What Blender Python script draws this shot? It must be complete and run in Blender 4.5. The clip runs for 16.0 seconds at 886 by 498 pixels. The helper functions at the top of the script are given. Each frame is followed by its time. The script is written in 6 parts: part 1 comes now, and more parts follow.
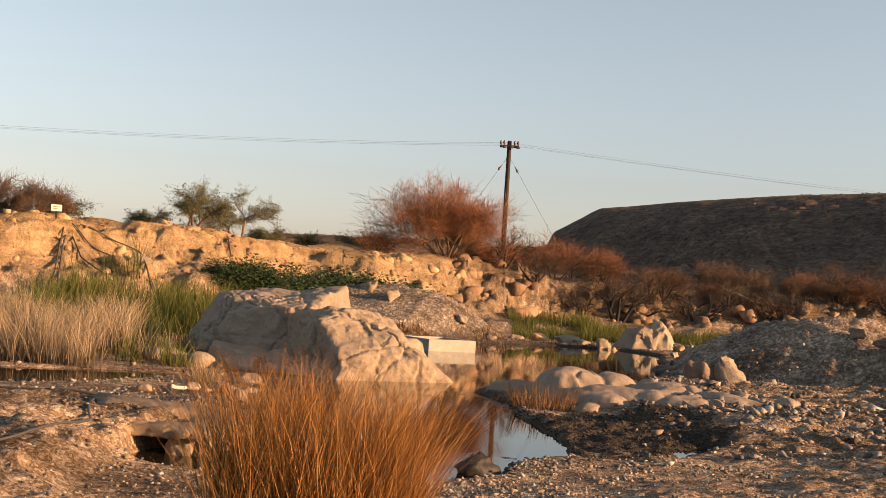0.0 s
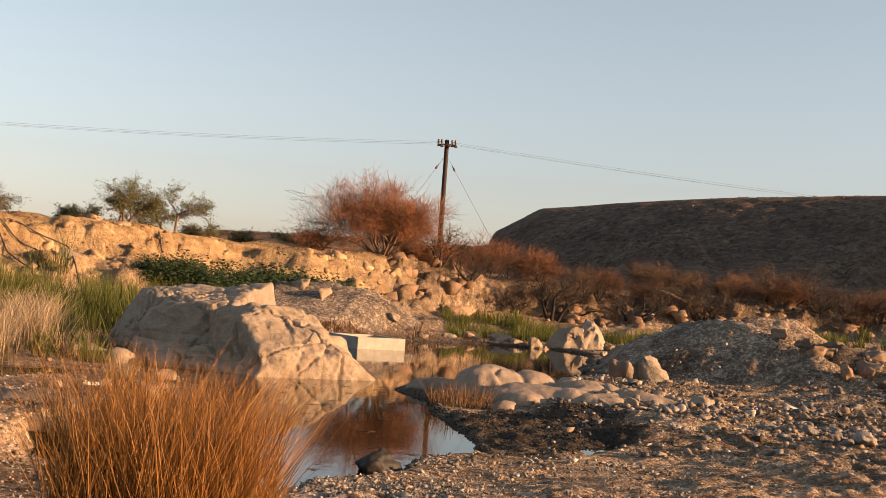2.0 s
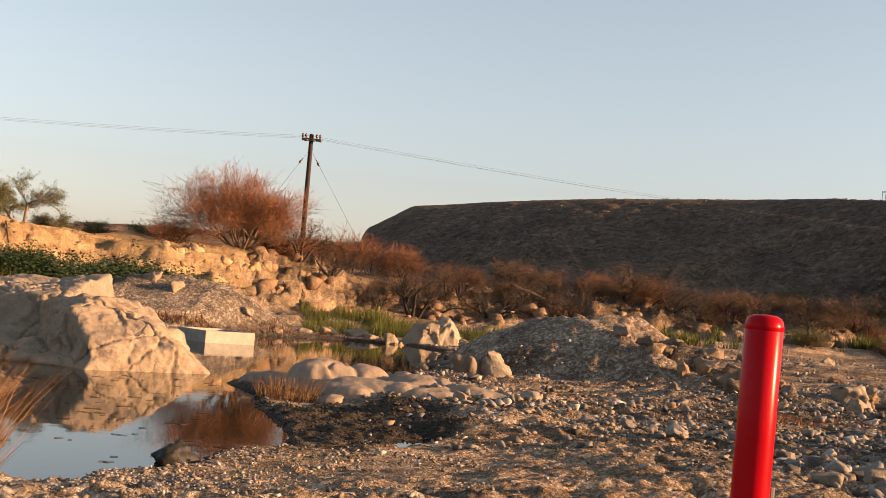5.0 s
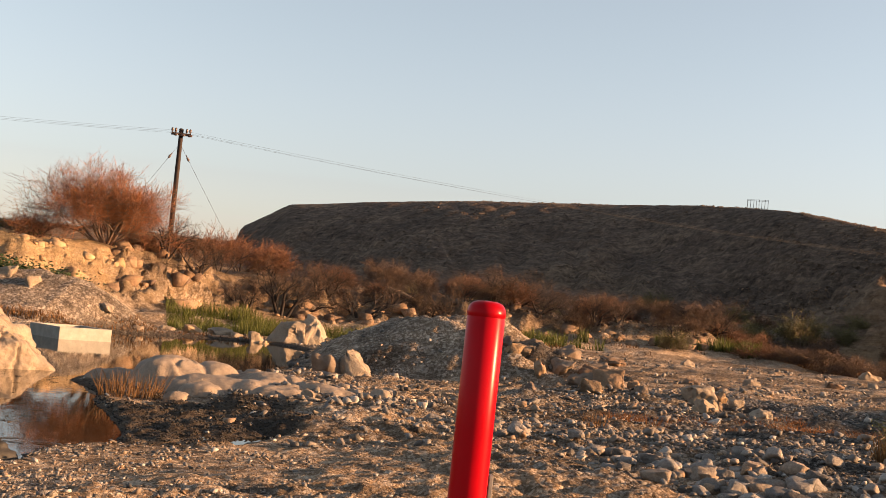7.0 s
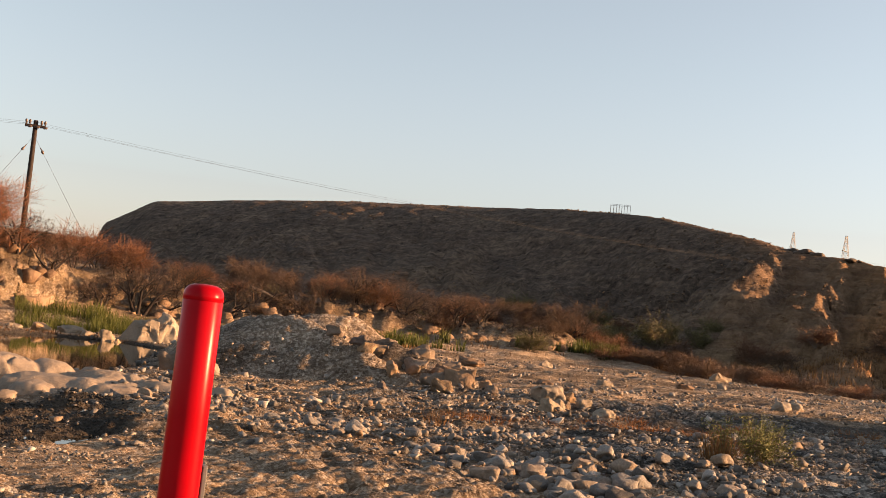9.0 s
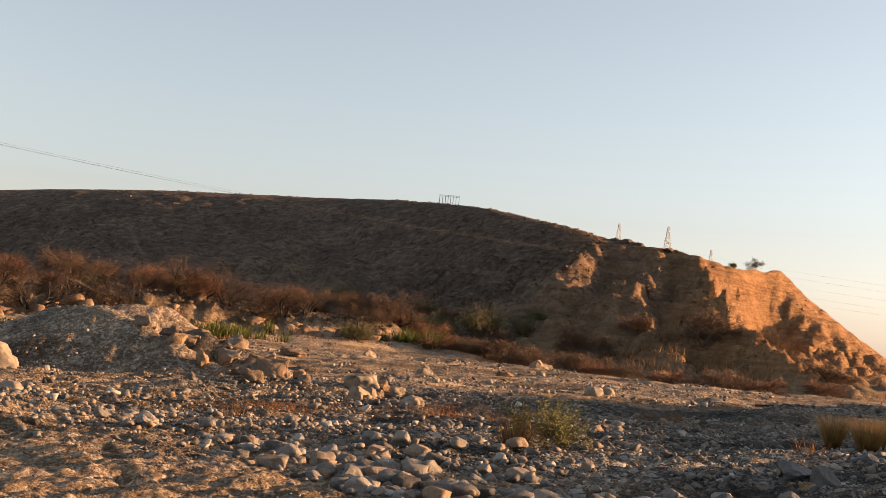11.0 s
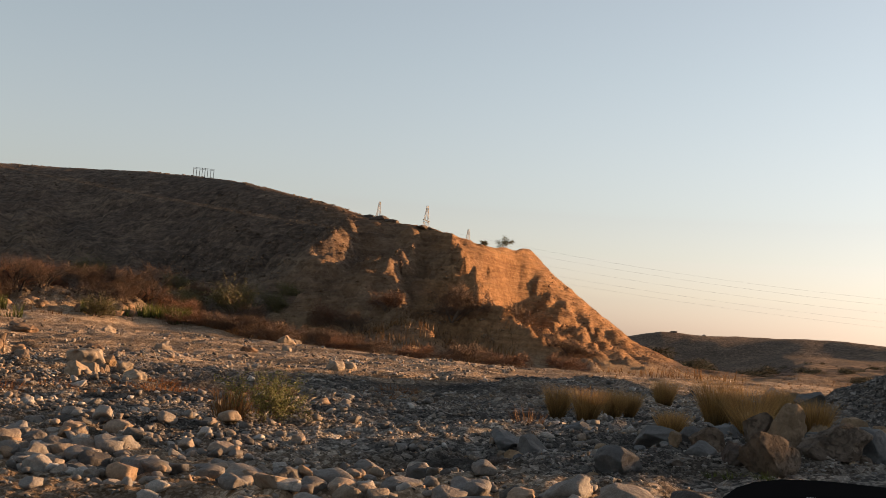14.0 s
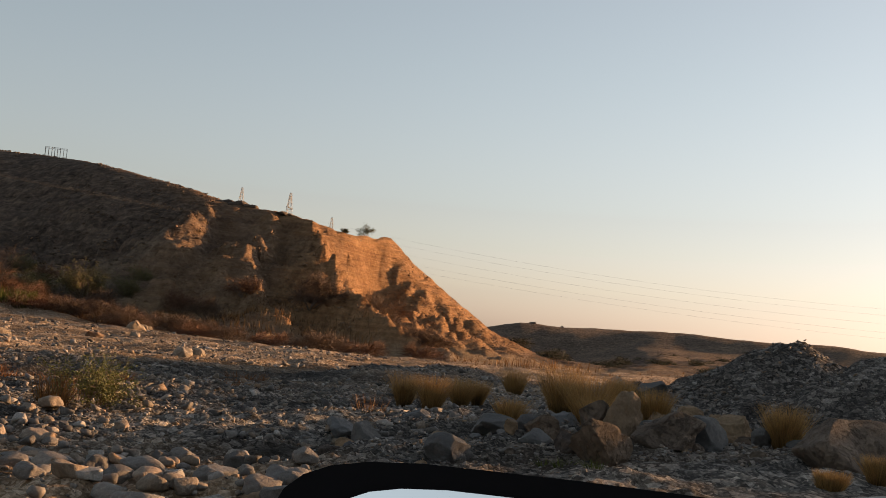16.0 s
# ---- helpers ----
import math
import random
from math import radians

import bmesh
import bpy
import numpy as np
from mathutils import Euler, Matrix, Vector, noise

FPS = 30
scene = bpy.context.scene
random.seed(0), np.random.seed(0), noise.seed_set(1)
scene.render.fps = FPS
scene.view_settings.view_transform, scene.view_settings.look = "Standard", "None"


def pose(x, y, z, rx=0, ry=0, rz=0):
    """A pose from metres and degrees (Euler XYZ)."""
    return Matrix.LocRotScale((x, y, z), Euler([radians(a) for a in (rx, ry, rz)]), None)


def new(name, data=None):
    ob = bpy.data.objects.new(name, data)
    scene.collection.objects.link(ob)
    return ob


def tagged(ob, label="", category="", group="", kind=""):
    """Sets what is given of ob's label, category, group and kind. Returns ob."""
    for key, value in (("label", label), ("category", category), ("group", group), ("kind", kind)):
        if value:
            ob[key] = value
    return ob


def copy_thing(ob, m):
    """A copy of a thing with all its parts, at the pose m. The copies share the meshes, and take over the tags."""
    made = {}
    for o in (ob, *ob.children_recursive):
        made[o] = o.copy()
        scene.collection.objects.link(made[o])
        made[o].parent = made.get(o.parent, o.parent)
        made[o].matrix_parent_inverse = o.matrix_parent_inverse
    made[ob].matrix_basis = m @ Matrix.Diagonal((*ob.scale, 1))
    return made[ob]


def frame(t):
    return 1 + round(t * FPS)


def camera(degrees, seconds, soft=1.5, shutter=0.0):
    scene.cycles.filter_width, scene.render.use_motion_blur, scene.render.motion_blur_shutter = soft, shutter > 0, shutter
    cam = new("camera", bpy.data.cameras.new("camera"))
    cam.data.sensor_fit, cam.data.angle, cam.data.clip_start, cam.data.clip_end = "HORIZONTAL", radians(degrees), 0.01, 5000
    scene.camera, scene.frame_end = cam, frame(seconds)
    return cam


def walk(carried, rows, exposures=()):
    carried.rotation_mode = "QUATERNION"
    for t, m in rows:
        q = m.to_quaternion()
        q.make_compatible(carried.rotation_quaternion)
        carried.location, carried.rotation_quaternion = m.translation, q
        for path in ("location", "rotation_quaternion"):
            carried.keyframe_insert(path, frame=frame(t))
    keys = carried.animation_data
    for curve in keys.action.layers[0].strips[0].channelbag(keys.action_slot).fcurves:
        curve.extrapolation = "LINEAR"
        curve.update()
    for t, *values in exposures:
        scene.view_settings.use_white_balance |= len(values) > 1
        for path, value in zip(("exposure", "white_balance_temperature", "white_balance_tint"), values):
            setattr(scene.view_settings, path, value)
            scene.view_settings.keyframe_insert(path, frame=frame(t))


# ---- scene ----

cam = camera(40.2, 16.0, soft=0.6)
ROWS = [
    (0.0, 0.000, 0.000, 2.060, 91.91, -3.64, -0.12),
    (0.5, 0.117, 0.002, 2.061, 91.94, -3.75, -0.69),
    (1.0, 0.234, 0.005, 2.062, 91.97, -3.91, -1.38),
    (1.5, 0.349, 0.008, 2.062, 92.02, -3.97, -2.08),
    (2.0, 0.463, 0.012, 2.062, 92.04, -4.10, -2.79),
    (2.5, 0.582, 0.015, 2.061, 92.09, -4.18, -3.56),
    (3.0, 0.711, 0.018, 2.060, 92.14, -4.29, -4.46),
    (3.5, 0.851, 0.021, 2.059, 92.19, -4.37, -5.39),
    (4.0, 0.995, 0.025, 2.058, 92.24, -4.45, -6.34),
    (6.5, 1.689, 0.006, 2.047, 92.73, -5.31, -12.92),
    (7.0, 1.810, 0.004, 2.046, 92.91, -5.44, -14.41),
    (7.5, 1.928, 0.002, 2.045, 93.07, -5.60, -15.94),
    (8.0, 2.049, -0.001, 2.044, 93.24, -5.72, -17.48),
    (8.5, 2.177, -0.006, 2.043, 93.41, -5.80, -19.00),
    (9.0, 2.307, -0.011, 2.042, 93.57, -5.89, -20.56),
    (11.5, 3.061, -0.027, 2.017, 93.92, -5.17, -30.49),
    (12.0, 3.204, 0.001, 2.008, 93.91, -5.10, -32.50),
    (12.5, 3.347, 0.032, 1.998, 93.90, -5.09, -34.41),
    (13.0, 3.488, 0.065, 1.989, 93.89, -5.15, -36.22),
    (13.5, 3.631, 0.097, 1.981, 93.90, -5.23, -37.99),
    (14.0, 3.770, 0.129, 1.973, 93.89, -5.32, -39.73),
    (14.5, 3.908, 0.161, 1.966, 93.95, -5.46, -41.47),
    (15.0, 4.045, 0.193, 1.959, 93.98, -5.58, -43.13),
    (15.5, 4.183, 0.226, 1.952, 93.99, -5.78, -44.70),
    (16.0, 4.320, 0.258, 1.945, 94.03, -5.99, -46.26),
]
walk(cam, [(t, pose(x, y, z, rx, ry, rz)) for t, x, y, z, rx, ry, rz in ROWS], [(0.0, 1.46, 7050, 18), (4.0, 1.56, 7050, 18), (8.0, 1.68, 7150, 19), (12.5, 1.5, 7200, 18), (16.0, 1.12, 7200, 17)])

# ---- world and sun ----
SUN_AZ = radians(108.0)      # clockwise from +y
SUN_EL = radians(10.0)
world = bpy.data.worlds.new("evening_sky")
scene.world = world
world.use_nodes = True
wn = world.node_tree.nodes
sky = wn.new("ShaderNodeTexSky")
sky.sky_type = "NISHITA"
sky.sun_disc = False
sky.sun_elevation = SUN_EL
sky.sun_rotation = SUN_AZ
sky.air_density, sky.dust_density, sky.ozone_density = 1.0, 1.1, 2.4
wn["Background"].inputs[1].default_value = 0.084
haze = wn.new("ShaderNodeHueSaturation")
haze.inputs["Saturation"].default_value = 0.6
haze.inputs["Hue"].default_value = 0.486
world.node_tree.links.new(sky.outputs[0], haze.inputs["Color"])
# warm haze painted into the sky colour low over the horizon
low_sky, height_up = wn.new("ShaderNodeTexCoord"), wn.new("ShaderNodeSeparateXYZ")
low_tint = wn.new("ShaderNodeValToRGB")
low_tint.color_ramp.elements[0].position, low_tint.color_ramp.elements[0].color = 0.0, (1.04, 0.975, 1.0, 1)
low_tint.color_ramp.elements[1].position, low_tint.color_ramp.elements[1].color = 0.22, (0.99, 1.0, 1.0, 1)
dusk = wn.new("ShaderNodeMix")
dusk.data_type, dusk.blend_type = "RGBA", "MULTIPLY"
dusk.inputs[0].default_value = 1.0
for a, b in ((low_sky.outputs["Generated"], height_up.inputs[0]), (height_up.outputs[2], low_tint.inputs[0]), (haze.outputs[0], dusk.inputs[6]), (low_tint.outputs[0], dusk.inputs[7]), (dusk.outputs[2], wn["Background"].inputs[0])):
    world.node_tree.links.new(a, b)
sun_dir = Vector((math.sin(SUN_AZ) * math.cos(SUN_EL), math.cos(SUN_AZ) * math.cos(SUN_EL), math.sin(SUN_EL)))
sun = new("sun", bpy.data.lights.new("sun", "SUN"))
sun.data.energy, sun.data.angle, sun.data.color = 5.0, radians(0.6), (1.0, 0.61, 0.31)
sun.rotation_euler = sun_dir.to_track_quat("Z", "Y").to_euler()
sun.location = (30, -10, 30)


# ---- noise ----
def lattice(ix, iy, iz, seed):
    h = (ix.astype(np.int64) * 374761393 + iy.astype(np.int64) * 668265263 + iz.astype(np.int64) * 2147483647 + seed * 1274126177) & 0xFFFFFFFF
    h = ((h ^ (h >> 13)) * 1274126177) & 0xFFFFFFFF
    h = ((h ^ (h >> 16)) * 2246822519) & 0xFFFFFFFF
    return ((h ^ (h >> 15)) & 0xFFFFFF) / 8388607.5 - 1.0


def vnoise(x, y, z=None, seed=0):
    """Smooth value noise in -1..1 on arrays."""
    x, y = np.asarray(x, float), np.asarray(y, float)
    z = np.zeros_like(x) if z is None else np.asarray(z, float)
    fx, fy, fz = np.floor(x), np.floor(y), np.floor(z)
    u, v, w = x - fx, y - fy, z - fz
    u, v, w = [a * a * a * (a * (a * 6 - 15) + 10) for a in (u, v, w)]
    out = 0.0
    for dx in (0, 1):
        for dy in (0, 1):
            for dz in (0, 1):
                k = (u if dx else 1 - u) * (v if dy else 1 - v) * (w if dz else 1 - w)
                out = out + k * lattice(fx + dx, fy + dy, fz + dz, seed)
    return out


def fbm(x, y, z=None, octaves=4, seed=0, gain=0.5):
    out, amp, f = 0.0, 1.0, 1.0
    for o in range(octaves):
        out = out + amp * vnoise(x * f + 17.3 * o, y * f - 9.1 * o, None if z is None else z * f + 5.7 * o, seed + o)
        amp *= gain
        f *= 2.03
    return out


def smooth(a, b, x):
    k = np.clip((x - a) / (b - a), 0, 1)
    return k * k * (3 - 2 * k)


def inside_depth(x, y, poly):
    """Distance to a closed outline, positive inside."""
    p = np.array(poly, float)
    best = np.full(np.shape(x), 1e9)
    odd = np.zeros(np.shape(x), bool)
    for (ax, ay), (bx, by) in zip(p, np.roll(p, -1, 0)):
        ex, ey = bx - ax, by - ay
        k = np.clip(((x - ax) * ex + (y - ay) * ey) / (ex * ex + ey * ey), 0, 1)
        best = np.minimum(best, np.hypot(x - ax - k * ex, y - ay - k * ey))
        odd ^= ((ay > y) != (by > y)) & (x < ex * (y - ay) / (ey if abs(ey) > 1e-9 else 1e-9) + ax)
    return np.where(odd, best, -best)


def along(x, y, line):
    """Signed distance to an open line (positive on its left) and its third value there."""
    p = np.array(line, float)
    best, sign, val = np.full(np.shape(x), 1e9), np.ones(np.shape(x)), np.zeros(np.shape(x))
    for (ax, ay, av), (bx, by, bv) in zip(p[:-1], p[1:]):
        ex, ey = bx - ax, by - ay
        k = np.clip(((x - ax) * ex + (y - ay) * ey) / (ex * ex + ey * ey), 0, 1)
        d = np.hypot(x - ax - k * ex, y - ay - k * ey)
        near = d < best
        best = np.where(near, d, best)
        sign = np.where(near, np.sign(ex * (y - ay) - ey * (x - ax)), sign)
        val = np.where(near, av + k * (bv - av), val)
    return best * sign, val


# ---- the lie of the land ----
POND = [(-1.4, 13.2), (-0.9, 11.9), (-0.45, 12.0), (-0.3, 12.6), (0.34, 13.0), (0.75, 13.6), (1.14, 14.75), (1.45, 15.2), (1.85, 15.35), (2.75, 15.2), (2.7, 15.42), (1.95, 15.75), (1.9, 17.4), (1.55, 20.0), (1.3, 22.6), (0.95, 25.0),
        (1.3, 26.2), (4.0, 27.6), (5.2, 31.0), (6.4, 34.6), (7.3, 40.5), (8.6, 47.2), (7.6, 50.4), (5.2, 50.7), (3.7, 50.0), (1.5, 49.0), (-1.0, 44.5), (-3.0, 39), (-5.0, 33), (-6.0, 27.0), (-3.4, 24.0), (-2.6, 21.5), (-2.6, 17)]
MUD = [(1.75, 15.9), (1.75, 18.6), (1.6, 20.6), (2.6, 21.2), (4.2, 21.2), (4.5, 19.8), (4.2, 17.6), (3.6, 16.3), (2.8, 15.5)]
POOL = [(-5.0, 25.0), (-5.4, 23.2), (-7.3, 20.9), (-13, 20), (-14, 24.5), (-8.5, 23.9)]
SPRING = [(-2.1, 12.6), (-2.9, 12.9), (-3.0, 13.9), (-2.7, 14.0), (-2.3, 13.2), (-1.5, 12.9), (-1.2, 11.6), (-2.1, 11.4)]
BANK = [(-80, 30, 4.2), (-30, 43, 4.0), (-18, 48.5, 4.2), (-13, 52.5, 4.05), (-8.7, 57, 3.85), (-4.5, 60, 3.75), (1, 66.0, 3.6), (7, 69.5, 3.1),
        (17, 71.5, 2.7), (27, 72, 2.3), (38, 70, 1.9), (50, 68, 1.6), (70, 62, 1.0), (120, 60, 0.8)]
# gravel heaps; the last six, out of view, are added to shade the ford
HEAPS = [(27.3, 12.3, 1.5, 0.48), (26.5, 9.8, 1.4, 0.5), (30, 8.5, 2.0, 0.5), (24.6, 14.2, 0.6, 0.4), (29, 5.9, 3.0, 0.75), (25.5, 5.9, 2.5, 0.75), (22.6, 6.1, 1.7, 0.75), (33, 6.0, 3.4, 0.7), (36.5, 6.0, 3.2, 0.6), (40, 6.0, 3.2, 0.6)]
# dug heaps by their crest lines: x, y, height; then the slope of their sides and how gravelly they are
CRESTS = [([(-5.2, 51.6, 1.3), (-3.8, 51.0, 1.82), (-1.6, 51.0, 1.95), (-0.1, 50.6, 1.8), (1.3, 50.0, 1.05), (2.8, 49.4, 0.3)], 0.42, 0.6),
          ([(11.2, 38.4, 1.2), (9.9, 36.6, 1.62), (10.4, 35.3, 1.74), (11.1, 34.3, 1.5), (12.0, 32.8, 0.95), (13.1, 31.0, 0.2)], 0.52, 0.5),
          ([(10.6, 37.8, 1.45), (12.3, 38.0, 1.82), (13.3, 37.9, 1.78), (14.4, 37.0, 1.0)], 0.62, 0.6),
          ([(12.6, 35.0, 1.0), (13.6, 34.0, 1.15), (14.4, 33.4, 0.9), (15.3, 32.6, 0.35)], 0.7, 0.5),
          ([(29.2, 27.2, 0.42), (32.6, 28.2, 0.5), (37.0, 30.6, 0.4)], 0.22, 1.0)]
# hill by bearing from the ford (degrees from +y): distance of the foot, of the crest, height of the crest
HILL_B = [3.5, 4.6, 6.7, 10, 13.2, 19.8, 25, 28, 33.4, 36.5, 39, 40.4, 42, 44.0, 45.2, 46.5, 49, 51.6, 56]
HILL_F = [150, 140, 118, 104, 96, 88, 80, 75, 69, 66, 63, 62, 61, 64, 67, 70, 78, 86, 90]
HILL_C = [215, 212, 205, 200, 190, 180, 165, 140, 125, 117, 114, 111, 116, 126, 130, 133, 135, 130, 120]
HILL_Z = [2.5, 12.8, 16.9, 18.0, 18.8, 19.1, 18.5, 17.0, 13.85, 11.95, 11.35, 10.75, 10.2, 11.1, 8.9, 6.9, 2.9, 0.5, 0.2]
# ridges of the hill's eroded end: bearing, distance, height from crest to foot; slopes of the shaded and of the sunny side
RIDGES = [([(40.6, 110, 10.2), (41.2, 103, 8.3), (41.7, 97, 6.7), (42.1, 91, 5.0), (43.2, 85, 4.1), (45.2, 80, 2.1), (47.6, 76, 0.9)], 0.55, 1.5),
          ([(35.8, 115, 11.6), (35.3, 109, 9.9), (34.9, 105, 8.6), (34.7, 100, 6.2), (34.4, 92, 3.2)], 0.35, 1.1),
          ([(38.6, 112, 11.0), (38.5, 105, 8.0), (37.6, 99, 6.6), (37.7, 94, 4.9), (38.6, 87, 3.2), (40.2, 80, 1.7)], 0.4, 0.9),
          ([(36.6, 101, 6.4), (36.7, 95, 5.0), (37.2, 89, 3.3)], 0.5, 1.0)]
RIDGES = [([(2 + r * math.sin(radians(b)), r * math.cos(radians(b)), h) for b, r, h in line], lo, hi) for line, lo, hi in RIDGES]
RIDGE_B = [-180, -60, -20, -5, 6, 12, 30, 48, 50, 52.7, 54, 57, 60, 64, 70, 80, 110, 180]
RIDGE_Z = [3, 8, 12, 17, 18.5, 10, 6, 6, 9.0, 9.4, 9.5, 9.8, 10.0, 10.6, 9.5, 8, 4, 3]


def land(x, y):
    """Height of the ground and three soil weights: gravel, wet mud, hill rock; and a fourth, yellow bank earth."""
    x, y = np.asarray(x, float), np.asarray(y, float)
    r = np.hypot(x - 2, y)
    bearing = np.degrees(np.arctan2(x - 2, y))
    n1, n2, n3 = fbm(x / 9, y / 9, octaves=3, seed=1), fbm(x / 2.3, y / 2.3, octaves=4, seed=2), fbm(x / 0.6, y / 0.6, octaves=4, seed=3, gain=0.6)
    n4 = fbm(x / 0.17, y / 0.17, octaves=3, seed=4, gain=0.6)
    lumps = 0.4 - np.abs(fbm(x / 0.9, y / 0.55, octaves=4, seed=5, gain=0.6))
    near_k = smooth(45, 30, r)
    z = 0.24 + 0.10 * n1 + 0.08 * n2 + 0.05 * n3 + near_k * (0.018 * n4 + 0.07 * lumps)
    z = z - 0.12 * smooth(24, 32, y) * smooth(14, 8, x)
    z = z + 0.10 * smooth(12, 18, x)
    # ford embankment
    reach = 13 + 0.45 * np.clip(x - 8, 0, 20) - 1.5 * smooth(0, -2, x)
    bank_k = smooth(0, 1, (reach - y) / 10.5)
    z = z + bank_k * (0.68 - 0.07 * n1)
    road = smooth(5.4, 4.4, y)
    z = z * (1 - road) + 0.95 * road
    gravel = np.clip(0.22 + 0.5 * n1 + 0.45 * n2 + 0.75 * smooth(10, 13, x) * smooth(34, 24, y) - 0.3 * smooth(8, 4, x) * smooth(24, 19, y), 0, 1)
    # left flat of sandy crust
    left = smooth(-1.2, -3.2, x) * smooth(40, 28, y) * smooth(9, 11, y)
    z = z + left * (0.03 + 0.05 * n2)
    gravel = gravel * (1 - 0.8 * left)
    low = smooth(-2.8, -4.2, x) * smooth(15, 18, y) * smooth(29, 26, y)
    low = np.maximum(low, smooth(1.25, 0.7, np.hypot((x + 2.3) / 1.15, (y - 11.4) / 2.3)))
    z = z * (1 - 0.75 * low)
    # far flood plain keeps low
    z = z + 0.25 * smooth(40, 65, y) * smooth(15, 40, x)
    # heaps of dug gravel, with the unseen ones added to cast shade
    floor_z = z
    for hx, hy, hh, steep in HEAPS:
        d = np.hypot((x - hx), (y - hy) * 1.1) * (1 + 0.14 * n2) + 0.12 * n3 * 0.4
        cone = hh - np.sqrt((d * steep) ** 2 + 0.03) + 0.17
        z = np.maximum(z, floor_z + cone + 0.03 * n3)
        gravel = np.maximum(gravel, smooth(-0.3, 0.1, cone) * (0.85 if hy > 48 else 1.0))
    for line, steep, stony in CRESTS:
        d, hh = along(x, y, line)
        d = np.abs(d) * (1 + 0.08 * n2) + 0.03 * n3
        cone = hh - np.sqrt((d * steep) ** 2 + 0.012) + 0.11
        z = np.maximum(z, floor_z + cone + 0.02 * n3)
        on_heap = smooth(-0.2, 0.1, cone)
        gravel = gravel * (1 - on_heap) + stony * on_heap
    # bank and terrace behind
    d, top = along(x, y, BANK)
    d = d + (1.3 + 0.5 * smooth(-2, -6, x)) * fbm(x / 6, y / 6, octaves=5, seed=7)
    flank = 0.25 + 0.5 * smooth(4, -3, x)
    step = flank * np.clip((d + 6.5) / 7.0, 0, 1) + (1 - flank) * smooth(-2.2, 0.5, d)
    ledge = step + 0.035 * np.sin(step * 34.0 + 4 * n1 + 2 * n2) * (step > 0.02) * (step < 0.98)
    foot = 0.55 * smooth(-9, -1.5, d)
    terrace = top + 0.4 * fbm(x / 5, y / 5, octaves=4, seed=8) + 0.02 * np.clip(d, 0, 60)
    z = z + foot * smooth(30, 40, y)
    z = z * (1 - ledge) + terrace * ledge
    crag = (0.4 - np.abs(fbm(x / 2.2, y / 2.2, z / 1.2, octaves=4, seed=9, gain=0.55))) * smooth(0.03, 0.3, step) * smooth(1.0, 0.85, step) * smooth(38, 28, x)
    z = z + (0.5 + 0.6 * smooth(-1, 4, x)) * crag
    blocks = fbm(x / 0.9, y / 0.9, z / 0.5, octaves=4, seed=10, gain=0.6)
    z = z + 0.15 * blocks * smooth(0.03, 0.2, step) * smooth(1.0, 0.9, step) * smooth(38, 28, x)
    earth = np.maximum(step, smooth(-6, -1, d) * 0.8) * (0.35 + 0.65 * smooth(4, -3, x))
    gravel = gravel * (1 - earth)
    # hill
    ease = 3.5 * smooth(38, 28, bearing) * smooth(6, 12, bearing)
    f, c, hz = [sum(np.interp(bearing + o * ease, HILL_B, k) for o in (-1, -0.6, -0.2, 0.2, 0.6, 1)) / 6 for k in (HILL_F, HILL_C, HILL_Z)]
    gate = smooth(3.4, 4.4, bearing) * smooth(57, 54, bearing)
    u = (r - f) / (c - f)
    spur = fbm(bearing / 2.6 + 0.25 * u, u * 1.2, octaves=4, seed=11)
    spur2 = 1 - np.abs(fbm(bearing / 1.3, u * 2.0 + 3, octaves=3, seed=12))
    uu = np.clip(u, 0, 1)
    even = 0.45 * smooth(0, 0.8, uu) + 0.30 * smooth(0.55, 0.98, uu) + 0.25 * uu
    steep = 0.18 * smooth(0, 0.7, uu) + 0.82 * (smooth(0.5, 1.0, uu) ** 1.1 * smooth(40, 35, bearing) + (smooth(0.78, 1.0, uu) * smooth(46, 43, bearing) + (0.45 * smooth(0.7, 1.0, uu) + 0.55 * smooth(0.15, 1.0, uu)) * smooth(43, 46, bearing)) * smooth(35, 40, bearing))
    k_end = smooth(22, 34, bearing)
    prof = even * (1 - k_end) + steep * k_end
    tread = prof * 13 + 0.7 * spur
    steps = (np.floor(tread) + smooth(0.5, 1.0, tread - np.floor(tread)) - 0.7 * spur) / 13
    broken_k = 0.85 * smooth(-0.25, 0.25, fbm(x / 9, y / 9, octaves=3, seed=24)) * smooth(0.05, 0.25, uu) * smooth(0.8, 0.6, uu)
    prof = prof * (1 - broken_k) + steps * broken_k
    cliff = smooth(33, 44, bearing) * smooth(56, 51, bearing)
    hill = hz * prof
    rugged0 = smooth(31, 40, bearing)
    hill = hill + (0.7 - 0.3 * cliff) * (spur + (0.3 + 0.2 * cliff) * (spur2 - 0.7)) * smooth(1.0, 0.7, uu) * np.sin(np.pi * uu ** 1.2) * hz / 14 * (rugged0 + (1 - rugged0) * smooth(0.9, 0.6, uu))
    rugged = smooth(31, 40, bearing) * smooth(56, 50, bearing)
    swung = bearing - (1 - uu) * 6
    gully = np.abs(fbm(swung / 1.5, uu * 1.6, octaves=4, seed=25, gain=0.6))
    gully2 = np.abs(fbm(bearing / 2.2, uu * 1.1, octaves=4, seed=26, gain=0.6))
    hill = hill + (0.7 * rugged * (0.35 - gully) + 0.9 * (1 - rugged) * smooth(0.8, 0.5, uu) * (0.3 - gully2)) * smooth(0.15, 0.5, uu) * smooth(1.0, 0.8, uu) * smooth(0.5, 5.0, hz)
    wander = 1.1 * fbm(x / 7, y / 7, octaves=4, seed=18, gain=0.55)
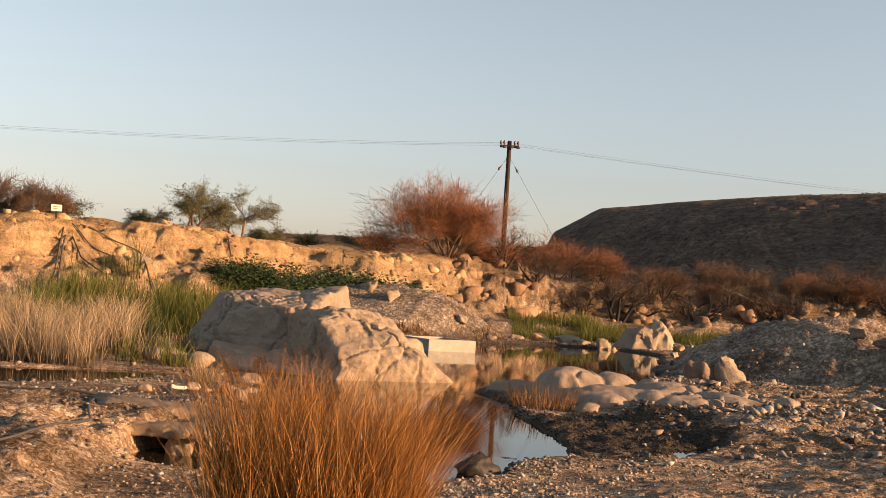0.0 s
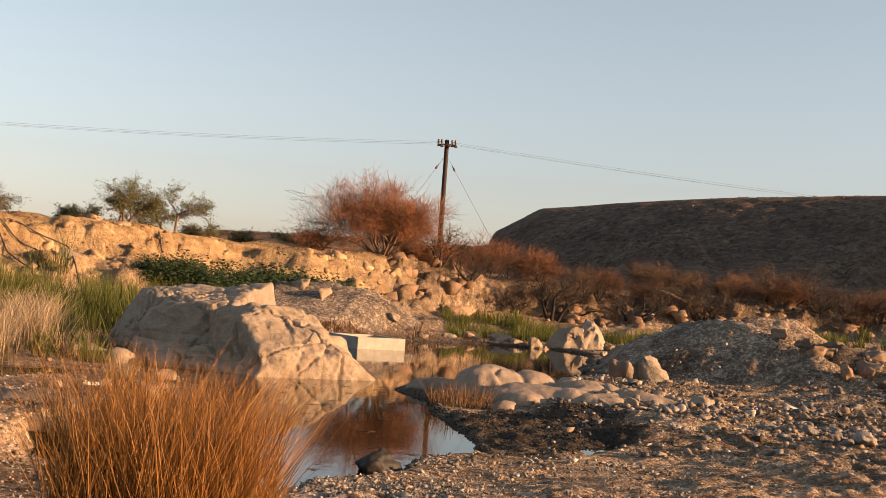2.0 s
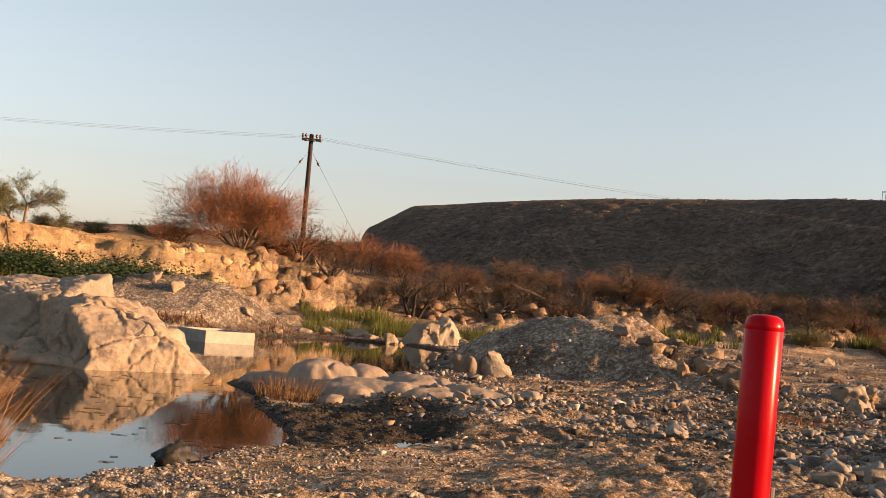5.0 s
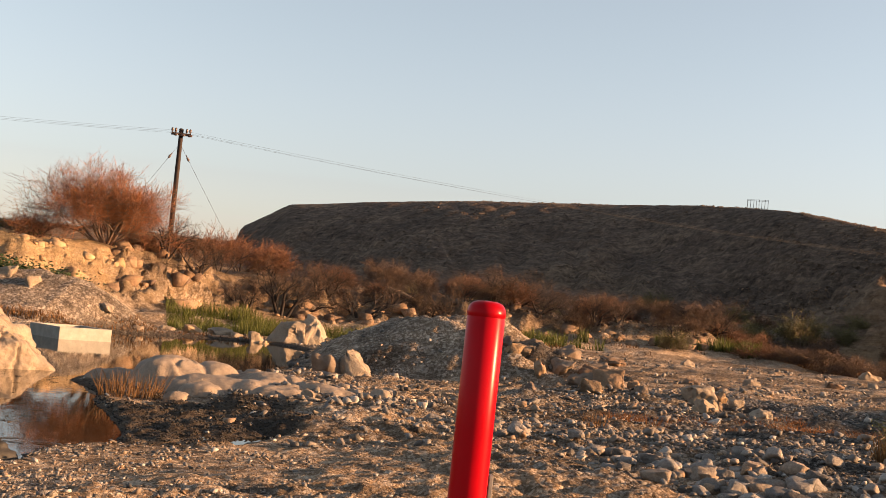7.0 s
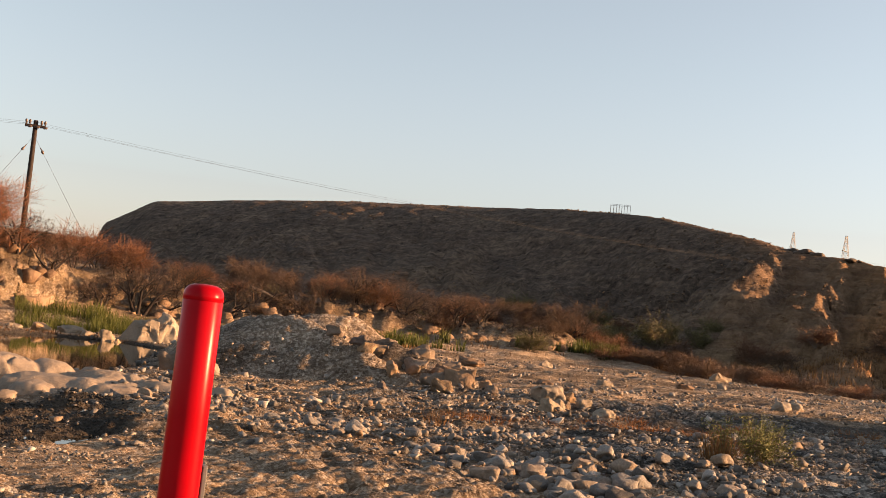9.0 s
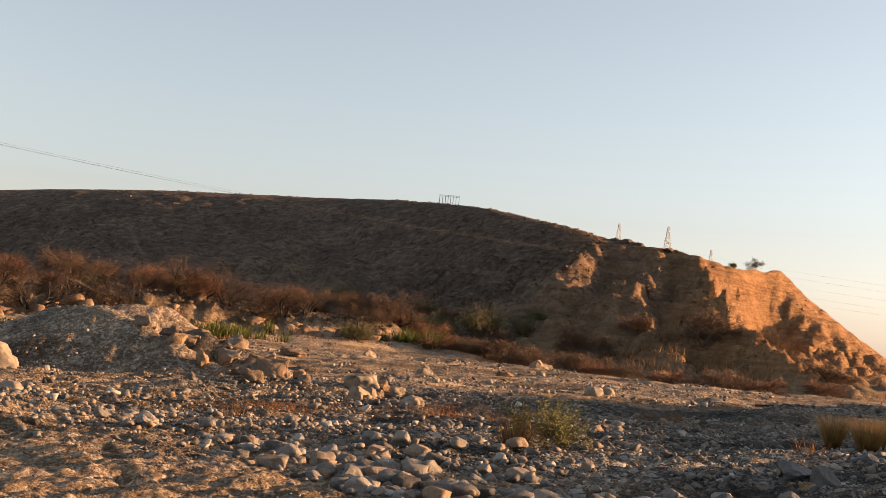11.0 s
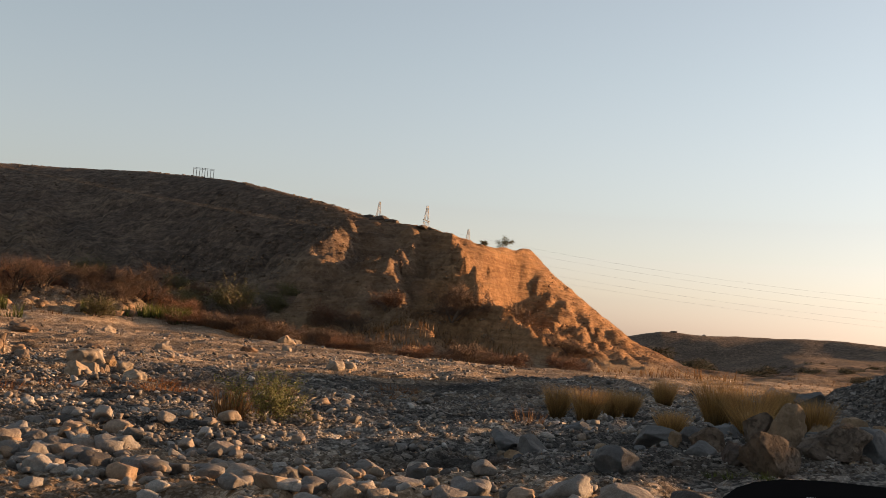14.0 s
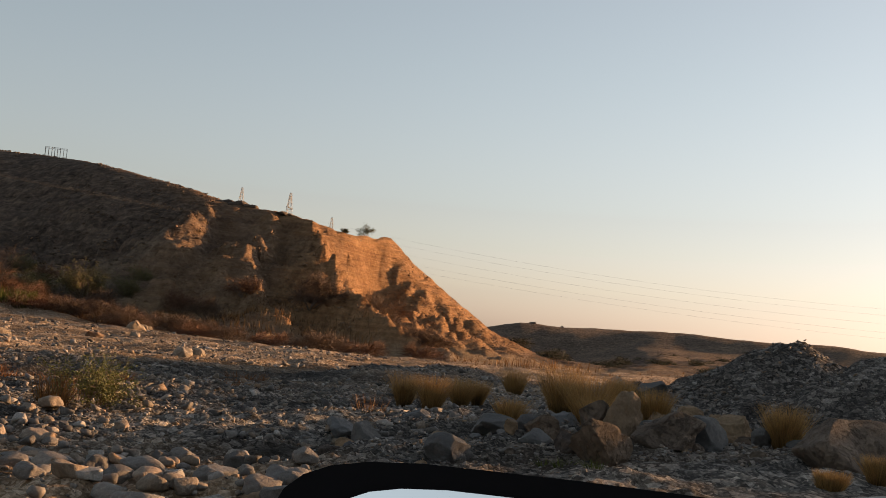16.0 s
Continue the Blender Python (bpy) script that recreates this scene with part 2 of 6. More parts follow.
    for line, lo, hi in RIDGES:
        d, top_h = along(x + wander, y + wander, line)
        rib = top_h - np.where(d > 0, hi, lo) * np.abs(d) + 0.9 * smooth(0.5, 4, top_h) * (0.4 - np.abs(fbm(x / 3, y / 3, top_h / 3, octaves=5, seed=19, gain=0.6)))
        hill = np.where(bearing > 31, np.maximum(hill, np.minimum(rib, hz + 0.15)), hill)
    hill = hill + (0.6 + 0.7 * rugged) * (0.45 - np.abs(fbm(x / 5.0, y / 5.0, hill / 5.0, octaves=5, seed=16, gain=0.55))) * np.sin(np.pi * np.clip(uu, 0, 1)) ** 0.8 * smooth(1.0, 5.0, hz) * smooth(0.2, 0.6, uu) * (rugged * smooth(1.0, 0.8, uu) + (1 - rugged) * smooth(0.95, 0.7, uu))
    hill = hill + 0.6 * rugged * (0.45 - np.abs(fbm(x / 1.9, y / 1.9, hill / 1.5, octaves=3, seed=17, gain=0.6))) * smooth(0.15, 0.45, uu) * smooth(1.0, 0.85, uu) * smooth(0.5, 3.0, hz)
    hill = hill + 0.22 * fbm(x / 2.0, y / 2.0, octaves=4, seed=13) * smooth(0, 0.15, u) * (0.2 + 0.8 * smooth(0.95, 0.8, u))
    worn = np.abs(fbm(x / 2.6, y / 2.6, hill / 1.1, octaves=5, seed=29, gain=0.6)) + 0.5 * np.abs(fbm(bearing / 0.8, hill / 5, octaves=3, seed=30))
    hill = hill - 0.55 * worn * smooth(34, 40, bearing) * smooth(0.4, 2.5, hill) * smooth(1.02, 0.97, uu)
    bowl = np.exp(-((bearing - 43.1 - (1 - uu) * 5.5 + 0.3 * spur) / 0.8) ** 2) * smooth(0.45, 0.65, uu) * smooth(1.0, 0.93, uu)
    hill = hill - 1.7 * bowl
    past = np.clip(u - 1, 0, 4)
    hill = hill - past * (0.6 + 2.2 * cliff)
    hill = np.where(u > 0, hill, 0) * gate
    on_hill = smooth(0.0, 0.12, u) * gate
    base = np.where(u > 0, np.minimum(z, 2.6), z)
    z = np.maximum(z * (1 - on_hill) + base * 0.15 * on_hill, 0) + hill
    # unseen low hill, added right of the ford to shade the plain
    d2, shade_hill_top = along(x, y, [(50, -26, 9.1), (57, -10, 9.2), (64, 2, 9.1), (67, 7, 8.6), (71.8, 15.8, 8.4)])
    z = z + shade_hill_top * np.exp(-(d2 / 7.0) ** 2) * (1 + 0.15 * n1)
    # far ridge
    far = np.interp(bearing, RIDGE_B, RIDGE_Z)
    fk = smooth(300, 400, r)
    ridge = far * (0.45 * smooth(300, 360, r) + 0.55 * smooth(365, 400, r)) + 0.7 * fbm(x / 25, y / 25, octaves=4, seed=15) * fk
    z = z * (1 - fk) + np.maximum(ridge, 0) * fk * smooth(2600, 900, r) + z * fk * 0.1
    # shallow flood channels on the plain
    chan = fbm(x / 9 + 0.3 * y / 9, y / 2.6, octaves=4, seed=21)
    plain_k = smooth(9, 13, x) * smooth(62, 45, y) * smooth(7, 11, y)
    damp = smooth(0.05, 0.3, chan) * plain_k * (1 - on_hill)
    z = z - 0.05 * damp + 0.05 * smooth(0.1, 0.6, -chan) * plain_k
    gravel = gravel * (1 - 0.45 * smooth(0.0, 0.35, -chan) * plain_k * smooth(18, 26, y)) * (1 - 0.75 * smooth(30, 40, y) * smooth(12, 18, x))
    # the ground falls to the pond's near shore and to the slab rocks
    shore = inside_depth(x, y, POND)
    fall = 0.78 * smooth(-1.9, -0.9, x) * smooth(-4.5, -0.3, shore) * smooth(8.5, 10.5, y) * smooth(30, 24, y)
    z = z * (1 - fall)
    z = z * (1 - 0.75 * smooth(-4.5, -0.3, inside_depth(x, y, POOL)) * smooth(14.5, 17, y) * smooth(24, 22, y))
    # water hollows
    for k, (poly, deep) in enumerate(((POND, 0.55), (POOL, 0.35), (SPRING, 0.3))):
        d = inside_depth(x, y, poly) + 0.14 * n2 + 0.05 * n3
        k0 = smooth(-1.3 if k < 2 else -0.35, 0.12, d)
        z = z * (1 - k0) + (-0.02 - np.clip(d, -0.2, 1.5) * deep) * k0
    mouth = smooth(0.42, 0.25, np.hypot(x + 3.05, (y - 13.65) / 2.4))
    z = z * (1 - mouth) - 0.04 * mouth
    wet = smooth(-0.9 + 0.7 * smooth(16.2, 15.2, y), 0.1, shore + 0.25 * n2 * smooth(15, 16.5, y))
    mud_in = inside_depth(x, y, MUD) + 0.2 * n2 + 0.12 * n3
    mud = smooth(-0.25, 0.2, mud_in)
    dry = smooth(0.15, -0.15, shore)
    z = z * (1 - 0.8 * mud * dry) + 0.8 * mud * dry * (0.10 + 0.10 * n2 + 0.09 * n3 - 0.14 * smooth(0.7, 0.2, np.hypot(x - 3.9, (y - 17.4) / 1.5)))
    wet = np.maximum(wet, mud)
    hollow = smooth(0.9, 0.4, np.hypot((x - 13.5) / 4.5, (y - 19) / 1.6) + 0.5 * n2) * 0.7
    wet = np.maximum(wet, hollow)
    runnel, _ = along(x, y, [(11.5, 20.5, 0), (16.5, 22.3, 0), (21, 23.6, 0), (27, 28, 0), (36, 33, 0), (50, 42, 0)])
    seep = np.exp(-((runnel + 0.8 * n2) / 2.1) ** 2) * smooth(-0.5, 0.1, n2 + 0.5 * n3)
    wet = np.maximum(wet, 0.95 * seep)
    z = z - 0.07 * seep
    wet = np.maximum(wet, (0.85 - 0.5 * smooth(32, 42, y)) * damp)
    z = z - 0.08 * hollow
    talus = smooth(0.0, 0.35, fbm(x / 14, y / 14, octaves=5, seed=23) + 0.15 * fbm(x / 3, y / 3, octaves=3, seed=28)) * smooth(0.6, 0.35, u)
    earth = np.maximum.reduce([earth * (1 - on_hill), on_hill * smooth(35, 41, bearing + 2 * n1) * 0.6, on_hill * 0.85 * talus])
    return z, gravel, wet, np.clip(np.maximum((0.45 + 0.3 * smooth(5, 14, x)) * step * smooth(-3, 4, x) * (1 - on_hill) + on_hill * (1 - 0.55 * smooth(36, 42, bearing + 2 * n1)) * (1 - 0.45 * talus), np.maximum(fk, 0.95 * smooth(85, 115, r))), 0, 1), earth


def height(x, y):
    return float(land(np.array([x]), np.array([y]))[0][0])


# ---- materials ----
def shader(name):
    m = bpy.data.materials.new(name)
    m.use_nodes = True
    t = m.node_tree
    return m, t, t.nodes["Principled BSDF"]


def add(t, kind, **inputs):
    n = t.nodes.new(kind)
    for k, v in inputs.items():
        n.inputs[k.replace("_", " ")].default_value = v
    return n


def ramp(t, fac, stops):
    n = t.nodes.new("ShaderNodeValToRGB")
    e = n.color_ramp.elements
    while len(e) < len(stops):
        e.new(0.5)
    for el, (p, c) in zip(e, stops):
        el.position, el.color = p, (*c, 1)
    t.links.new(fac, n.inputs[0])
    return n.outputs[0]


def blend(t, fac, a, b, how="MIX"):
    n = t.nodes.new("ShaderNodeMix")
    n.data_type, n.blend_type = "RGBA", how
    for sock, v in ((n.inputs[0], fac), (n.inputs[6], a), (n.inputs[7], b)):
        if isinstance(v, (int, float)):
            sock.default_value = v
        elif isinstance(v, tuple):
            sock.default_value = (*v, 1)
        else:
            t.links.new(v, sock)
    return n.outputs[2]


def coords(t, kind="Object"):
    return t.nodes.new("ShaderNodeTexCoord").outputs[kind]


def tex_noise(t, vec, scale, detail=6.0, rough=0.6, distort=0.0):
    n = add(t, "ShaderNodeTexNoise", Scale=scale, Detail=detail, Roughness=rough, Distortion=distort)
    t.links.new(vec, n.inputs["Vector"])
    return n.outputs["Fac"]


def tex_cells(t, vec, scale, feature="F1", out="Distance"):
    n = add(t, "ShaderNodeTexVoronoi", Scale=scale)
    n.feature = feature
    t.links.new(vec, n.inputs["Vector"])
    return n.outputs[out]


def relief(t, bsdf, fac, strength, dist, chain=None):
    n = add(t, "ShaderNodeBump", Strength=strength, Distance=dist)
    t.links.new(fac, n.inputs["Height"])
    if chain:
        t.links.new(chain.outputs[0], n.inputs["Normal"])
    t.links.new(n.outputs[0], bsdf.inputs["Normal"])
    return n


def stone(name, dark, mid, light, scale=1.0, bump=0.5, vary=0.25, crack=0.0, rough=0.85, islands=False):
    m, t, b = shader(name)
    v = coords(t)
    n1, n2 = tex_noise(t, v, 1.3 * scale, 5), tex_noise(t, v, 14 * scale, 8, 0.7)
    c = ramp(t, n1, [(0.28, dark), (0.5, mid), (0.72, light)])
    c = blend(t, 0.5, c, ramp(t, n2, [(0.3, tuple(k * 0.55 for k in mid)), (0.55, mid), (0.75, light)]))
    if islands:
        rnd = t.nodes.new("ShaderNodeNewGeometry").outputs["Random Per Island"]
    else:
        rnd = t.nodes.new("ShaderNodeObjectInfo").outputs["Random"]
    tint = ramp(t, rnd, [(0.0, (1 - vary, 1 - vary, 1 - vary * 0.8)), (0.35, (1, 0.93, 0.86)), (0.7, (1.0, 1.0, 1.02)), (1.0, (1 + vary * 1.3, 1 + vary * 1.25, 1 + vary * 1.15))])
    c = blend(t, 1.0, c, tint, "MULTIPLY")
    t.links.new(c, b.inputs["Base Color"])
    b.inputs["Roughness"].default_value = rough
    b.inputs["Specular IOR Level"].default_value = 0.25
    n = relief(t, b, n2, bump * 0.6, 0.03 / scale)
    n = relief(t, b, n1, bump, 0.12 / scale, n)
    if crack:
        pits = ramp(t, tex_noise(t, v, 5.0 * scale, 4, 0.75, 1.2), [(0.36, (0, 0, 0)), (0.48, (1, 1, 1))])
        relief(t, b, pits, crack, 0.05, n)
    return m


def cobble_stone(name, bump=0.3, rough=0.7):
    """River stones of many rocks: dark, grey, tan, rust and near white."""
    m, t, b = shader(name)
    v = coords(t)
    n1, n2 = tex_noise(t, v, 5.0, 4), tex_noise(t, v, 45.0, 6, 0.7)
    rnd = t.nodes.new("ShaderNodeNewGeometry").outputs["Random Per Island"]
    per = t.nodes.new("ShaderNodeObjectInfo").outputs["Random"]
    mix = t.nodes.new("ShaderNodeMath")
    mix.operation = "ADD"
    t.links.new(rnd, mix.inputs[0])
    t.links.new(per, mix.inputs[1])
    wrap = t.nodes.new("ShaderNodeMath")
    wrap.operation = "FRACT"
    t.links.new(mix.outputs[0], wrap.inputs[0])
    c = ramp(t, wrap.outputs[0], [(0.0, (0.061, 0.055, 0.051)), (0.2, (0.131, 0.119, 0.110)), (0.4, (0.183, 0.168, 0.155)), (0.52, (0.227, 0.177, 0.133)), (0.6, (0.148, 0.143, 0.143)), (0.72, (0.261, 0.240, 0.219)), (0.82, (0.261, 0.172, 0.107)), (0.9, (0.305, 0.285, 0.262)), (1.0, (0.383, 0.363, 0.339))])
    c = blend(t, 1.0, c, ramp(t, n2, [(0.3, (0.6, 0.58, 0.56)), (0.55, (1, 1, 1)), (0.75, (1.35, 1.32, 1.28))]), "MULTIPLY")
    c = blend(t, 1.0, c, ramp(t, n1, [(0.3, (0.72, 0.70, 0.68)), (0.65, (1.12, 1.1, 1.06))]), "MULTIPLY")
    t.links.new(c, b.inputs["Base Color"])
    b.inputs["Roughness"].default_value = rough
    b.inputs["Specular IOR Level"].default_value = 0.25
    n = relief(t, b, n2, bump, 0.01)
    relief(t, b, n1, bump * 1.5, 0.05, n)
    return m


def plain(name, colour, rough=0.7, metal=0.0, grain=0.15, scale=20.0, bump=0.1, random_tint=0.0, spec=0.3):
    m, t, b = shader(name)
    n = tex_noise(t, coords(t), scale, 6, 0.65)
    c = ramp(t, n, [(0.25, tuple(k * (1 - grain) for k in colour)), (0.75, tuple(min(1, k * (1 + grain)) for k in colour))])
    if random_tint:
        rnd = t.nodes.new("ShaderNodeNewGeometry").outputs["Random Per Island"]
        c = blend(t, 1.0, c, ramp(t, rnd, [(0, (1 - random_tint,) * 3), (0.5, (1.0, 0.96, 0.9)), (1, (1 + random_tint, 1 + random_tint * 0.7, 1.0))]), "MULTIPLY")
    t.links.new(c, b.inputs["Base Color"])
    b.inputs["Roughness"].default_value, b.inputs["Metallic"].default_value = rough, metal
    b.inputs["Specular IOR Level"].default_value = spec
    if bump:
        relief(t, b, n, bump, 0.01)
    return m


def blades(name, low, high, tint=0.3):
    """Grass: colour from darker root to paler tip along the blade's own V, varied blade by blade."""
    m, t, b = shader(name)
    sep = t.nodes.new("ShaderNodeSeparateXYZ")
    t.links.new(coords(t, "UV"), sep.inputs[0])
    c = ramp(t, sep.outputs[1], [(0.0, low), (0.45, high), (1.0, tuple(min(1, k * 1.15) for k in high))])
    rnd = t.nodes.new("ShaderNodeNewGeometry").outputs["Random Per Island"]
    c = blend(t, 1.0, c, ramp(t, rnd, [(0, (1 - tint,) * 3), (0.5, (1.0, 0.95, 0.88)), (1, (1 + tint, 1 + tint * 0.8, 1 + tint * 0.4))]), "MULTIPLY")
    t.links.new(c, b.inputs["Base Color"])
    b.inputs["Roughness"].default_value = 0.6
    b.inputs["Specular IOR Level"].default_value = 0.2
    tr = add(t, "ShaderNodeBsdfTranslucent")
    t.links.new(c, tr.inputs[0])
    mix = add(t, "ShaderNodeMixShader", Fac=0.3)
    t.links.new(b.outputs[0], mix.inputs[1])
    t.links.new(tr.outputs[0], mix.inputs[2])
    t.links.new(mix.outputs[0], t.nodes["Material Output"].inputs[0])
    return m


def ground_material():
    m, t, b = shader("desert_ground")
    v = coords(t)
    at = t.nodes.new("ShaderNodeAttribute")
    at.attribute_name = "soil"
    sep = t.nodes.new("ShaderNodeSeparateColor")
    t.links.new(at.outputs["Color"], sep.inputs[0])
    gravel_w, wet_w, hill_w = sep.outputs
    n1, n2, n3 = tex_noise(t, v, 0.35, 5), tex_noise(t, v, 2.6, 7, 0.65), tex_noise(t, v, 22, 6, 0.7)
    pebbles = tex_cells(t, v, 11, "F1", "Color")
    pebble_edge = tex_cells(t, v, 11, "F1", "Distance")
    fine = tex_cells(t, v, 34, "F1", "Color")
    sand = ramp(t, n2, [(0.3, (0.110, 0.073, 0.044)), (0.5, (0.276, 0.182, 0.109)), (0.7, (0.475, 0.326, 0.197))])
    sand = blend(t, 0.45, sand, ramp(t, n3, [(0.3, (0.077, 0.051, 0.031)), (0.55, (0.243, 0.167, 0.109)), (0.72, (0.486, 0.381, 0.276))]))
    sand = blend(t, 0.42, sand, ramp(t, pebbles, [(0.25, (0.066, 0.049, 0.033)), (0.55, (0.188, 0.138, 0.098)), (0.68, (0.309, 0.243, 0.182)), (0.82, (0.607, 0.530, 0.442))]))
    sand = blend(t, 0.3, sand, ramp(t, fine, [(0.3, (0.055, 0.039, 0.027)), (0.6, (0.221, 0.160, 0.110)), (0.8, (0.552, 0.464, 0.375))]))
    grey = blend(t, 0.55, ramp(t, n3, [(0.3, (0.034, 0.031, 0.029)), (0.55, (0.128, 0.116, 0.105)), (0.78, (0.336, 0.304, 0.269))]), ramp(t, pebbles, [(0.25, (0.026, 0.024, 0.023)), (0.5, (0.116, 0.108, 0.100)), (0.65, (0.214, 0.197, 0.178)), (0.78, (0.557, 0.510, 0.453))]))
    grey = blend(t, 0.35, grey, ramp(t, fine, [(0.3, (0.023, 0.021, 0.018)), (0.6, (0.093, 0.083, 0.073)), (0.8, (0.418, 0.382, 0.336))]))
    c = blend(t, gravel_w, sand, grey)
    flood = add(t, "ShaderNodeMapping")
    flood.inputs["Scale"].default_value, flood.inputs["Rotation"].default_value = (0.10, 0.42, 0.3), (0, 0, -0.35)
    t.links.new(v, flood.inputs[0])
    c = blend(t, 1.0, c, ramp(t, tex_noise(t, flood.outputs[0], 1.0, 7, 0.62, 0.8), [(0.36, (0.6, 0.57, 0.54)), (0.48, (1.0, 1.0, 1.0)), (0.6, (1.75, 1.7, 1.62))]), "MULTIPLY")
    earth = blend(t, 0.5, ramp(t, n2, [(0.3, (0.17, 0.105, 0.05)), (0.52, (0.36, 0.245, 0.125)), (0.72, (0.50, 0.365, 0.205))]), ramp(t, n3, [(0.3, (0.19, 0.12, 0.06)), (0.7, (0.44, 0.31, 0.165))]))
    beds = add(t, "ShaderNodeMapping")
    beds.inputs["Scale"].default_value = (0.25, 0.25, 4.0)
    t.links.new(v, beds.inputs[0])
    earth = blend(t, 0.3, earth, ramp(t, tex_noise(t, beds.outputs[0], 1.0, 5, 0.6), [(0.4, (0.14, 0.08, 0.04)), (0.6, (0.45, 0.31, 0.16))]))
    earth = blend(t, 1.0, earth, ramp(t, tex_noise(t, v, 0.9, 8, 0.7, 0.6), [(0.34, (0.5, 0.46, 0.42)), (0.5, (1.0, 1.0, 1.0)), (0.66, (1.35, 1.38, 1.42))]), "MULTIPLY")
    c = blend(t, at.outputs["Alpha"], c, earth)
    strata = add(t, "ShaderNodeMapping")
    strata.inputs["Scale"].default_value = (0.06, 0.06, 1.3)
    t.links.new(v, strata.inputs[0])
    layers = tex_noise(t, strata.outputs[0], 1.3, 5, 0.6, 0.3)
    rock = ramp(t, layers, [(0.35, (0.040, 0.028, 0.021)), (0.48, (0.085, 0.060, 0.043)), (0.56, (0.21, 0.15, 0.10)), (0.61, (0.07, 0.049, 0.036)), (0.70, (0.15, 0.105, 0.07))])
    rock = blend(t, 0.45, rock, ramp(t, n1, [(0.35, (0.058, 0.041, 0.031)), (0.6, (0.115, 0.081, 0.058)), (0.75, (0.230, 0.158, 0.101))]))
    rock = blend(t, 0.45, rock, ramp(t, n2, [(0.38, (0.03, 0.023, 0.018)), (0.55, (0.11, 0.079, 0.056)), (0.7, (0.27, 0.195, 0.13))]))
    rock = blend(t, 0.35, rock, ramp(t, tex_noise(t, v, 0.8, 6, 0.7, 0.5), [(0.4, (0.025, 0.019, 0.015)), (0.52, (0.09, 0.065, 0.046)), (0.62, (0.22, 0.16, 0.105))]))
    big = tex_noise(t, v, 0.09, 8, 0.7)
    rock = blend(t, 0.45, rock, ramp(t, big, [(0.38, (0.035, 0.025, 0.019)), (0.52, (0.075, 0.052, 0.038)), (0.64, (0.17, 0.12, 0.08))]))
    rock = blend(t, 0.2, rock, (0.078, 0.069, 0.066))
    rock = blend(t, 1.0, rock, ramp(t, tex_noise(t, v, 1.1, 9, 0.78, 0.4), [(0.36, (0.52, 0.49, 0.48)), (0.5, (1.35, 1.32, 1.3)), (0.64, (2.3, 2.2, 2.1))]), "MULTIPLY")
    c = blend(t, hill_w, c, rock)
    # orange-tan earth of the hill's end, with warm bounced light painted in
    ca = t.nodes.new("ShaderNodeAttribute")
    ca.attribute_name = "cliff"
    orange = blend(t, 0.5, ramp(t, n2, [(0.33, (0.07, 0.038, 0.020)), (0.5, (0.27, 0.142, 0.070)), (0.66, (0.47, 0.285, 0.148))]), ramp(t, n1, [(0.35, (0.12, 0.063, 0.032)), (0.6, (0.31, 0.17, 0.085)), (0.75, (0.44, 0.28, 0.15))]))
    orange = blend(t, 0.35, orange, ramp(t, layers, [(0.38, (0.12, 0.06, 0.03)), (0.5, (0.36, 0.20, 0.10)), (0.6, (0.20, 0.11, 0.055)), (0.7, (0.42, 0.26, 0.14))]))
    c = blend(t, ca.outputs["Fac"], c, orange)
    mud = ramp(t, n3, [(0.35, (0.013, 0.012, 0.011)), (0.6, (0.032, 0.029, 0.026)), (0.8, (0.072, 0.065, 0.058))])
    wetmix = t.nodes.new("ShaderNodeMath")
    wetmix.operation = "MULTIPLY"
    wetmix.inputs[1].default_value = 0.85
    t.links.new(wet_w, wetmix.inputs[0])
    c = blend(t, wetmix.outputs[0], c, mud)
    t.links.new(c, b.inputs["Base Color"])
    rr = t.nodes.new("ShaderNodeMapRange")
    rr.inputs["To Min"].default_value, rr.inputs["To Max"].default_value = 0.95, 0.8
    t.links.new(wet_w, rr.inputs["Value"])
    t.links.new(rr.outputs[0], b.inputs["Roughness"])
    b.inputs["Specular IOR Level"].default_value = 0.06
    n = relief(t, b, n3, 1.0, 0.05)
    n = relief(t, b, tex_noise(t, v, 8, 5, 0.65), 0.8, 0.09, n)
    n = relief(t, b, pebble_edge, 0.6, 0.05, n)
    n.invert = True
    n = relief(t, b, n2, 0.8, 0.22, n)
    ledges = blend(t, hill_w, (0.5, 0.5, 0.5), layers)
    relief(t, b, ledges, 0.7, 1.2, n)
    return m


GROUND = ground_material()
ROCK = stone("pale_limestone", (0.165, 0.132, 0.097), (0.262, 0.214, 0.161), (0.355, 0.297, 0.23), 1.2, 0.7, 0.10, 0.45)
SLAB = stone("pinkish_slab_rock", (0.17, 0.132, 0.10), (0.245, 0.195, 0.148), (0.315, 0.257, 0.203), 1.2, 0.5, 0.1, 0.25)
COBBLE = cobble_stone("river_cobble")
BOULDER = stone("weathered_boulder", (0.080, 0.062, 0.048), (0.168, 0.130, 0.100), (0.272, 0.212, 0.164), 2.2, 1.3, 0.4)
CLIFF = stone("orange_cliff_rock", (0.10, 0.06, 0.035), (0.20, 0.125, 0.075), (0.30, 0.195, 0.12), 1.5, 1.0, 0.35)
EARTH = stone("bank_earth", (0.208, 0.136, 0.072), (0.352, 0.240, 0.136), (0.440, 0.320, 0.200), 1.5, 0.8, 0.3)
BANKROCK = stone("red_brown_bank_rock", (0.08, 0.052, 0.033), (0.20, 0.132, 0.083), (0.34, 0.238, 0.152), 1.5, 1.0, 0.4)
PITTED = stone("dark_pitted_boulder", (0.05, 0.036, 0.025), (0.12, 0.088, 0.064), (0.21, 0.16, 0.12), 2.6, 1.6, 0.3, 0.9)
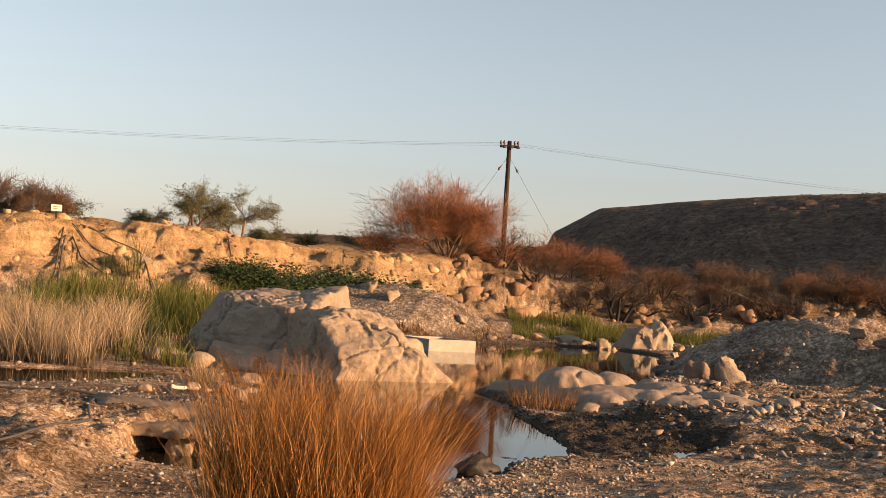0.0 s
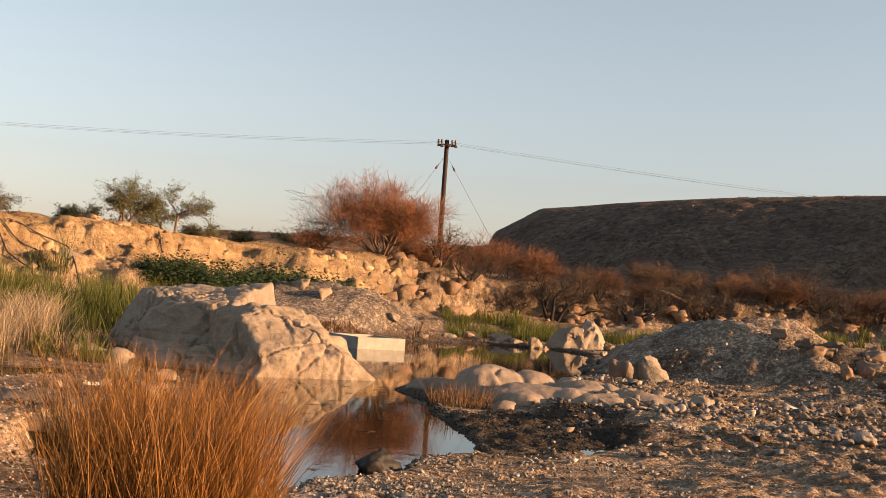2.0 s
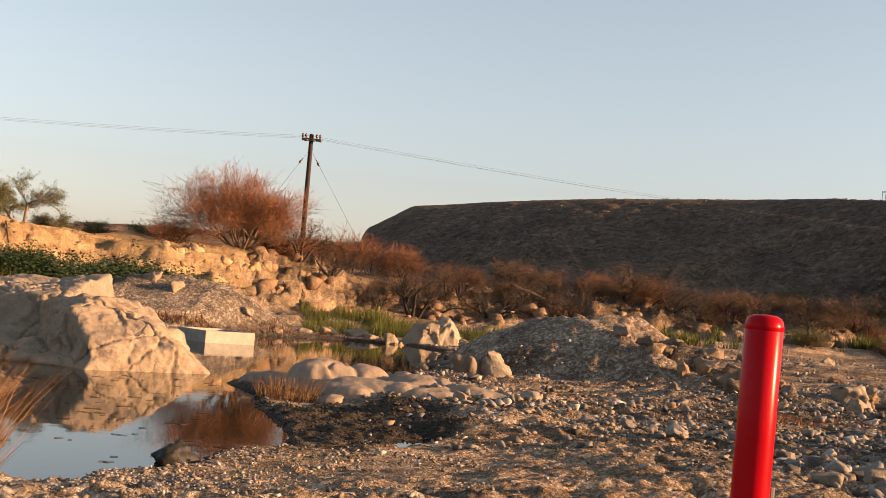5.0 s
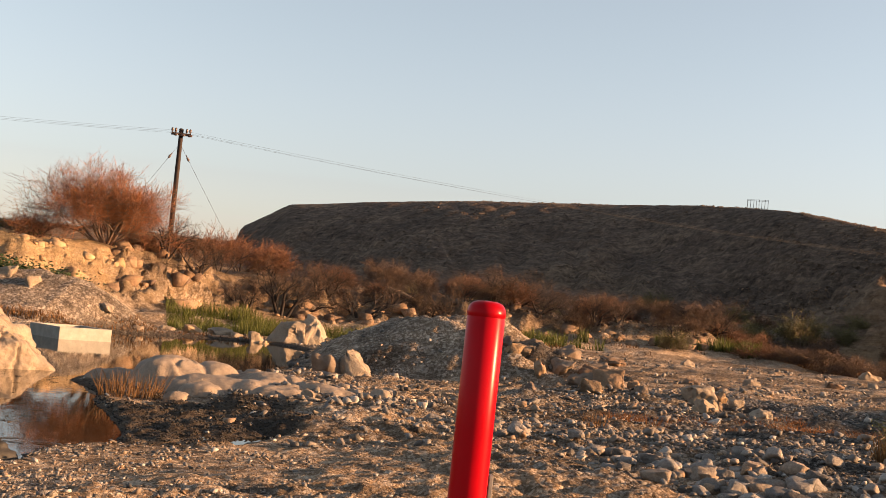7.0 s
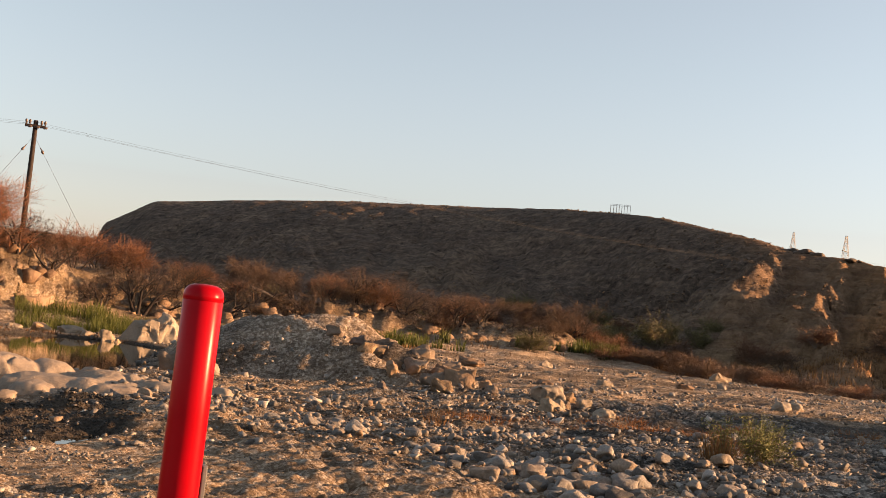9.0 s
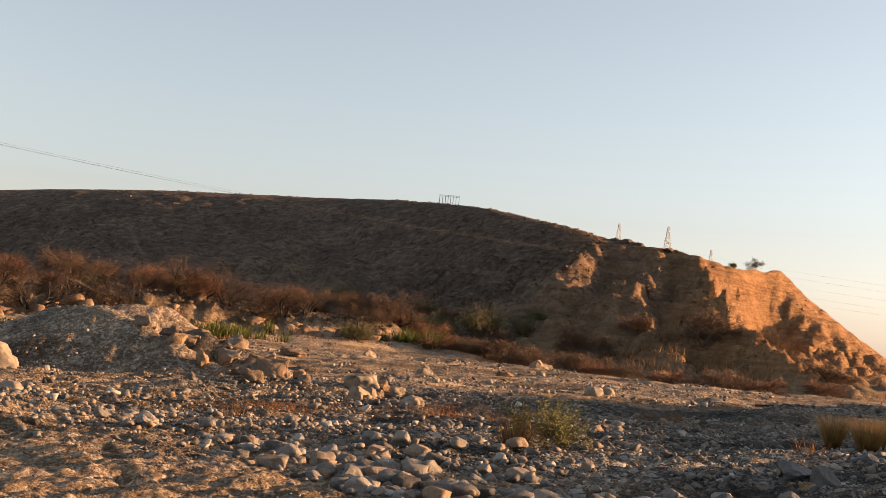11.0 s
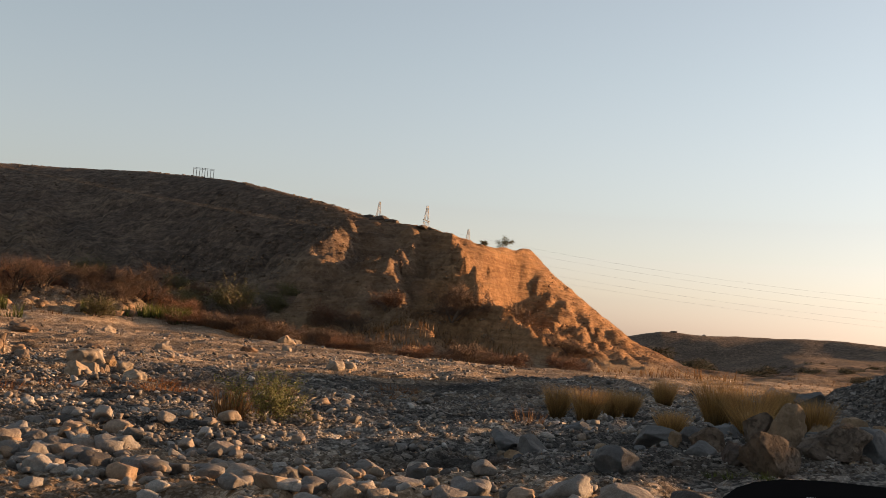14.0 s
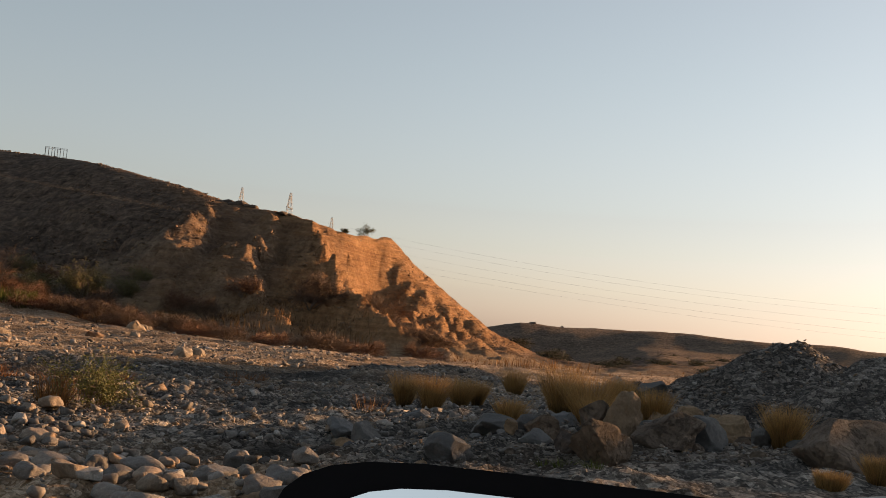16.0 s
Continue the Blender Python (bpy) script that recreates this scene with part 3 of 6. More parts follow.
BLUEGREY = stone("blue_grey_boulder", (0.06, 0.06, 0.06), (0.105, 0.105, 0.103), (0.165, 0.16, 0.152), 2.0, 0.7, 0.25, 0.3)
RUSTY = stone("orange_limestone_boulder", (0.13, 0.085, 0.05), (0.24, 0.165, 0.10), (0.35, 0.255, 0.165), 2.2, 1.2, 0.2, 0.6)
CRUST = stone("sandy_crust", (0.09, 0.062, 0.038), (0.22, 0.155, 0.096), (0.36, 0.265, 0.17), 3.0, 1.2, 0.2)
BLACKSTONE = stone("wet_black_stone", (0.010, 0.009, 0.008), (0.024, 0.022, 0.019), (0.040, 0.036, 0.032), 3.0, 0.4, 0.1, 0.0, 0.65)
CONCRETE = plain("pale_concrete", (0.30, 0.285, 0.25), 0.85, 0, 0.22, 4.0, 0.2)
RED = plain("red_plastic", (0.32, 0.002, 0.006), 0.28, 0, 0.12, 6.0, 0.03, 0, 0.10)
STEEL = plain("galvanised_steel", (0.16, 0.15, 0.14), 0.6, 0.4, 0.15, 30)
WOOD = plain("creosoted_pole_wood", (0.026, 0.016, 0.012), 0.8, 0, 0.3, 8.0, 0.3)
PORCELAIN = plain("brown_porcelain", (0.10, 0.07, 0.06), 0.3)
# far lines and pylons: distance haze is put into this pale grey
FARWIRE = plain("haze_paled_metal", (0.34, 0.33, 0.32), 0.7, 0.0, 0.1, 5, 0)
WIRE = plain("weathered_wire", (0.035, 0.034, 0.034), 0.6, 0.3, 0.1, 5, 0)
RUBBER = plain("black_hose_rubber", (0.05, 0.045, 0.042), 0.6)
SIGNWHITE = plain("cream_painted_sign", (0.66, 0.62, 0.50), 0.6)
SIGNINK = plain("dark_sign_ink", (0.06, 0.06, 0.06), 0.7)
BARK = plain("dry_grey_brown_bark", (0.14, 0.10, 0.075), 0.9, 0, 0.3, 14, 0.4)
CHAR = plain("charred_bark", (0.030, 0.022, 0.018), 0.9, 0, 0.4, 14, 0.4)
TWIG = plain("red_brown_twigs", (0.20, 0.085, 0.040), 0.8, 0, 0.2, 3, 0, 0.35)
TWIG_RUST = plain("rust_brown_twigs", (0.115, 0.054, 0.030), 0.8, 0, 0.2, 3, 0, 0.35)
TWIG_BANK = plain("burnt_red_twigs", (0.125, 0.056, 0.029), 0.8, 0, 0.2, 3, 0, 0.4)
TWIG_DULL = plain("dull_brown_twigs", (0.085, 0.052, 0.034), 0.8, 0, 0.2, 3, 0, 0.35)
LEAF = plain("acacia_leaves", (0.075, 0.083, 0.030), 0.7, 0, 0.2, 3, 0, 0.3)
LEAF_WADI = plain("yellow_green_leaves", (0.12, 0.125, 0.035), 0.7, 0, 0.2, 3, 0, 0.3)
LEAF_DARK = plain("dark_green_leaves", (0.02, 0.042, 0.012), 0.6, 0, 0.2, 3, 0, 0.35)
LEAF_FAR = plain("dark_olive_leaves", (0.052, 0.05, 0.026), 0.8, 0, 0.2, 3, 0, 0.35)
LEAF_OLIVE = plain("olive_shrub_leaves", (0.105, 0.093, 0.038), 0.7, 0, 0.2, 3, 0, 0.35)
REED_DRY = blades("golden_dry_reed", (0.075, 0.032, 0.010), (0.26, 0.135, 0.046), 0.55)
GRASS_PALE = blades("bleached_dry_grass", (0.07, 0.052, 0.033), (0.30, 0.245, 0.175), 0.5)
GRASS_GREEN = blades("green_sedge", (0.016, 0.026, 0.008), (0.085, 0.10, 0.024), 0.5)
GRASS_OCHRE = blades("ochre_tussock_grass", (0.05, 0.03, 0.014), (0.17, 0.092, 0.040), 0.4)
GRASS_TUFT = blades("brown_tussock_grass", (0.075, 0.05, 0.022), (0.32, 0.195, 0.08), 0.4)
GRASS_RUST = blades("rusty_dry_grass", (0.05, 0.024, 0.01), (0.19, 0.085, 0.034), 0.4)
MIRROR = plain("mirror_glass", (0.85, 0.86, 0.88), 0.02, 1.0, 0.0, 5, 0)
BLACKPAINT = plain("black_car_plastic", (0.008, 0.008, 0.009), 0.8, 0, 0.1, 40, 0.05, 0, 0.05)


def water_material():
    m, t, b = shader("still_pond_water")
    b.inputs["Base Color"].default_value = (0.018, 0.014, 0.008, 1)
    b.inputs["Roughness"].default_value = 0.03
    b.inputs["IOR"].default_value = 1.33
    b.inputs["Specular IOR Level"].default_value = 0.5
    v = coords(t)
    relief(t, b, tex_noise(t, v, 3.0, 3, 0.5), 0.05, 0.02)
    return m


WATER = water_material()


# ---- mesh helpers ----
def mesh_of(name, verts, faces, material, smooth_shade=False, uv=None):
    me = bpy.data.meshes.new(name)
    verts = np.asarray(verts, np.float32)
    faces = np.asarray(faces, np.int32)
    n, k = faces.shape
    me.vertices.add(len(verts))
    me.vertices.foreach_set("co", verts.ravel())
    me.loops.add(n * k)
    me.loops.foreach_set("vertex_index", faces.ravel())
    me.polygons.add(n)
    me.polygons.foreach_set("loop_start", np.arange(0, n * k, k, dtype=np.int32))
    me.polygons.foreach_set("loop_total", np.full(n, k, np.int32))
    if smooth_shade:
        me.polygons.foreach_set("use_smooth", np.ones(n, bool))
    me.update(calc_edges=True)
    if uv is not None:
        lay = me.uv_layers.new(name="UVMap")
        lay.data.foreach_set("uv", np.asarray(uv, np.float32)[faces.ravel()].ravel())
    me.materials.append(material)
    return me


def mesh_bm(name, bm, material, smooth_shade=False):
    me = bpy.data.meshes.new(name)
    bm.to_mesh(me)
    bm.free()
    if smooth_shade:
        me.polygons.foreach_set("use_smooth", np.ones(len(me.polygons), bool))
    me.materials.append(material)
    return me


def part(name, data, parent, label="", at=(0, 0, 0)):
    ob = new(name, data)
    ob.parent = parent
    ob.location = at
    return tagged(ob, label)


def thing(name, label, category, at=(0, 0, 0), group="", kind="", turn=0.0, data=None, scale=1.0):
    ob = new(name, data)
    ob.location, ob.rotation_euler, ob.scale = at, (0, 0, turn), (scale,) * 3
    return tagged(ob, label, category, group, kind)


def box_bm(bm, size, centre, bevel=0.0):
    m = Matrix.LocRotScale(centre, None, size)
    made = bmesh.ops.create_cube(bm, size=1, matrix=m)["verts"]
    if bevel:
        edges = list({e for v in made for e in v.link_edges})
        bmesh.ops.bevel(bm, geom=edges, offset=bevel, segments=2, affect="EDGES", profile=0.6)


def lathe(profile, sides=24):
    """Verts and quads of a turned shape from (radius, z) pairs."""
    p = np.array(profile, float)
    a = np.arange(sides) / sides * 2 * np.pi
    v = np.stack([p[:, 0, None] * np.cos(a), p[:, 0, None] * np.sin(a), np.repeat(p[:, 1, None], sides, 1)], -1).reshape(-1, 3)
    i, j = np.meshgrid(np.arange(len(p) - 1), np.arange(sides), indexing="ij")
    k = (j + 1) % sides
    f = np.stack([i * sides + j, i * sides + k, (i + 1) * sides + k, (i + 1) * sides + j], -1).reshape(-1, 4)
    return v, f


def tubes(p0, p1, r0, r1, sides=4):
    """Tapered sticks between pairs of points."""
    p0, p1 = np.asarray(p0, float), np.asarray(p1, float)
    d = p1 - p0
    d = d / (np.linalg.norm(d, axis=1, keepdims=True) + 1e-9)
    ref = np.where(np.abs(d[:, 2:3]) > 0.9, [[1.0, 0, 0]], [[0, 0, 1.0]])
    u = np.cross(d, ref)
    u /= np.linalg.norm(u, axis=1, keepdims=True) + 1e-9
    w = np.cross(d, u)
    a = np.arange(sides) / sides * 2 * np.pi
    ring = u[:, None] * np.cos(a)[None, :, None] + w[:, None] * np.sin(a)[None, :, None]
    v = np.concatenate([p0[:, None] + ring * np.asarray(r0)[:, None, None], p1[:, None] + ring * np.asarray(r1)[:, None, None]], 1)
    n = len(p0)
    j = np.arange(sides)
    f = np.stack([j, (j + 1) % sides, sides + (j + 1) % sides, sides + j], -1)
    f = (f[None] + (np.arange(n) * 2 * sides)[:, None, None]).reshape(-1, 4)
    return v.reshape(-1, 3), f


def cable(name, points, radius, material, smooth_shade=True):
    """A hose or wire as a tube along points."""
    cu = bpy.data.curves.new(name, "CURVE")
    cu.dimensions = "3D"
    cu.bevel_depth, cu.bevel_resolution = radius, 1
    sp = cu.splines.new("POLY")
    sp.points.add(len(points) - 1)
    for p, q in zip(sp.points, points):
        p.co = (*q, 1)
    cu.materials.append(material)
    return cu


def icosphere(sub):
    bm = bmesh.new()
    bmesh.ops.create_icosphere(bm, subdivisions=sub, radius=1)
    v = np.array([x.co for x in bm.verts])
    f = np.array([[x.index for x in fc.verts] for fc in bm.faces])
    bm.free()
    return v, f


ICO = {k: icosphere(k) for k in (1, 2, 3, 4, 5, 6, 7)}


def rock_shape(seed, size, sub=3, cuts=6, rough=0.12, fine=0.03, blocky=0.0, beds=0.0, cracks=0):
    """A stone: a ball cut by planes, then roughened; size = half extents."""
    rng = np.random.default_rng(seed)
    v, f = ICO[sub]
    v = v.copy()
    if blocky:
        v = np.sign(v) * np.abs(v) ** (1 - blocky)
        v /= np.abs(v).max()
    for _ in range(cuts):
        d = rng.normal(size=3)
        d /= np.linalg.norm(d)
        lim = rng.uniform(0.5, 0.85)
        over = np.clip(v @ d - lim, 0, None)
        v -= over[:, None] * d * 0.97
    o = rng.uniform(0, 50, 3)
    n = v / (np.linalg.norm(v, axis=1, keepdims=True) + 1e-9)
    v = v + n * (rough * fbm(v[:, 0] * 1.4 + o[0], v[:, 1] * 1.4 + o[1], v[:, 2] * 1.4 + o[2], 3, seed))[:, None]
    v = v * np.array(size)
    if fine:
        s = 3.0 / max(size) * 0.9
        k = fbm(v[:, 0] * s + o[1], v[:, 1] * s + o[2], v[:, 2] * s * 1.6 + o[0], 4, seed + 9)
        v = v + n * (fine * max(size) * k)[:, None]
    if cracks:
        k = 0.5 - np.abs(fbm(v[:, 0] * 0.8 + o[2], v[:, 1] * 0.8, v[:, 2] * 1.1 + o[0], 5, seed + 40, 0.58))
        v = v + n * (0.065 * k)[:, None]
    if beds:
        w = v[:, 2] + 0.10 * v[:, 0] + 0.12 * fbm(v[:, 0] * 0.8, v[:, 1] * 0.8, None, 3, seed)
        v = v - n * (beds * np.exp(-((((w * 2.2) % 1.0) - 0.5) / 0.09) ** 2))[:, None]
    for _ in range(cracks):
        d = rng.normal(size=3)
        d /= np.linalg.norm(d)
        off = rng.uniform(-0.6, 0.6) * size[0]
        w = v @ d - off + 0.06 * fbm(v[:, 0] * 0.9 + o[0], v[:, 1] * 0.9, v[:, 2] * 0.9, 4, seed + 20)
        reach = smooth(0.0, 0.35, fbm(v[:, 0] * 0.45 + off * 7, v[:, 1] * 0.45, v[:, 2] * 0.45, 2, seed + 30) + 0.25)
        v = v - n * (0.10 * reach * np.exp(-(w / 0.018) ** 2))[:, None]
    return v, f


def hull_rock(seed, size, points=15, cuts=2, rough=0.05):
    """An angular broken stone: a hull of random points, its faces roughened."""
    rng = np.random.default_rng(seed)
    bm = bmesh.new()
    for p in rng.normal(size=(points, 3)):
        p = p / np.abs(p).max() * rng.uniform(0.6, 1.0)
        bm.verts.new(p * np.array(size))
    made = bmesh.ops.convex_hull(bm, input=bm.verts)
    bmesh.ops.delete(bm, geom=list({g for g in made["geom_interior"] + made["geom_unused"] if isinstance(g, bmesh.types.BMVert)}), context="VERTS")
    if cuts:
        bmesh.ops.bevel(bm, geom=list(bm.edges), offset=0.03 * max(size), segments=1, affect="EDGES", profile=0.5)
    if cuts:
        bmesh.ops.subdivide_edges(bm, edges=[e for e in bm.edges if e.calc_length() > 0.25 * max(size)], cuts=cuts, use_grid_fill=True)
    bmesh.ops.triangulate(bm, faces=list(bm.faces))
    bm.normal_update()
    bm.verts.index_update()
    v, n = np.array([q.co for q in bm.verts]), np.array([q.normal for q in bm.verts])
    f = np.array([[q.index for q in fc.verts] for fc in bm.faces])
    bm.free()
    k = 2.6 / max(size)
    v = v + n * (rough * max(size) * fbm(v[:, 0] * k + seed, v[:, 1] * k, v[:, 2] * k, 4, seed, 0.6))[:, None]
    return v, f


def tiles(shapes, picks, places, sizes, turns, sink=0.3, seed=0):
    """Many stones joined into one set of verts and triangles."""
    rng = np.random.default_rng(seed)
    vs, fs, o = [], [], 0
    for s, (v, f) in enumerate(shapes):
        idx = np.where(picks == s)[0]
        if not len(idx):
            continue
        c, q = np.cos(turns[idx]), np.sin(turns[idx])
        sx = sizes[idx]
        x = v[None, :, 0] * sx[:, None]
        y = v[None, :, 1] * sx[:, None]
        z = v[None, :, 2] * sx[:, None]
        tl = rng.normal(0, 0.25, (len(idx), 1))
        x, z = x * np.cos(tl) - z * np.sin(tl), x * np.sin(tl) + z * np.cos(tl)
        w = np.stack([x * c[:, None] - y * q[:, None] + places[idx, 0, None], x * q[:, None] + y * c[:, None] + places[idx, 1, None], z + places[idx, 2, None] + sx[:, None] * sink], -1)
        vs.append(w.reshape(-1, 3))
        fs.append((f[None] + (np.arange(len(idx)) * len(v))[:, None, None] + o).reshape(-1, 3))
        o += len(idx) * len(v)
    return np.concatenate(vs), np.concatenate(fs)


# ---- ground ----
def build_ground():
    near = np.exp(np.concatenate([np.arange(np.log(2.5), np.log(8), 0.012), np.arange(np.log(8), np.log(62), 0.0052)]))
    mid = np.exp(np.concatenate([np.arange(np.log(62), np.log(220), 0.006), np.arange(np.log(220), np.log(480), 0.014)]))
    out = np.exp(np.linspace(np.log(482), np.log(4500), 30))
    rr = np.concatenate([[0.3, 1.0, 1.8], near, mid, out])
    aa = np.concatenate([np.arange(-38, -22, 0.3), np.arange(-22, 60, 0.15), np.arange(60, 72, 0.3), np.arange(72, 322, 2.5)])
    a, r = np.meshgrid(np.radians(aa), rr, indexing="ij")
    x, y = 2 + r * np.sin(a), r * np.cos(a)
    z, gravel, wet, hill, earth = land(x.ravel(), y.ravel())
    na, nr = a.shape
    i, j = np.meshgrid(np.arange(na), np.arange(nr - 1), indexing="ij")
    k = (i + 1) % na
    f = np.stack([i * nr + j, i * nr + j + 1, k * nr + j + 1, k * nr + j], -1).reshape(-1, 4)
    me = mesh_of("ground", np.stack([x.ravel(), y.ravel(), z], -1), f, GROUND, True)
    at = me.attributes.new("soil", "FLOAT_COLOR", "POINT")
    at.data.foreach_set("color", np.stack([gravel, wet, hill, earth], -1).astype(np.float32).ravel())
    # where the hill's end takes its earth colour and painted warm light
    bearing = np.degrees(a.ravel()) + 2.5 * fbm(x.ravel() / 8, y.ravel() / 8, octaves=4, seed=27)
    red = 0.35 * smooth(32, 36, bearing) + 0.65 * smooth(38, 42, bearing)
    red = red * smooth(58, 54, bearing) * smooth(0.5, 1.6, z) * (r.ravel() > 58) * (r.ravel() < 150)
    me.attributes.new("cliff", "FLOAT", "POINT").data.foreach_set("value", red.astype(np.float32))
    tagged(new("ground", me), "gravelly sandy desert ground rising to a dark eroded hill", "ground", kind="structure")


build_ground()


def water_sheet(name, outline, label):
    bm = bmesh.new()
    x0, x1 = min(p[0] for p in outline) - 1.0, max(p[0] for p in outline) + 1.0
    y0, y1 = min(p[1] for p in outline) - 1.0, max(p[1] for p in outline) + 1.0
    bm.faces.new([bm.verts.new(p) for p in ((x0, y0, 0), (x1, y0, 0), (x1, y1, 0), (x0, y1, 0))])
    tagged(new(name, mesh_bm(name, bm, WATER)), label, "water", kind="structure")


water_sheet("water", POND + POOL + SPRING, "still dark pond water mirroring rocks and sky")

# ---- plants ----
def skeleton_of(seed, stems, length, radius, depth, splits, spread, droop, flat=0.0, lean=(0, 0)):
    """Branch segments of a shrub or tree: arrays of starts, ends, radii and depth."""
    rng = np.random.default_rng(seed)
    P0, P1, R0, R1, L = [], [], [], [], []

    def grow(p, d, ln, r, level):
        steps = 3 if level < 2 else 2
        for s in range(steps):
            d = d + rng.normal(0, 0.16 + 0.05 * level, 3) + np.array([lean[0], lean[1], -droop * level * 0.12])
            if flat and level >= 1:
                d[2] *= 1 - flat * 0.5
            d = d / np.linalg.norm(d)
            q = p + d * ln / steps
            r2 = r * 0.86
            P0.append(p), P1.append(q), R0.append(r), R1.append(r2), L.append(level)
            if level < depth and s >= (1 if level == 0 else 0):
                for _ in range(splits if s == steps - 1 else max(1, splits - 1)):
                    k = rng.normal(0, 1, 3)
                    k -= k @ d * d
                    k /= np.linalg.norm(k) + 1e-9
                    e = d * math.cos(spread) + k * math.sin(spread) * rng.uniform(0.6, 1.2)
                    e[2] += 0.12
                    grow(q, e / np.linalg.norm(e), ln * rng.uniform(0.55, 0.78), r2 * 0.62, level + 1)
            p, r = q, r2

    for s in range(stems):
        a = 2 * math.pi * (s + rng.uniform(-0.3, 0.3)) / stems
        o = rng.uniform(0.25, 0.9) if stems > 1 else 0.15
        d = np.array([math.cos(a) * o, math.sin(a) * o, 1.0])
        grow(np.array([math.cos(a) * radius, math.sin(a) * radius, -0.15]), d / np.linalg.norm(d), length * rng.uniform(0.75, 1.1), radius, 0)
    return [np.array(k) for k in (P0, P1, R0, R1, L)]


def leaf_quads(rng, at, size, squash=0.6):
    n = len(at)
    a, b = rng.normal(size=(n, 3)), rng.normal(size=(n, 3))
    a[:, 2] *= squash
    a /= np.linalg.norm(a, axis=1, keepdims=True)
    b -= (b * a).sum(1, keepdims=True) * a
    b /= np.linalg.norm(b, axis=1, keepdims=True)
    s = size * rng.uniform(0.5, 1.3, (n, 1))
    v = np.stack([at - a * s, at - b * s * 0.45, at + a * s, at + b * s * 0.45], 1).reshape(-1, 3)
    return v, np.arange(4 * n).reshape(n, 4)


def plant(name, label, category, at, seed, stems, length, radius, depth, splits, spread, droop, bark, crown_mat, twig=0.0, twigs=0, leaf=0.0, leaves=0, flat=0.0, up=0.35, group="", scale=1.0, turn=0.0, crown_label="", lean=(0, 0), thick=0.009):
    """A shrub or tree: trunk with limbs, and a crown of fine twigs or small leaves."""
    rng = np.random.default_rng(seed + 500)
    p0, p1, r0, r1, lv = skeleton_of(seed, stems, length, radius, depth, splits, spread, droop, flat, lean)
    ob = thing(name, label, category, at, group, scale=scale, turn=turn)
    thin = lv >= 2
    v, f = tubes(p0[~thin], p1[~thin], r0[~thin], np.maximum(r1[~thin], 0.004), 5)
    v2, f2 = tubes(p0[thin], p1[thin], r0[thin], np.maximum(r1[thin], 0.004), 3)
    part("trunk", mesh_of("trunk", np.concatenate([v, v2]), np.concatenate([f, f2 + len(v)]), bark, True), ob)
    tips = p1[lv >= depth - 1]
    dirs = (p1 - p0)[lv >= depth - 1]
    dirs = dirs / (np.linalg.norm(dirs, axis=1, keepdims=True) + 1e-9)
    vs, fs, o = [], [], 0
    if twigs:
        k = rng.integers(0, len(tips), twigs)
        d = dirs[k] * 0.7 + rng.normal(0, 0.6, (twigs, 3)) + np.array([0, 0, up])
        d /= np.linalg.norm(d, axis=1, keepdims=True)
        a = tips[k] + rng.normal(0, twig * 0.12, (twigs, 3))
        m = a + d * (twig * rng.uniform(0.4, 1.0, (twigs, 1)))
        e = m + (d + rng.normal(0, 0.35, (twigs, 3))) * (twig * rng.uniform(0.2, 0.6, (twigs, 1)))
        w = np.full(twigs, thick)
        for A, B, ra, rb in ((a, m, w, w * 0.7), (m, e, w * 0.7, w * 0.3)) if twigs > 5000 else ((a, e, w, w * 0.35),):
            v, f = tubes(A, B, ra, rb, 3)
            vs.append(v), fs.append(f + o)
            o += len(v)
        tips = np.concatenate([tips, m, e])
    if leaves:
        k = rng.integers(0, len(tips), leaves)
        v, f = leaf_quads(rng, tips[k] + rng.normal(0, leaf * 2.2, (leaves, 3)) * [1, 1, 0.55], leaf)
        vs.append(v), fs.append(f + o)
    if vs:
        part("crown", mesh_of("crown", np.concatenate(vs), np.concatenate(fs), crown_mat), ob, crown_label)
    return ob


def blade_mesh(name, rng, xy, z, tall, width, lean, bend, material, seed_heads=0.0):
    """Grass blades: bent tapering strips, three faces each."""
    n = len(xy)
    a = rng.uniform(0, 2 * np.pi, n)
    face = a + rng.uniform(-1.2, 1.2, n)
    d = np.stack([np.cos(a), np.sin(a)], -1) * (lean[0] * rng.normal(0, 1, (n, 1))) + np.array(lean[1])
    k = np.array([0, 0.38, 0.75, 1.0])
    wk = np.array([0.8, 1.0, 0.6, 0.06])
    b = bend * rng.uniform(0.2, 1.0, (n, 1)) * tall[:, None]
    px_ = xy[:, None, 0] + tall[:, None] * d[:, 0, None] * k + (np.cos(a)[:, None] * b) * k ** 2
    py_ = xy[:, None, 1] + tall[:, None] * d[:, 1, None] * k + (np.sin(a)[:, None] * b) * k ** 2
    pz_ = z[:, None] + tall[:, None] * k * (1 - 0.25 * bend * k)
    hw = width * rng.uniform(0.6, 1.3, (n, 1)) * wk * 0.5
    cx, cy = np.sin(face)[:, None] * hw, np.cos(face)[:, None] * hw
    v = np.stack([np.stack([px_ - cx, py_ - cy, pz_], -1), np.stack([px_ + cx, py_ + cy, pz_], -1)], 2).reshape(-1, 3)
    q = np.array([[0, 1, 3, 2], [2, 3, 5, 4], [4, 5, 7, 6]])
    f = (q[None] + (np.arange(n) * 8)[:, None, None]).reshape(-1, 4)
    uv = np.tile(np.stack([np.tile([0.0, 1.0], 4), np.repeat(k, 2)], -1), (n, 1))
    return mesh_of(name, v, f, material, False, uv)


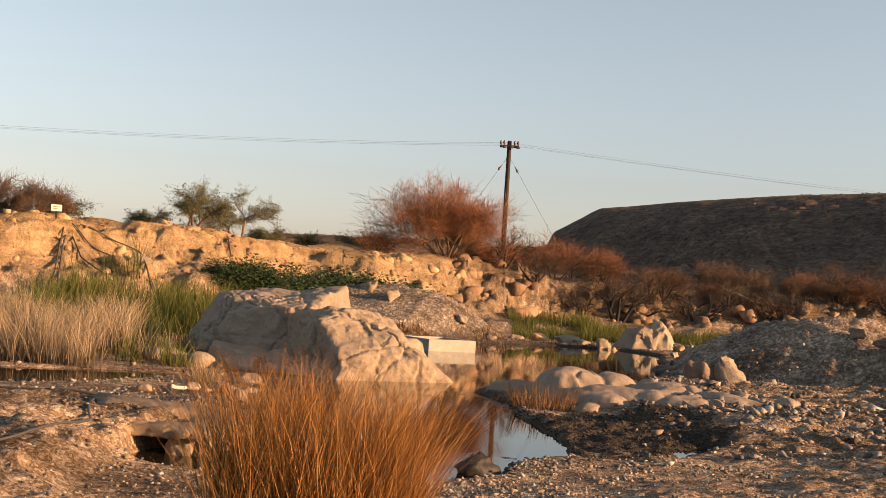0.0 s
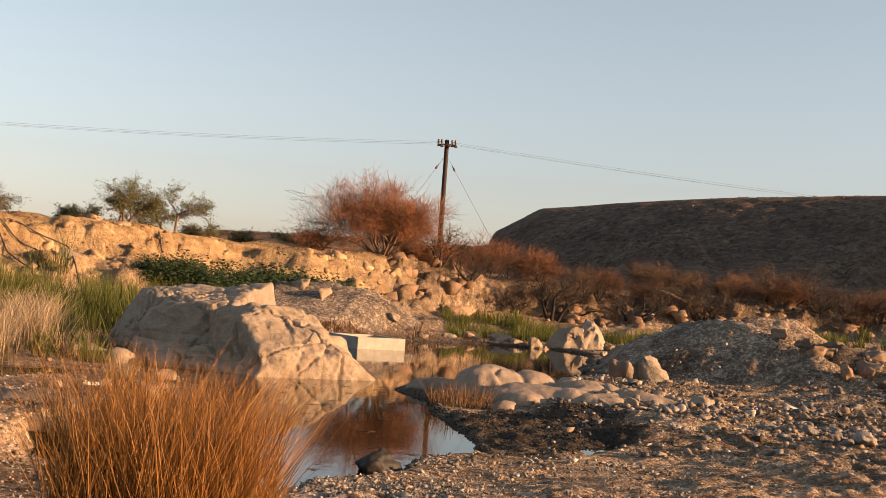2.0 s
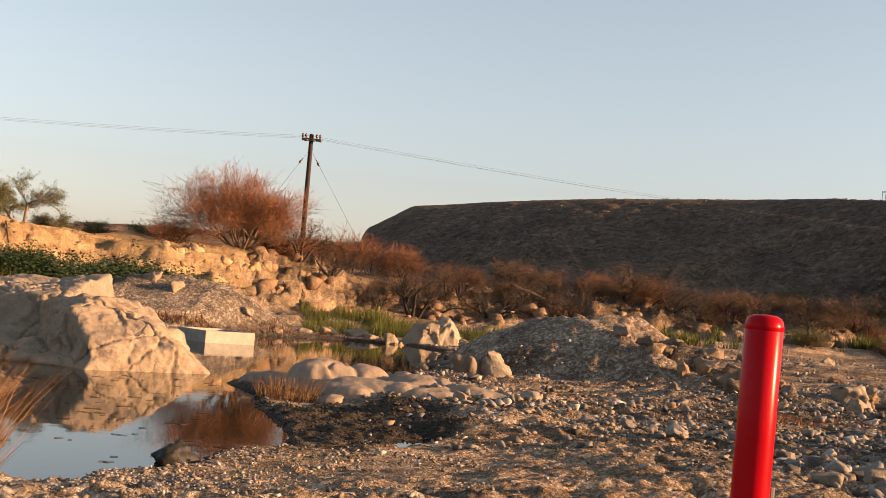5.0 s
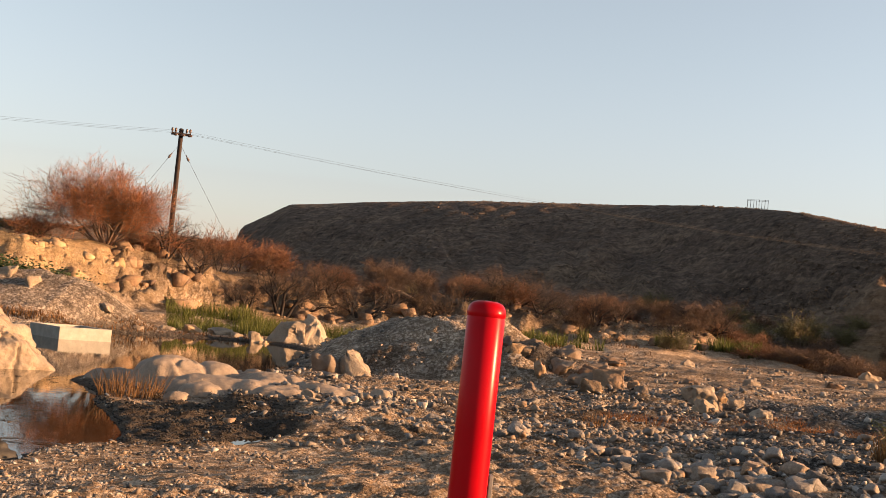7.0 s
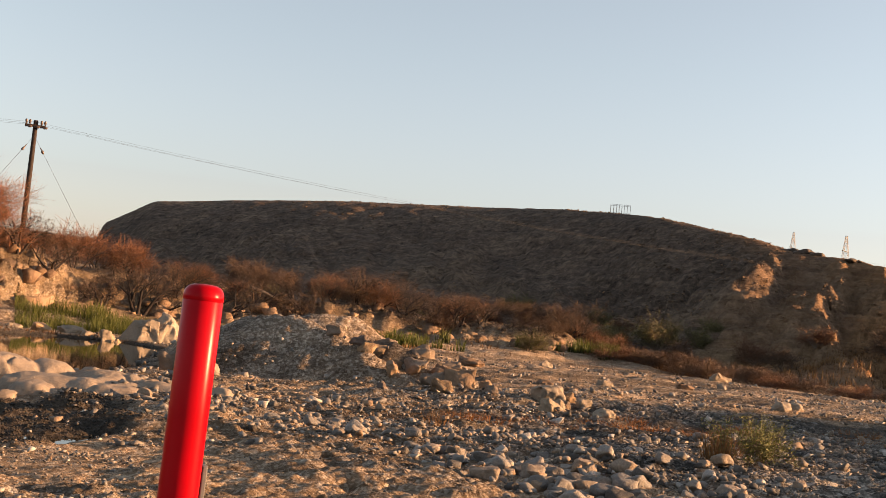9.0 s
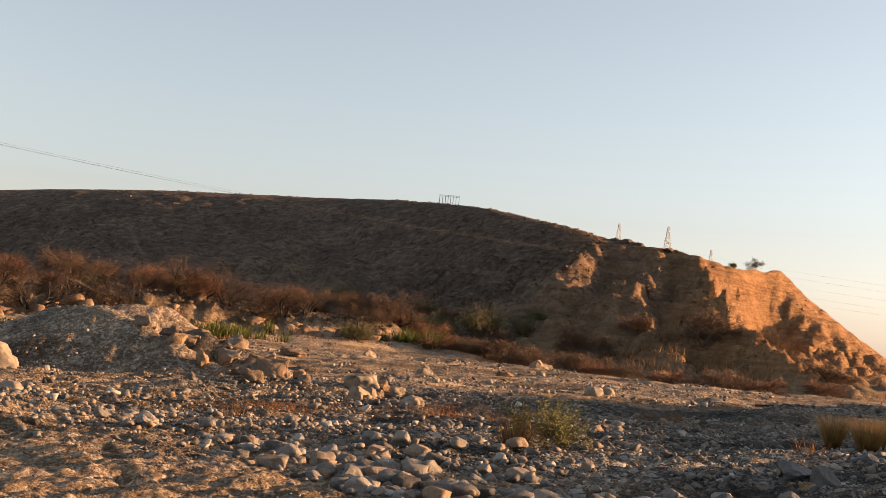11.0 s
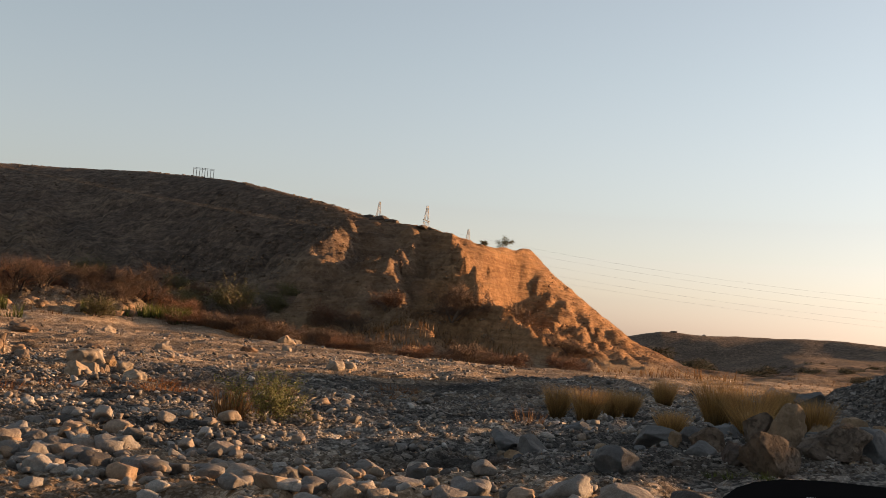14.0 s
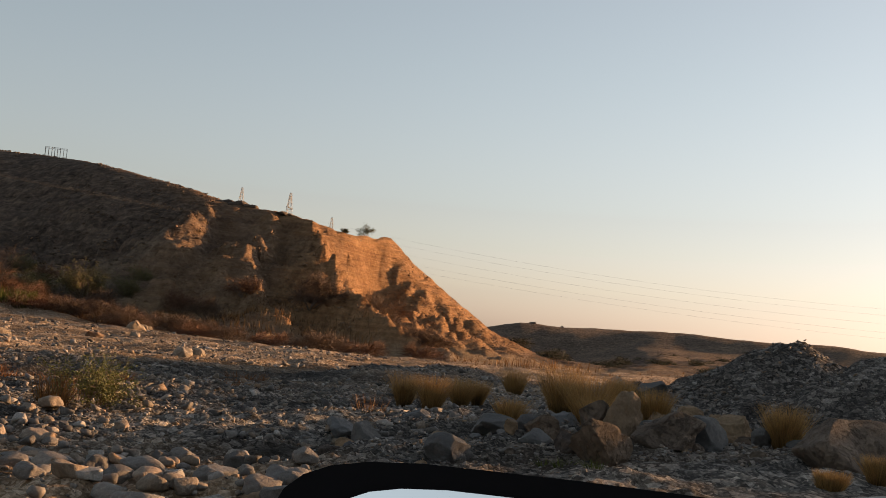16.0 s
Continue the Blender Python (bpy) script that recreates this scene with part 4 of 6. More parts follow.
def tussock(name, label, at, seed, count, spread, tall, material, lean=0.28, bend=0.5, width=0.012, group="", category="grass"):
    rng = np.random.default_rng(seed)
    rad = spread * np.sqrt(rng.uniform(0, 1, count)) * 0.55
    a = rng.uniform(0, 2 * np.pi, count)
    xy = np.stack([rad * np.cos(a), rad * np.sin(a)], -1)
    h = tall * rng.uniform(0.45, 1.05, count)
    out_ = xy / (spread * 0.55 + 1e-6)
    me = blade_mesh(name, rng, xy, np.full(count, -0.04), h, width, (lean * 0.5, (0, 0)), bend, material)
    co = np.empty(len(me.vertices) * 3, np.float32)
    me.vertices.foreach_get("co", co)
    co = co.reshape(-1, 8, 3)
    k = np.repeat([0, 0.38, 0.75, 1.0], 2)
    co[:, :, 0] += out_[:, None, 0] * k ** 1.3 * h[:, None] * lean * 1.5
    co[:, :, 1] += out_[:, None, 1] * k ** 1.3 * h[:, None] * lean * 1.5
    me.vertices.foreach_set("co", co.ravel())
    return thing(name, label, category, at, group, data=me)


def meadow(name, label, seed, count, xr, yr, mask, tall, material, width=0.014, lean=0.16, bend=0.4, wind=(0, 0), clump=0.9):
    """A stretch of grass too thick to count."""
    rng = np.random.default_rng(seed)
    xs, ys = rng.uniform(*xr, count * 4), rng.uniform(*yr, count * 4)
    dens = fbm(xs / clump, ys / clump, octaves=2, seed=seed) * 0.5 + 0.5
    keep = (rng.uniform(0, 1, len(xs)) < np.clip(dens * 1.4 - 0.15, 0.03, 1)) & mask(xs, ys)
    xs, ys, dens = xs[keep][:count], ys[keep][:count], dens[keep][:count]
    h = tall * rng.uniform(0.35, 1.0, len(xs)) * np.clip(0.35 + 0.95 * dens + 0.35 * fbm(xs / (clump * 2.2), ys / (clump * 2.2), octaves=2, seed=seed + 3), 0.2, 1.25)
    me = blade_mesh(name, rng, np.stack([xs, ys], -1), land(xs, ys)[0] - 0.03, h, width, (lean, wind), bend, material)
    tagged(new(name, me), label, "grass", kind="stuff")


def ground_at(x, y, lift=0.0):
    return (x, y, height(x, y) + lift)


# ---- rocks round the pond ----
def broken(label, at, size, seed, material=BOULDER, turn=0.0, group="", name="boulder", points=16, cuts=2, tilt=(0, 0), rough=0.08):
    v, f = hull_rock(seed, size, points + 6, cuts + 1, rough + 0.05)
    ob = thing(name, label, "rock", at, group, data=mesh_of(name, v, f, material))
    ob.rotation_euler = (tilt[0], tilt[1], turn)
    return ob


def boulder(label, at, size, seed, material=ROCK, sub=4, cuts=7, rough=0.14, fine=0.035, blocky=0.15, beds=0.0, cracks=0, turn=0.0, taper=None, group="", name="boulder", tilt=0.0):
    v, f = rock_shape(seed, size, sub, cuts, rough, fine, blocky, beds, cracks)
    if taper:
        v[:, 2] *= np.interp(v[:, 0], taper[0], taper[1])
    if tilt:
        c, s = math.cos(tilt), math.sin(tilt)
        v[:, [0, 2]] = np.stack([v[:, 0] * c - v[:, 2] * s, v[:, 0] * s + v[:, 2] * c], -1)
    ob = thing(name, label, "rock", at, group, turn=turn, data=mesh_of(name, v, f, material, True))
    return ob


def quarried(label, at, planes, seed, material=ROCK, sub=7, chips=60, depth=0.07, cracks=5, beds=0.0, wave=0.10, radius=0.75):
    """A massive rock bounded by planes (normal, point), its edges worn, its faces chipped and cracked."""
    rng = np.random.default_rng(seed)
    n0, f = ICO[sub]
    c = np.array(at, float)
    dist = np.full(len(n0), 9.0)
    for n, p in planes:
        n = np.array(n, float) / np.linalg.norm(n)
        facing = n0 @ n
        reach_ = (np.array(p) - c) @ n / np.where(facing > 0.02, facing, 1e9) + 99 * (facing <= 0.02)
        gap = np.clip(0.5 + 0.5 * (dist - reach_) / 0.12, 0, 1)
        dist = dist * (1 - gap) + reach_ * gap - 0.12 * gap * (1 - gap)
    v = n0 * dist[:, None]
    o = rng.uniform(0, 50, 3)
    v = v + n0 * (wave * fbm(v[:, 0] * 0.9 + o[0], v[:, 1] * 0.9 + o[1], v[:, 2] * 1.2 + o[2], 4, seed, 0.55))[:, None]
    for chip in range(chips * 3):
        p = v[rng.integers(0, len(v))]
        d = p / np.linalg.norm(p) + rng.normal(0, 0.45, 3)
        d /= np.linalg.norm(d)
        size = radius * rng.uniform(0.35, 1.2) * (1.0 if chip < chips else 0.45)
        bite = depth * (1.0 if chip < chips else 0.5)
        near_ = np.exp(-(np.linalg.norm(v - p, axis=1) / size) ** 4)
        over = np.clip((v - p) @ d + bite * rng.uniform(0.2, 1.0), 0, 1.3 * bite) * near_
        v = v - over[:, None] * d
    if beds:
        w = v[:, 2] + c[2] + 0.10 * v[:, 0] + 0.14 * fbm(v[:, 0] * 0.7, v[:, 1] * 0.7, None, 3, seed)
        v = v - n0 * (beds * np.exp(-((((w * 2.4) % 1.0) - 0.5) / 0.07) ** 2) * smooth(0.9, 0.3, w))[:, None]
    for _ in range(cracks):
        d = rng.normal(size=3) * [1, 1, 0.6]
        d /= np.linalg.norm(d)
        w = v @ d - rng.uniform(-1.2, 1.2) + 0.12 * fbm(v[:, 0] * 1.1 + o[0], v[:, 1] * 1.1, v[:, 2] * 1.1, 4, seed + 20)
        v = v - n0 * (0.09 * np.exp(-(w / 0.02) ** 2))[:, None]
    v = v + n0 * (0.018 * fbm(v[:, 0] * 7, v[:, 1] * 7, v[:, 2] * 7, 4, seed + 5, 0.6))[:, None]
    return thing("boulder", label, "rock", at, data=mesh_of("boulder", v, f, material, True))


quarried("huge cracked pale limestone boulder sloping into the pond", (-1.5, 28.0, 0.35),
         [((0.60, -0.05, 0.80), (-0.62, 28.0, 0.86)), ((0.40, -0.88, 0.26), (-0.6, 26.4, 0.05)), ((0.15, -0.55, 0.82), (-1.6, 27.1, 1.2)), ((-0.80, -0.56, 0.22), (-2.3, 26.15, 0.4)), ((-1, 0.2, 0.1), (-3.6, 28.5, 0.5)),
          ((0, 1, 0.25), (-1, 29.6, 0.2)), ((-0.12, 0.1, 1), (-2.0, 28.5, 1.5)), ((1, 0.12, 0.15), (0.36, 27.6, 0.05)), ((0.75, 0.5, 0.4), (0.0, 28.4, 0.4)), ((0, 0, -1), (0, 0, -0.7))], 3, chips=70, depth=0.09, cracks=7, wave=0.13, radius=0.6)
quarried("massive grey limestone boulder with horizontal cracks", (-4.3, 30.2, 0.3),
         [((-0.10, -0.14, 1), (-4.2, 29.5, 1.5)), ((-0.30, -0.88, 0.34), (-4.2, 28.2, 0.45)), ((-0.85, -0.25, 0.5), (-5.5, 29.0, 0.8)), ((0.92, -0.15, 0.18), (-2.75, 29, 1.2)), ((0, 1, 0.2), (-4, 32.2, 0.2)), ((-0.5, -0.3, 0.85), (-5.0, 29.3, 1.3)), ((0, 0, -1), (0, 0, -0.7))],
         8, chips=60, depth=0.07, cracks=11, beds=0.09, wave=0.11, radius=0.6)
quarried("low layered limestone ledge at the big boulder's foot", (-3.3, 27.6, 0.0),
         [((-0.55, -0.83, 0.25), (-3.2, 26.75, 0.1)), ((-0.05, -0.2, 1), (-3.3, 27.4, 0.36)), ((0.8, -0.5, 0.2), (-1.9, 26.6, 0.1)), ((-0.9, -0.1, 0.3), (-5.4, 28.6, 0.1)), ((0, 1, 0), (-3.3, 29.4, 0)), ((0, 0, -1), (0, 0, -0.5))], 13, sub=6, chips=50, depth=0.05, cracks=6, beds=0.05, radius=0.5)
for k, (x, y, sx, sy, sz) in enumerate([(-5.9, 27.6, 0.42, 0.35, 0.24), (-5.2, 27.3, 0.5, 0.4, 0.25), (-4.3, 27.2, 0.55, 0.4, 0.24), (-3.5, 26.9, 0.45, 0.35, 0.2), (-2.9, 26.6, 0.4, 0.3, 0.18), (-6.4, 27.4, 0.3, 0.3, 0.22)]):
    boulder("pale stone at the foot of the large boulder", (x, y, max(height(x, y), 0) + sz * 0.35), (sx, sy, sz), 30 + k, ROCK, 3, 6, group="stones by the large boulder", name="stone")

def outcrop(name, label, lobes, seed, material, step=0.035, group=""):
    """Smooth bedrock humps worn by water, run together: x, y, half length, half width, height, turn."""
    x0, x1 = min(k[0] - k[2] for k in lobes) - 0.15, max(k[0] + k[2] for k in lobes) + 0.15
    y0, y1 = min(k[1] - k[2] for k in lobes) - 0.15, max(k[1] + k[2] for k in lobes) + 0.15
    gx, gy = np.meshgrid(np.arange(x0, x1, step), np.arange(y0, y1, step), indexing="ij")
    wx, wy = gx + 0.10 * fbm(gx / 0.7, gy / 0.7, octaves=3, seed=seed), gy + 0.10 * fbm(gx / 0.7, gy / 0.7, octaves=3, seed=seed + 1)
    z = np.full(gx.shape, -0.25)
    for lx, ly, a, b, h, tn in lobes:
        c, q = math.cos(tn), math.sin(tn)
        u, w = ((wx - lx) * c + (wy - ly) * q) / a, (-(wx - lx) * q + (wy - ly) * c) / b
        dome = (h + 0.25) * np.clip(1 - (u * u + w * w) ** 1.6, 0, 1) ** 0.6 - 0.25
        gap = np.clip(0.5 + 0.5 * (z - dome) / 0.06, 0, 1)
        z = dome * (1 - gap) + z * gap + 0.06 * gap * (1 - gap)
    z = z + 0.02 * fbm(gx / 0.45, gy / 0.45, octaves=4, seed=seed + 2) - 0.07 * np.exp(-(fbm(gx / 1.2, gy / 0.55, octaves=3, seed=seed + 3) / 0.06) ** 2) + 0.05 * (0.4 - np.abs(fbm(gx / 0.8, gy / 0.5, octaves=3, seed=seed + 4)))
    na, nb = gx.shape
    ii, jj = np.meshgrid(np.arange(na - 1), np.arange(nb - 1), indexing="ij")
    f = np.stack([ii * nb + jj, (ii + 1) * nb + jj, (ii + 1) * nb + jj + 1, ii * nb + jj + 1], -1).reshape(-1, 4)
    f = f[(z.ravel()[f].max(1) > -0.2)]
    return thing(name, label, "rock", group=group, data=mesh_of(name, np.stack([gx.ravel(), gy.ravel(), z.ravel()], -1), f, material, True))


outcrop("slab_rock", "low flat pinkish slab rock lying in the shallows", [(1.75, 24.95, 0.85, 0.5, 0.28, -0.25)], 50, SLAB, group="slab rocks by the pond")
outcrop("slab_rock", "smooth rounded pinkish bedrock humps at the pond's edge", [(2.75, 24.2, 0.85, 0.8, 0.66, 0.1), (3.55, 24.4, 0.6, 0.7, 0.62, 0.5), (4.25, 24.6, 0.6, 0.45, 0.5, -0.3), (3.45, 23.2, 1.05, 0.65, 0.42, -0.15), (4.4, 23.0, 1.3, 0.6, 0.40, -0.3),
        (4.5, 23.8, 1.2, 0.7, 0.50, -0.35), (5.5, 22.9, 1.0, 0.55, 0.42, -0.4), (6.2, 22.7, 0.65, 0.45, 0.32, -0.2), (3.2, 22.5, 0.5, 0.34, 0.34, 0.2), (4.6, 22.2, 0.7, 0.36, 0.36, -0.3)], 54, SLAB, group="slab rocks by the pond")
for k, (x, y, sx) in enumerate([(2.75, 21.4, 0.2), (5.4, 23.6, 0.2), (6.2, 23.3, 0.17), (6.5, 22.6, 0.22), (6.9, 23.2, 0.14), (5.0, 21.6, 0.16), (6.1, 24.0, 0.13)]):
    boulder("smooth rounded pinkish stone beside the slab rocks", ground_at(x, y, sx * 0.3), (sx * 1.2, sx, sx * 0.8), 60 + k, SLAB, 4, 6, 0.14, 0.02, 0.1, turn=k, group="stones by the slab rocks", name="stone")
boulder("round black wet stone in the shallows", (0.56, 13.75, 0.07), (0.28, 0.2, 0.22), 71, BLACKSTONE, 4, 9, 0.2, 0.05, name="stone")
quarried("tall pale pointed boulder on the far shore", (9.35, 51.40, 0.55), [((0.85, -0.3, 0.35), (9.85, 51.40, 0.65)), ((-0.7, -0.2, 0.45), (9.00, 51.30, 0.95)), ((0.1, -0.95, 0.2), (9.30, 50.90, 0.55)), ((0.25, -0.1, 1), (9.40, 51.40, 1.33)), ((0, 1, 0.2), (9.30, 52.00, 0.35)), ((0, 0, -1), (0, 0, -0.3))], 76, sub=5, chips=30, depth=0.06, cracks=2, wave=0.06, radius=0.4)
quarried("squat grey boulder leaning on a pale one at the far shore", (8.60, 51.20, 0.45), [((-0.8, -0.4, 0.4), (8.05, 51.00, 0.45)), ((0.05, -0.9, 0.3), (8.60, 50.70, 0.45)), ((-0.1, -0.1, 1), (8.60, 51.20, 1.00)), ((1, 0, 0.1), (9.05, 51.20, 0.45)), ((0, 1, 0.2), (8.60, 51.80, 0.35)), ((0, 0, -1), (0, 0, -0.3))], 77, sub=5, chips=30, depth=0.06, cracks=2, wave=0.06, radius=0.4)
for k, (x, y, sx, sz) in enumerate([(6.9, 50.4, 0.5, 0.36), (7.3, 49.9, 0.4, 0.3), (5.6, 52.4, 0.7, 0.3), (4.4, 53.2, 0.8, 0.3), (6.2, 51.4, 0.4, 0.2), (9.9, 49.8, 0.35, 0.25), (3.4, 52.0, 0.5, 0.22), (9.6, 46.6, 0.3, 0.2), (8.8, 45.0, 0.25, 0.15)]):
    broken("small ochre rock on the far shore", (x, y, height(x, y) + sz * 0.3), (sx * 0.8, sx * 0.6, sz), 80 + k, EARTH if k % 2 else ROCK, k * 1.7, "far shore rocks", "rock")
broken("blocky grey stone at the foot of the gravel heap", (7.05, 32.4, 0.25), (0.5, 0.42, 0.40), 92, BOULDER, name="stone")
broken("pale pointed stone at the foot of the gravel heap", (7.75, 32.3, 0.30), (0.46, 0.42, 0.52), 97, ROCK, name="stone")
for k, (x, y, sx, sz) in enumerate([(-3.0, 50.4, 0.55, 0.6), (-2.0, 49.6, 0.6, 0.45), (0.9, 49.7, 0.5, 0.3), (-4.6, 51.6, 0.5, 0.35), (2.2, 49.6, 0.3, 0.2)]):
    broken("pale rock half buried in the gravel heap", (x, y, height(x, y) - sz * 0.12), (sx * 0.8, sx * 0.6, sz * 0.7), 100 + k, ROCK, k, "rocks in the gravel heap", "rock")
for k, (x, y, sx, sz) in enumerate([(12.0, 35.2, 0.65, 0.45), (12.7, 34.8, 0.55, 0.4), (13.2, 32.9, 0.45, 0.35), (12.7, 31.2, 0.36, 0.42), (13.9, 32.6, 0.6, 0.45), (13.8, 30.9, 0.62, 0.4), (13.5, 29.4, 0.5, 0.34), (14.4, 30.5, 0.62, 0.5), (14.9, 29.4, 0.36, 0.25),
                                    (11.6, 33.4, 0.4, 0.28), (12.3, 32.4, 0.4, 0.26), (14.6, 32.4, 0.5, 0.4), (15.2, 33.4, 0.5, 0.36), (16.0, 34.2, 0.5, 0.3), (11.0, 36.0, 0.35, 0.25), (15.6, 31.6, 0.3, 0.22), (13.6, 34.6, 0.6, 0.4), (14.4, 33.7, 0.6, 0.4), (13.0, 33.8, 0.5, 0.35), (15.8, 33.2, 0.4, 0.3), (12.2, 30.4, 0.28, 0.2), (16.6, 28.6, 0.36, 0.24), (17.0, 29.2, 0.3, 0.26), (15.8, 27.6, 0.34, 0.26)]):
    broken("broken brown rock tipped beside the gravel heap", (x, y, height(x, y) + sz * 0.2), (sx * 0.72, sx * 0.58, sz * 0.75), 120 + k, (BOULDER, BOULDER, RUSTY, BANKROCK)[k % 4], k * 1.3, "tipped rocks", "rock", tilt=(0.2 * math.sin(k), 0.25 * math.cos(k * 2)))
# boulders by the ford
FORD = [(13.95, 7.2, 0.62, 0.46, PITTED, 0.5, 0.3), (16.0, 8.45, 0.40, 0.52, RUSTY, 1.2, 0.1), (15.9, 8.75, 0.34, 0.46, PITTED, 0.2, 0), (16.05, 7.85, 0.74, 0.40, PITTED, -0.2, 0.1), (16.75, 7.8, 0.5, 0.34, BLUEGREY, 0.9, -0.15), (18.3, 9.0, 0.46, 0.40, RUSTY, 0.3, 0),
        (19.6, 9.4, 0.26, 0.40, RUSTY, 0.1, 0.2), (18.0, 8.15, 0.5, 0.36, RUSTY, 1.7, 0), (17.75, 7.6, 0.26, 0.2, BLUEGREY, 0, 0), (16.1, 5.75, 1.3, 0.50, PITTED, 0.2, 0.05), (15.5, 9.35, 0.42, 0.24, BLUEGREY, 0.4, 0), (16.5, 9.75, 0.52, 0.34, BLUEGREY, 1.1, 0),
        (14.5, 8.5, 0.32, 0.16, BLUEGREY, 0.4, 0), (14.1, 7.75, 0.28, 0.2, PITTED, 1.0, 0), (14.95, 9.2, 0.2, 0.2, RUSTY, 0.1, 0), (23.4, 13.9, 0.4, 0.36, ROCK, 0.2, 0), (23.9, 13.4, 0.6, 0.32, BLUEGREY, 0.9, 0), (15.8, 10.2, 0.6, 0.24, BLUEGREY, 0.3, 0), (19.5, 10.2, 0.4, 0.3, RUSTY, 0.5, 0),
        (15.0, 8.75, 0.42, 0.26, PITTED, 1.3, 0), (17.2, 8.2, 0.4, 0.26, PITTED, 2.1, 0), (14.9, 12.0, 0.44, 0.22, BLUEGREY, 0.3, 0), (14.0, 10.6, 0.36, 0.28, BLUEGREY, 0.9, 0), (16.9, 12.6, 0.4, 0.16, BLUEGREY, 1.9, 0), (12.9, 8.2, 0.46, 0.24, BLUEGREY, 0.5, 0), (16.4, 6.9, 0.2, 0.12, PITTED, 0, 0), (17.6, 9.6, 0.4, 0.36, PITTED, 0.2, 0.2)]
WORDS = {PITTED: "dark brown pitted boulder dumped beside the ford", RUSTY: "orange-tan split limestone boulder dumped beside the ford", BLUEGREY: "smooth blue-grey boulder dumped beside the ford", ROCK: "pale limestone boulder lying on the gravel"}
for k, (x, y, w, h, mat, tn, tl) in enumerate(FORD):
    v, f = rock_shape(150 + k, (w * 0.68, w * 0.54, h * 0.72), 5, 13 if mat is not BLUEGREY else 9, 0.10, 0.035 if mat is not BLUEGREY else 0.012, 0.12)
    ob = thing("boulder", WORDS[mat], "rock", (x, y, height(x, y) + h * 0.34), "boulders by the ford", turn=tn, data=mesh_of("boulder", v, f, mat, True))
    ob.rotation_euler = (tl, tl * 0.6, tn)


rng = np.random.default_rng(15)
for k in range(46):
    a, q = rng.uniform(0, 1), rng.normal(0, 0.6)
    x, y = 12.6 + 6.2 * a + q * 0.5, 9.6 - 1.7 * a + q
    sx = rng.uniform(0.05, 0.15)
    v, f = rock_shape(190 + k, (sx, sx * 0.8, sx * 0.62), 3, 6, 0.12, 0.03, 0.1)
    thing("stone", "small weathered stone among the dumped boulders", "rock", (x, y, height(x, y) + sx * 0.25), "stones by the ford", turn=k * 1.1, data=mesh_of("stone", v, f, (PITTED, BLUEGREY, RUSTY, BLUEGREY)[k % 4], True))


# ---- cobbles and gravel ----
SHAPES1 = [rock_shape(200 + k, (1, 0.8, 0.55), 1, 2, 0.18, 0, 0.1) for k in range(8)]
SHAPES3 = [hull_rock(230 + k, (1, 0.8, 0.6), 9, 0, 0.0) for k in range(8)]
SHAPES2 = [rock_shape(220 + k, (1, 0.78, 0.6), 2, 8, 0.16, 0, 0.1) for k in range(8)]


def cobble_bed(x, y):
    """How thickly the larger cobbles lie, 0 to 1."""
    d, _ = along(x, y, [(6.0, 21.5, 0), (8.4, 17.8, 0), (9.2, 14.5, 0), (9.3, 12.0, 0), (9.6, 9.0, 0), (10.2, 6.5, 0)])
    e, _ = along(x, y, [(10.5, 19.5, 0), (10.5, 15, 0), (10.4, 11.5, 0)])
    g, _ = along(x, y, [(15, 28, 0), (13, 22.5, 0), (14, 20.5, 0)])
    a = np.maximum(np.exp(-(d / 0.85) ** 2), 0.6 * np.exp(-(e / 1.2) ** 2)) * (0.5 + 0.5 * smooth(9.5, 12, y)) * np.where(y < 13, smooth(12.4, 10.6, x), 1.0)
    return np.maximum(a, 0.35 * np.exp(-(g / 1.6) ** 2))


rng = np.random.default_rng(77)
cx, cy = rng.uniform(5, 17, 26000), rng.uniform(5.5, 30, 26000)
keep = rng.uniform(0, 1, len(cx)) < cobble_bed(cx, cy) * 0.36 * np.clip(20 / np.hypot(cx, cy), 0.4, 1.4)
cx, cy = cx[keep], cy[keep]
cs = rng.lognormal(-2.5, 0.45, len(cx)).clip(0.035, 0.24)
line_d, _ = along(cx, cy, [(7.2, 19.0, 0), (8.6, 16.0, 0), (9.3, 13.0, 0), (9.8, 10.0, 0), (10.3, 7.0, 0)])
cs = (cs * (1 + 0.9 * np.exp(-(line_d / 0.4) ** 2) * (rng.uniform(0, 1, len(cx)) < 0.5)) * np.interp(cy, [14, 18], [1.0, 0.62])).clip(0.03, 0.23)
cz = land(cx, cy)[0]
order = np.argsort(-cs * (cy < 20))
meshes = [mesh_of("cobble", v, f, COBBLE, True) for v, f in [rock_shape(240 + k, (1, 0.78, 0.6), 3, 10, 0.14, 0.03, 0.1) for k in range(10)]]
for i in order[:290]:
    ob = thing("cobble", "rounded grey river cobble on the gravel bed", "stone", (cx[i], cy[i], cz[i] + cs[i] * 0.3), "cobbles on the gravel bed", turn=rng.uniform(0, 6.3), data=meshes[rng.integers(0, 10)], scale=cs[i])
rest = order[290:]
v, f = tiles(SHAPES2, rng.integers(0, 8, len(rest)), np.stack([cx[rest], cy[rest], cz[rest]], -1), cs[rest], rng.uniform(0, 6.3, len(rest)), 0.3)
tagged(new("cobble_bed", mesh_of("cobble_bed", v, f, COBBLE, True)), "bed of mixed grey and tan river cobbles", "cobbles", kind="stuff")


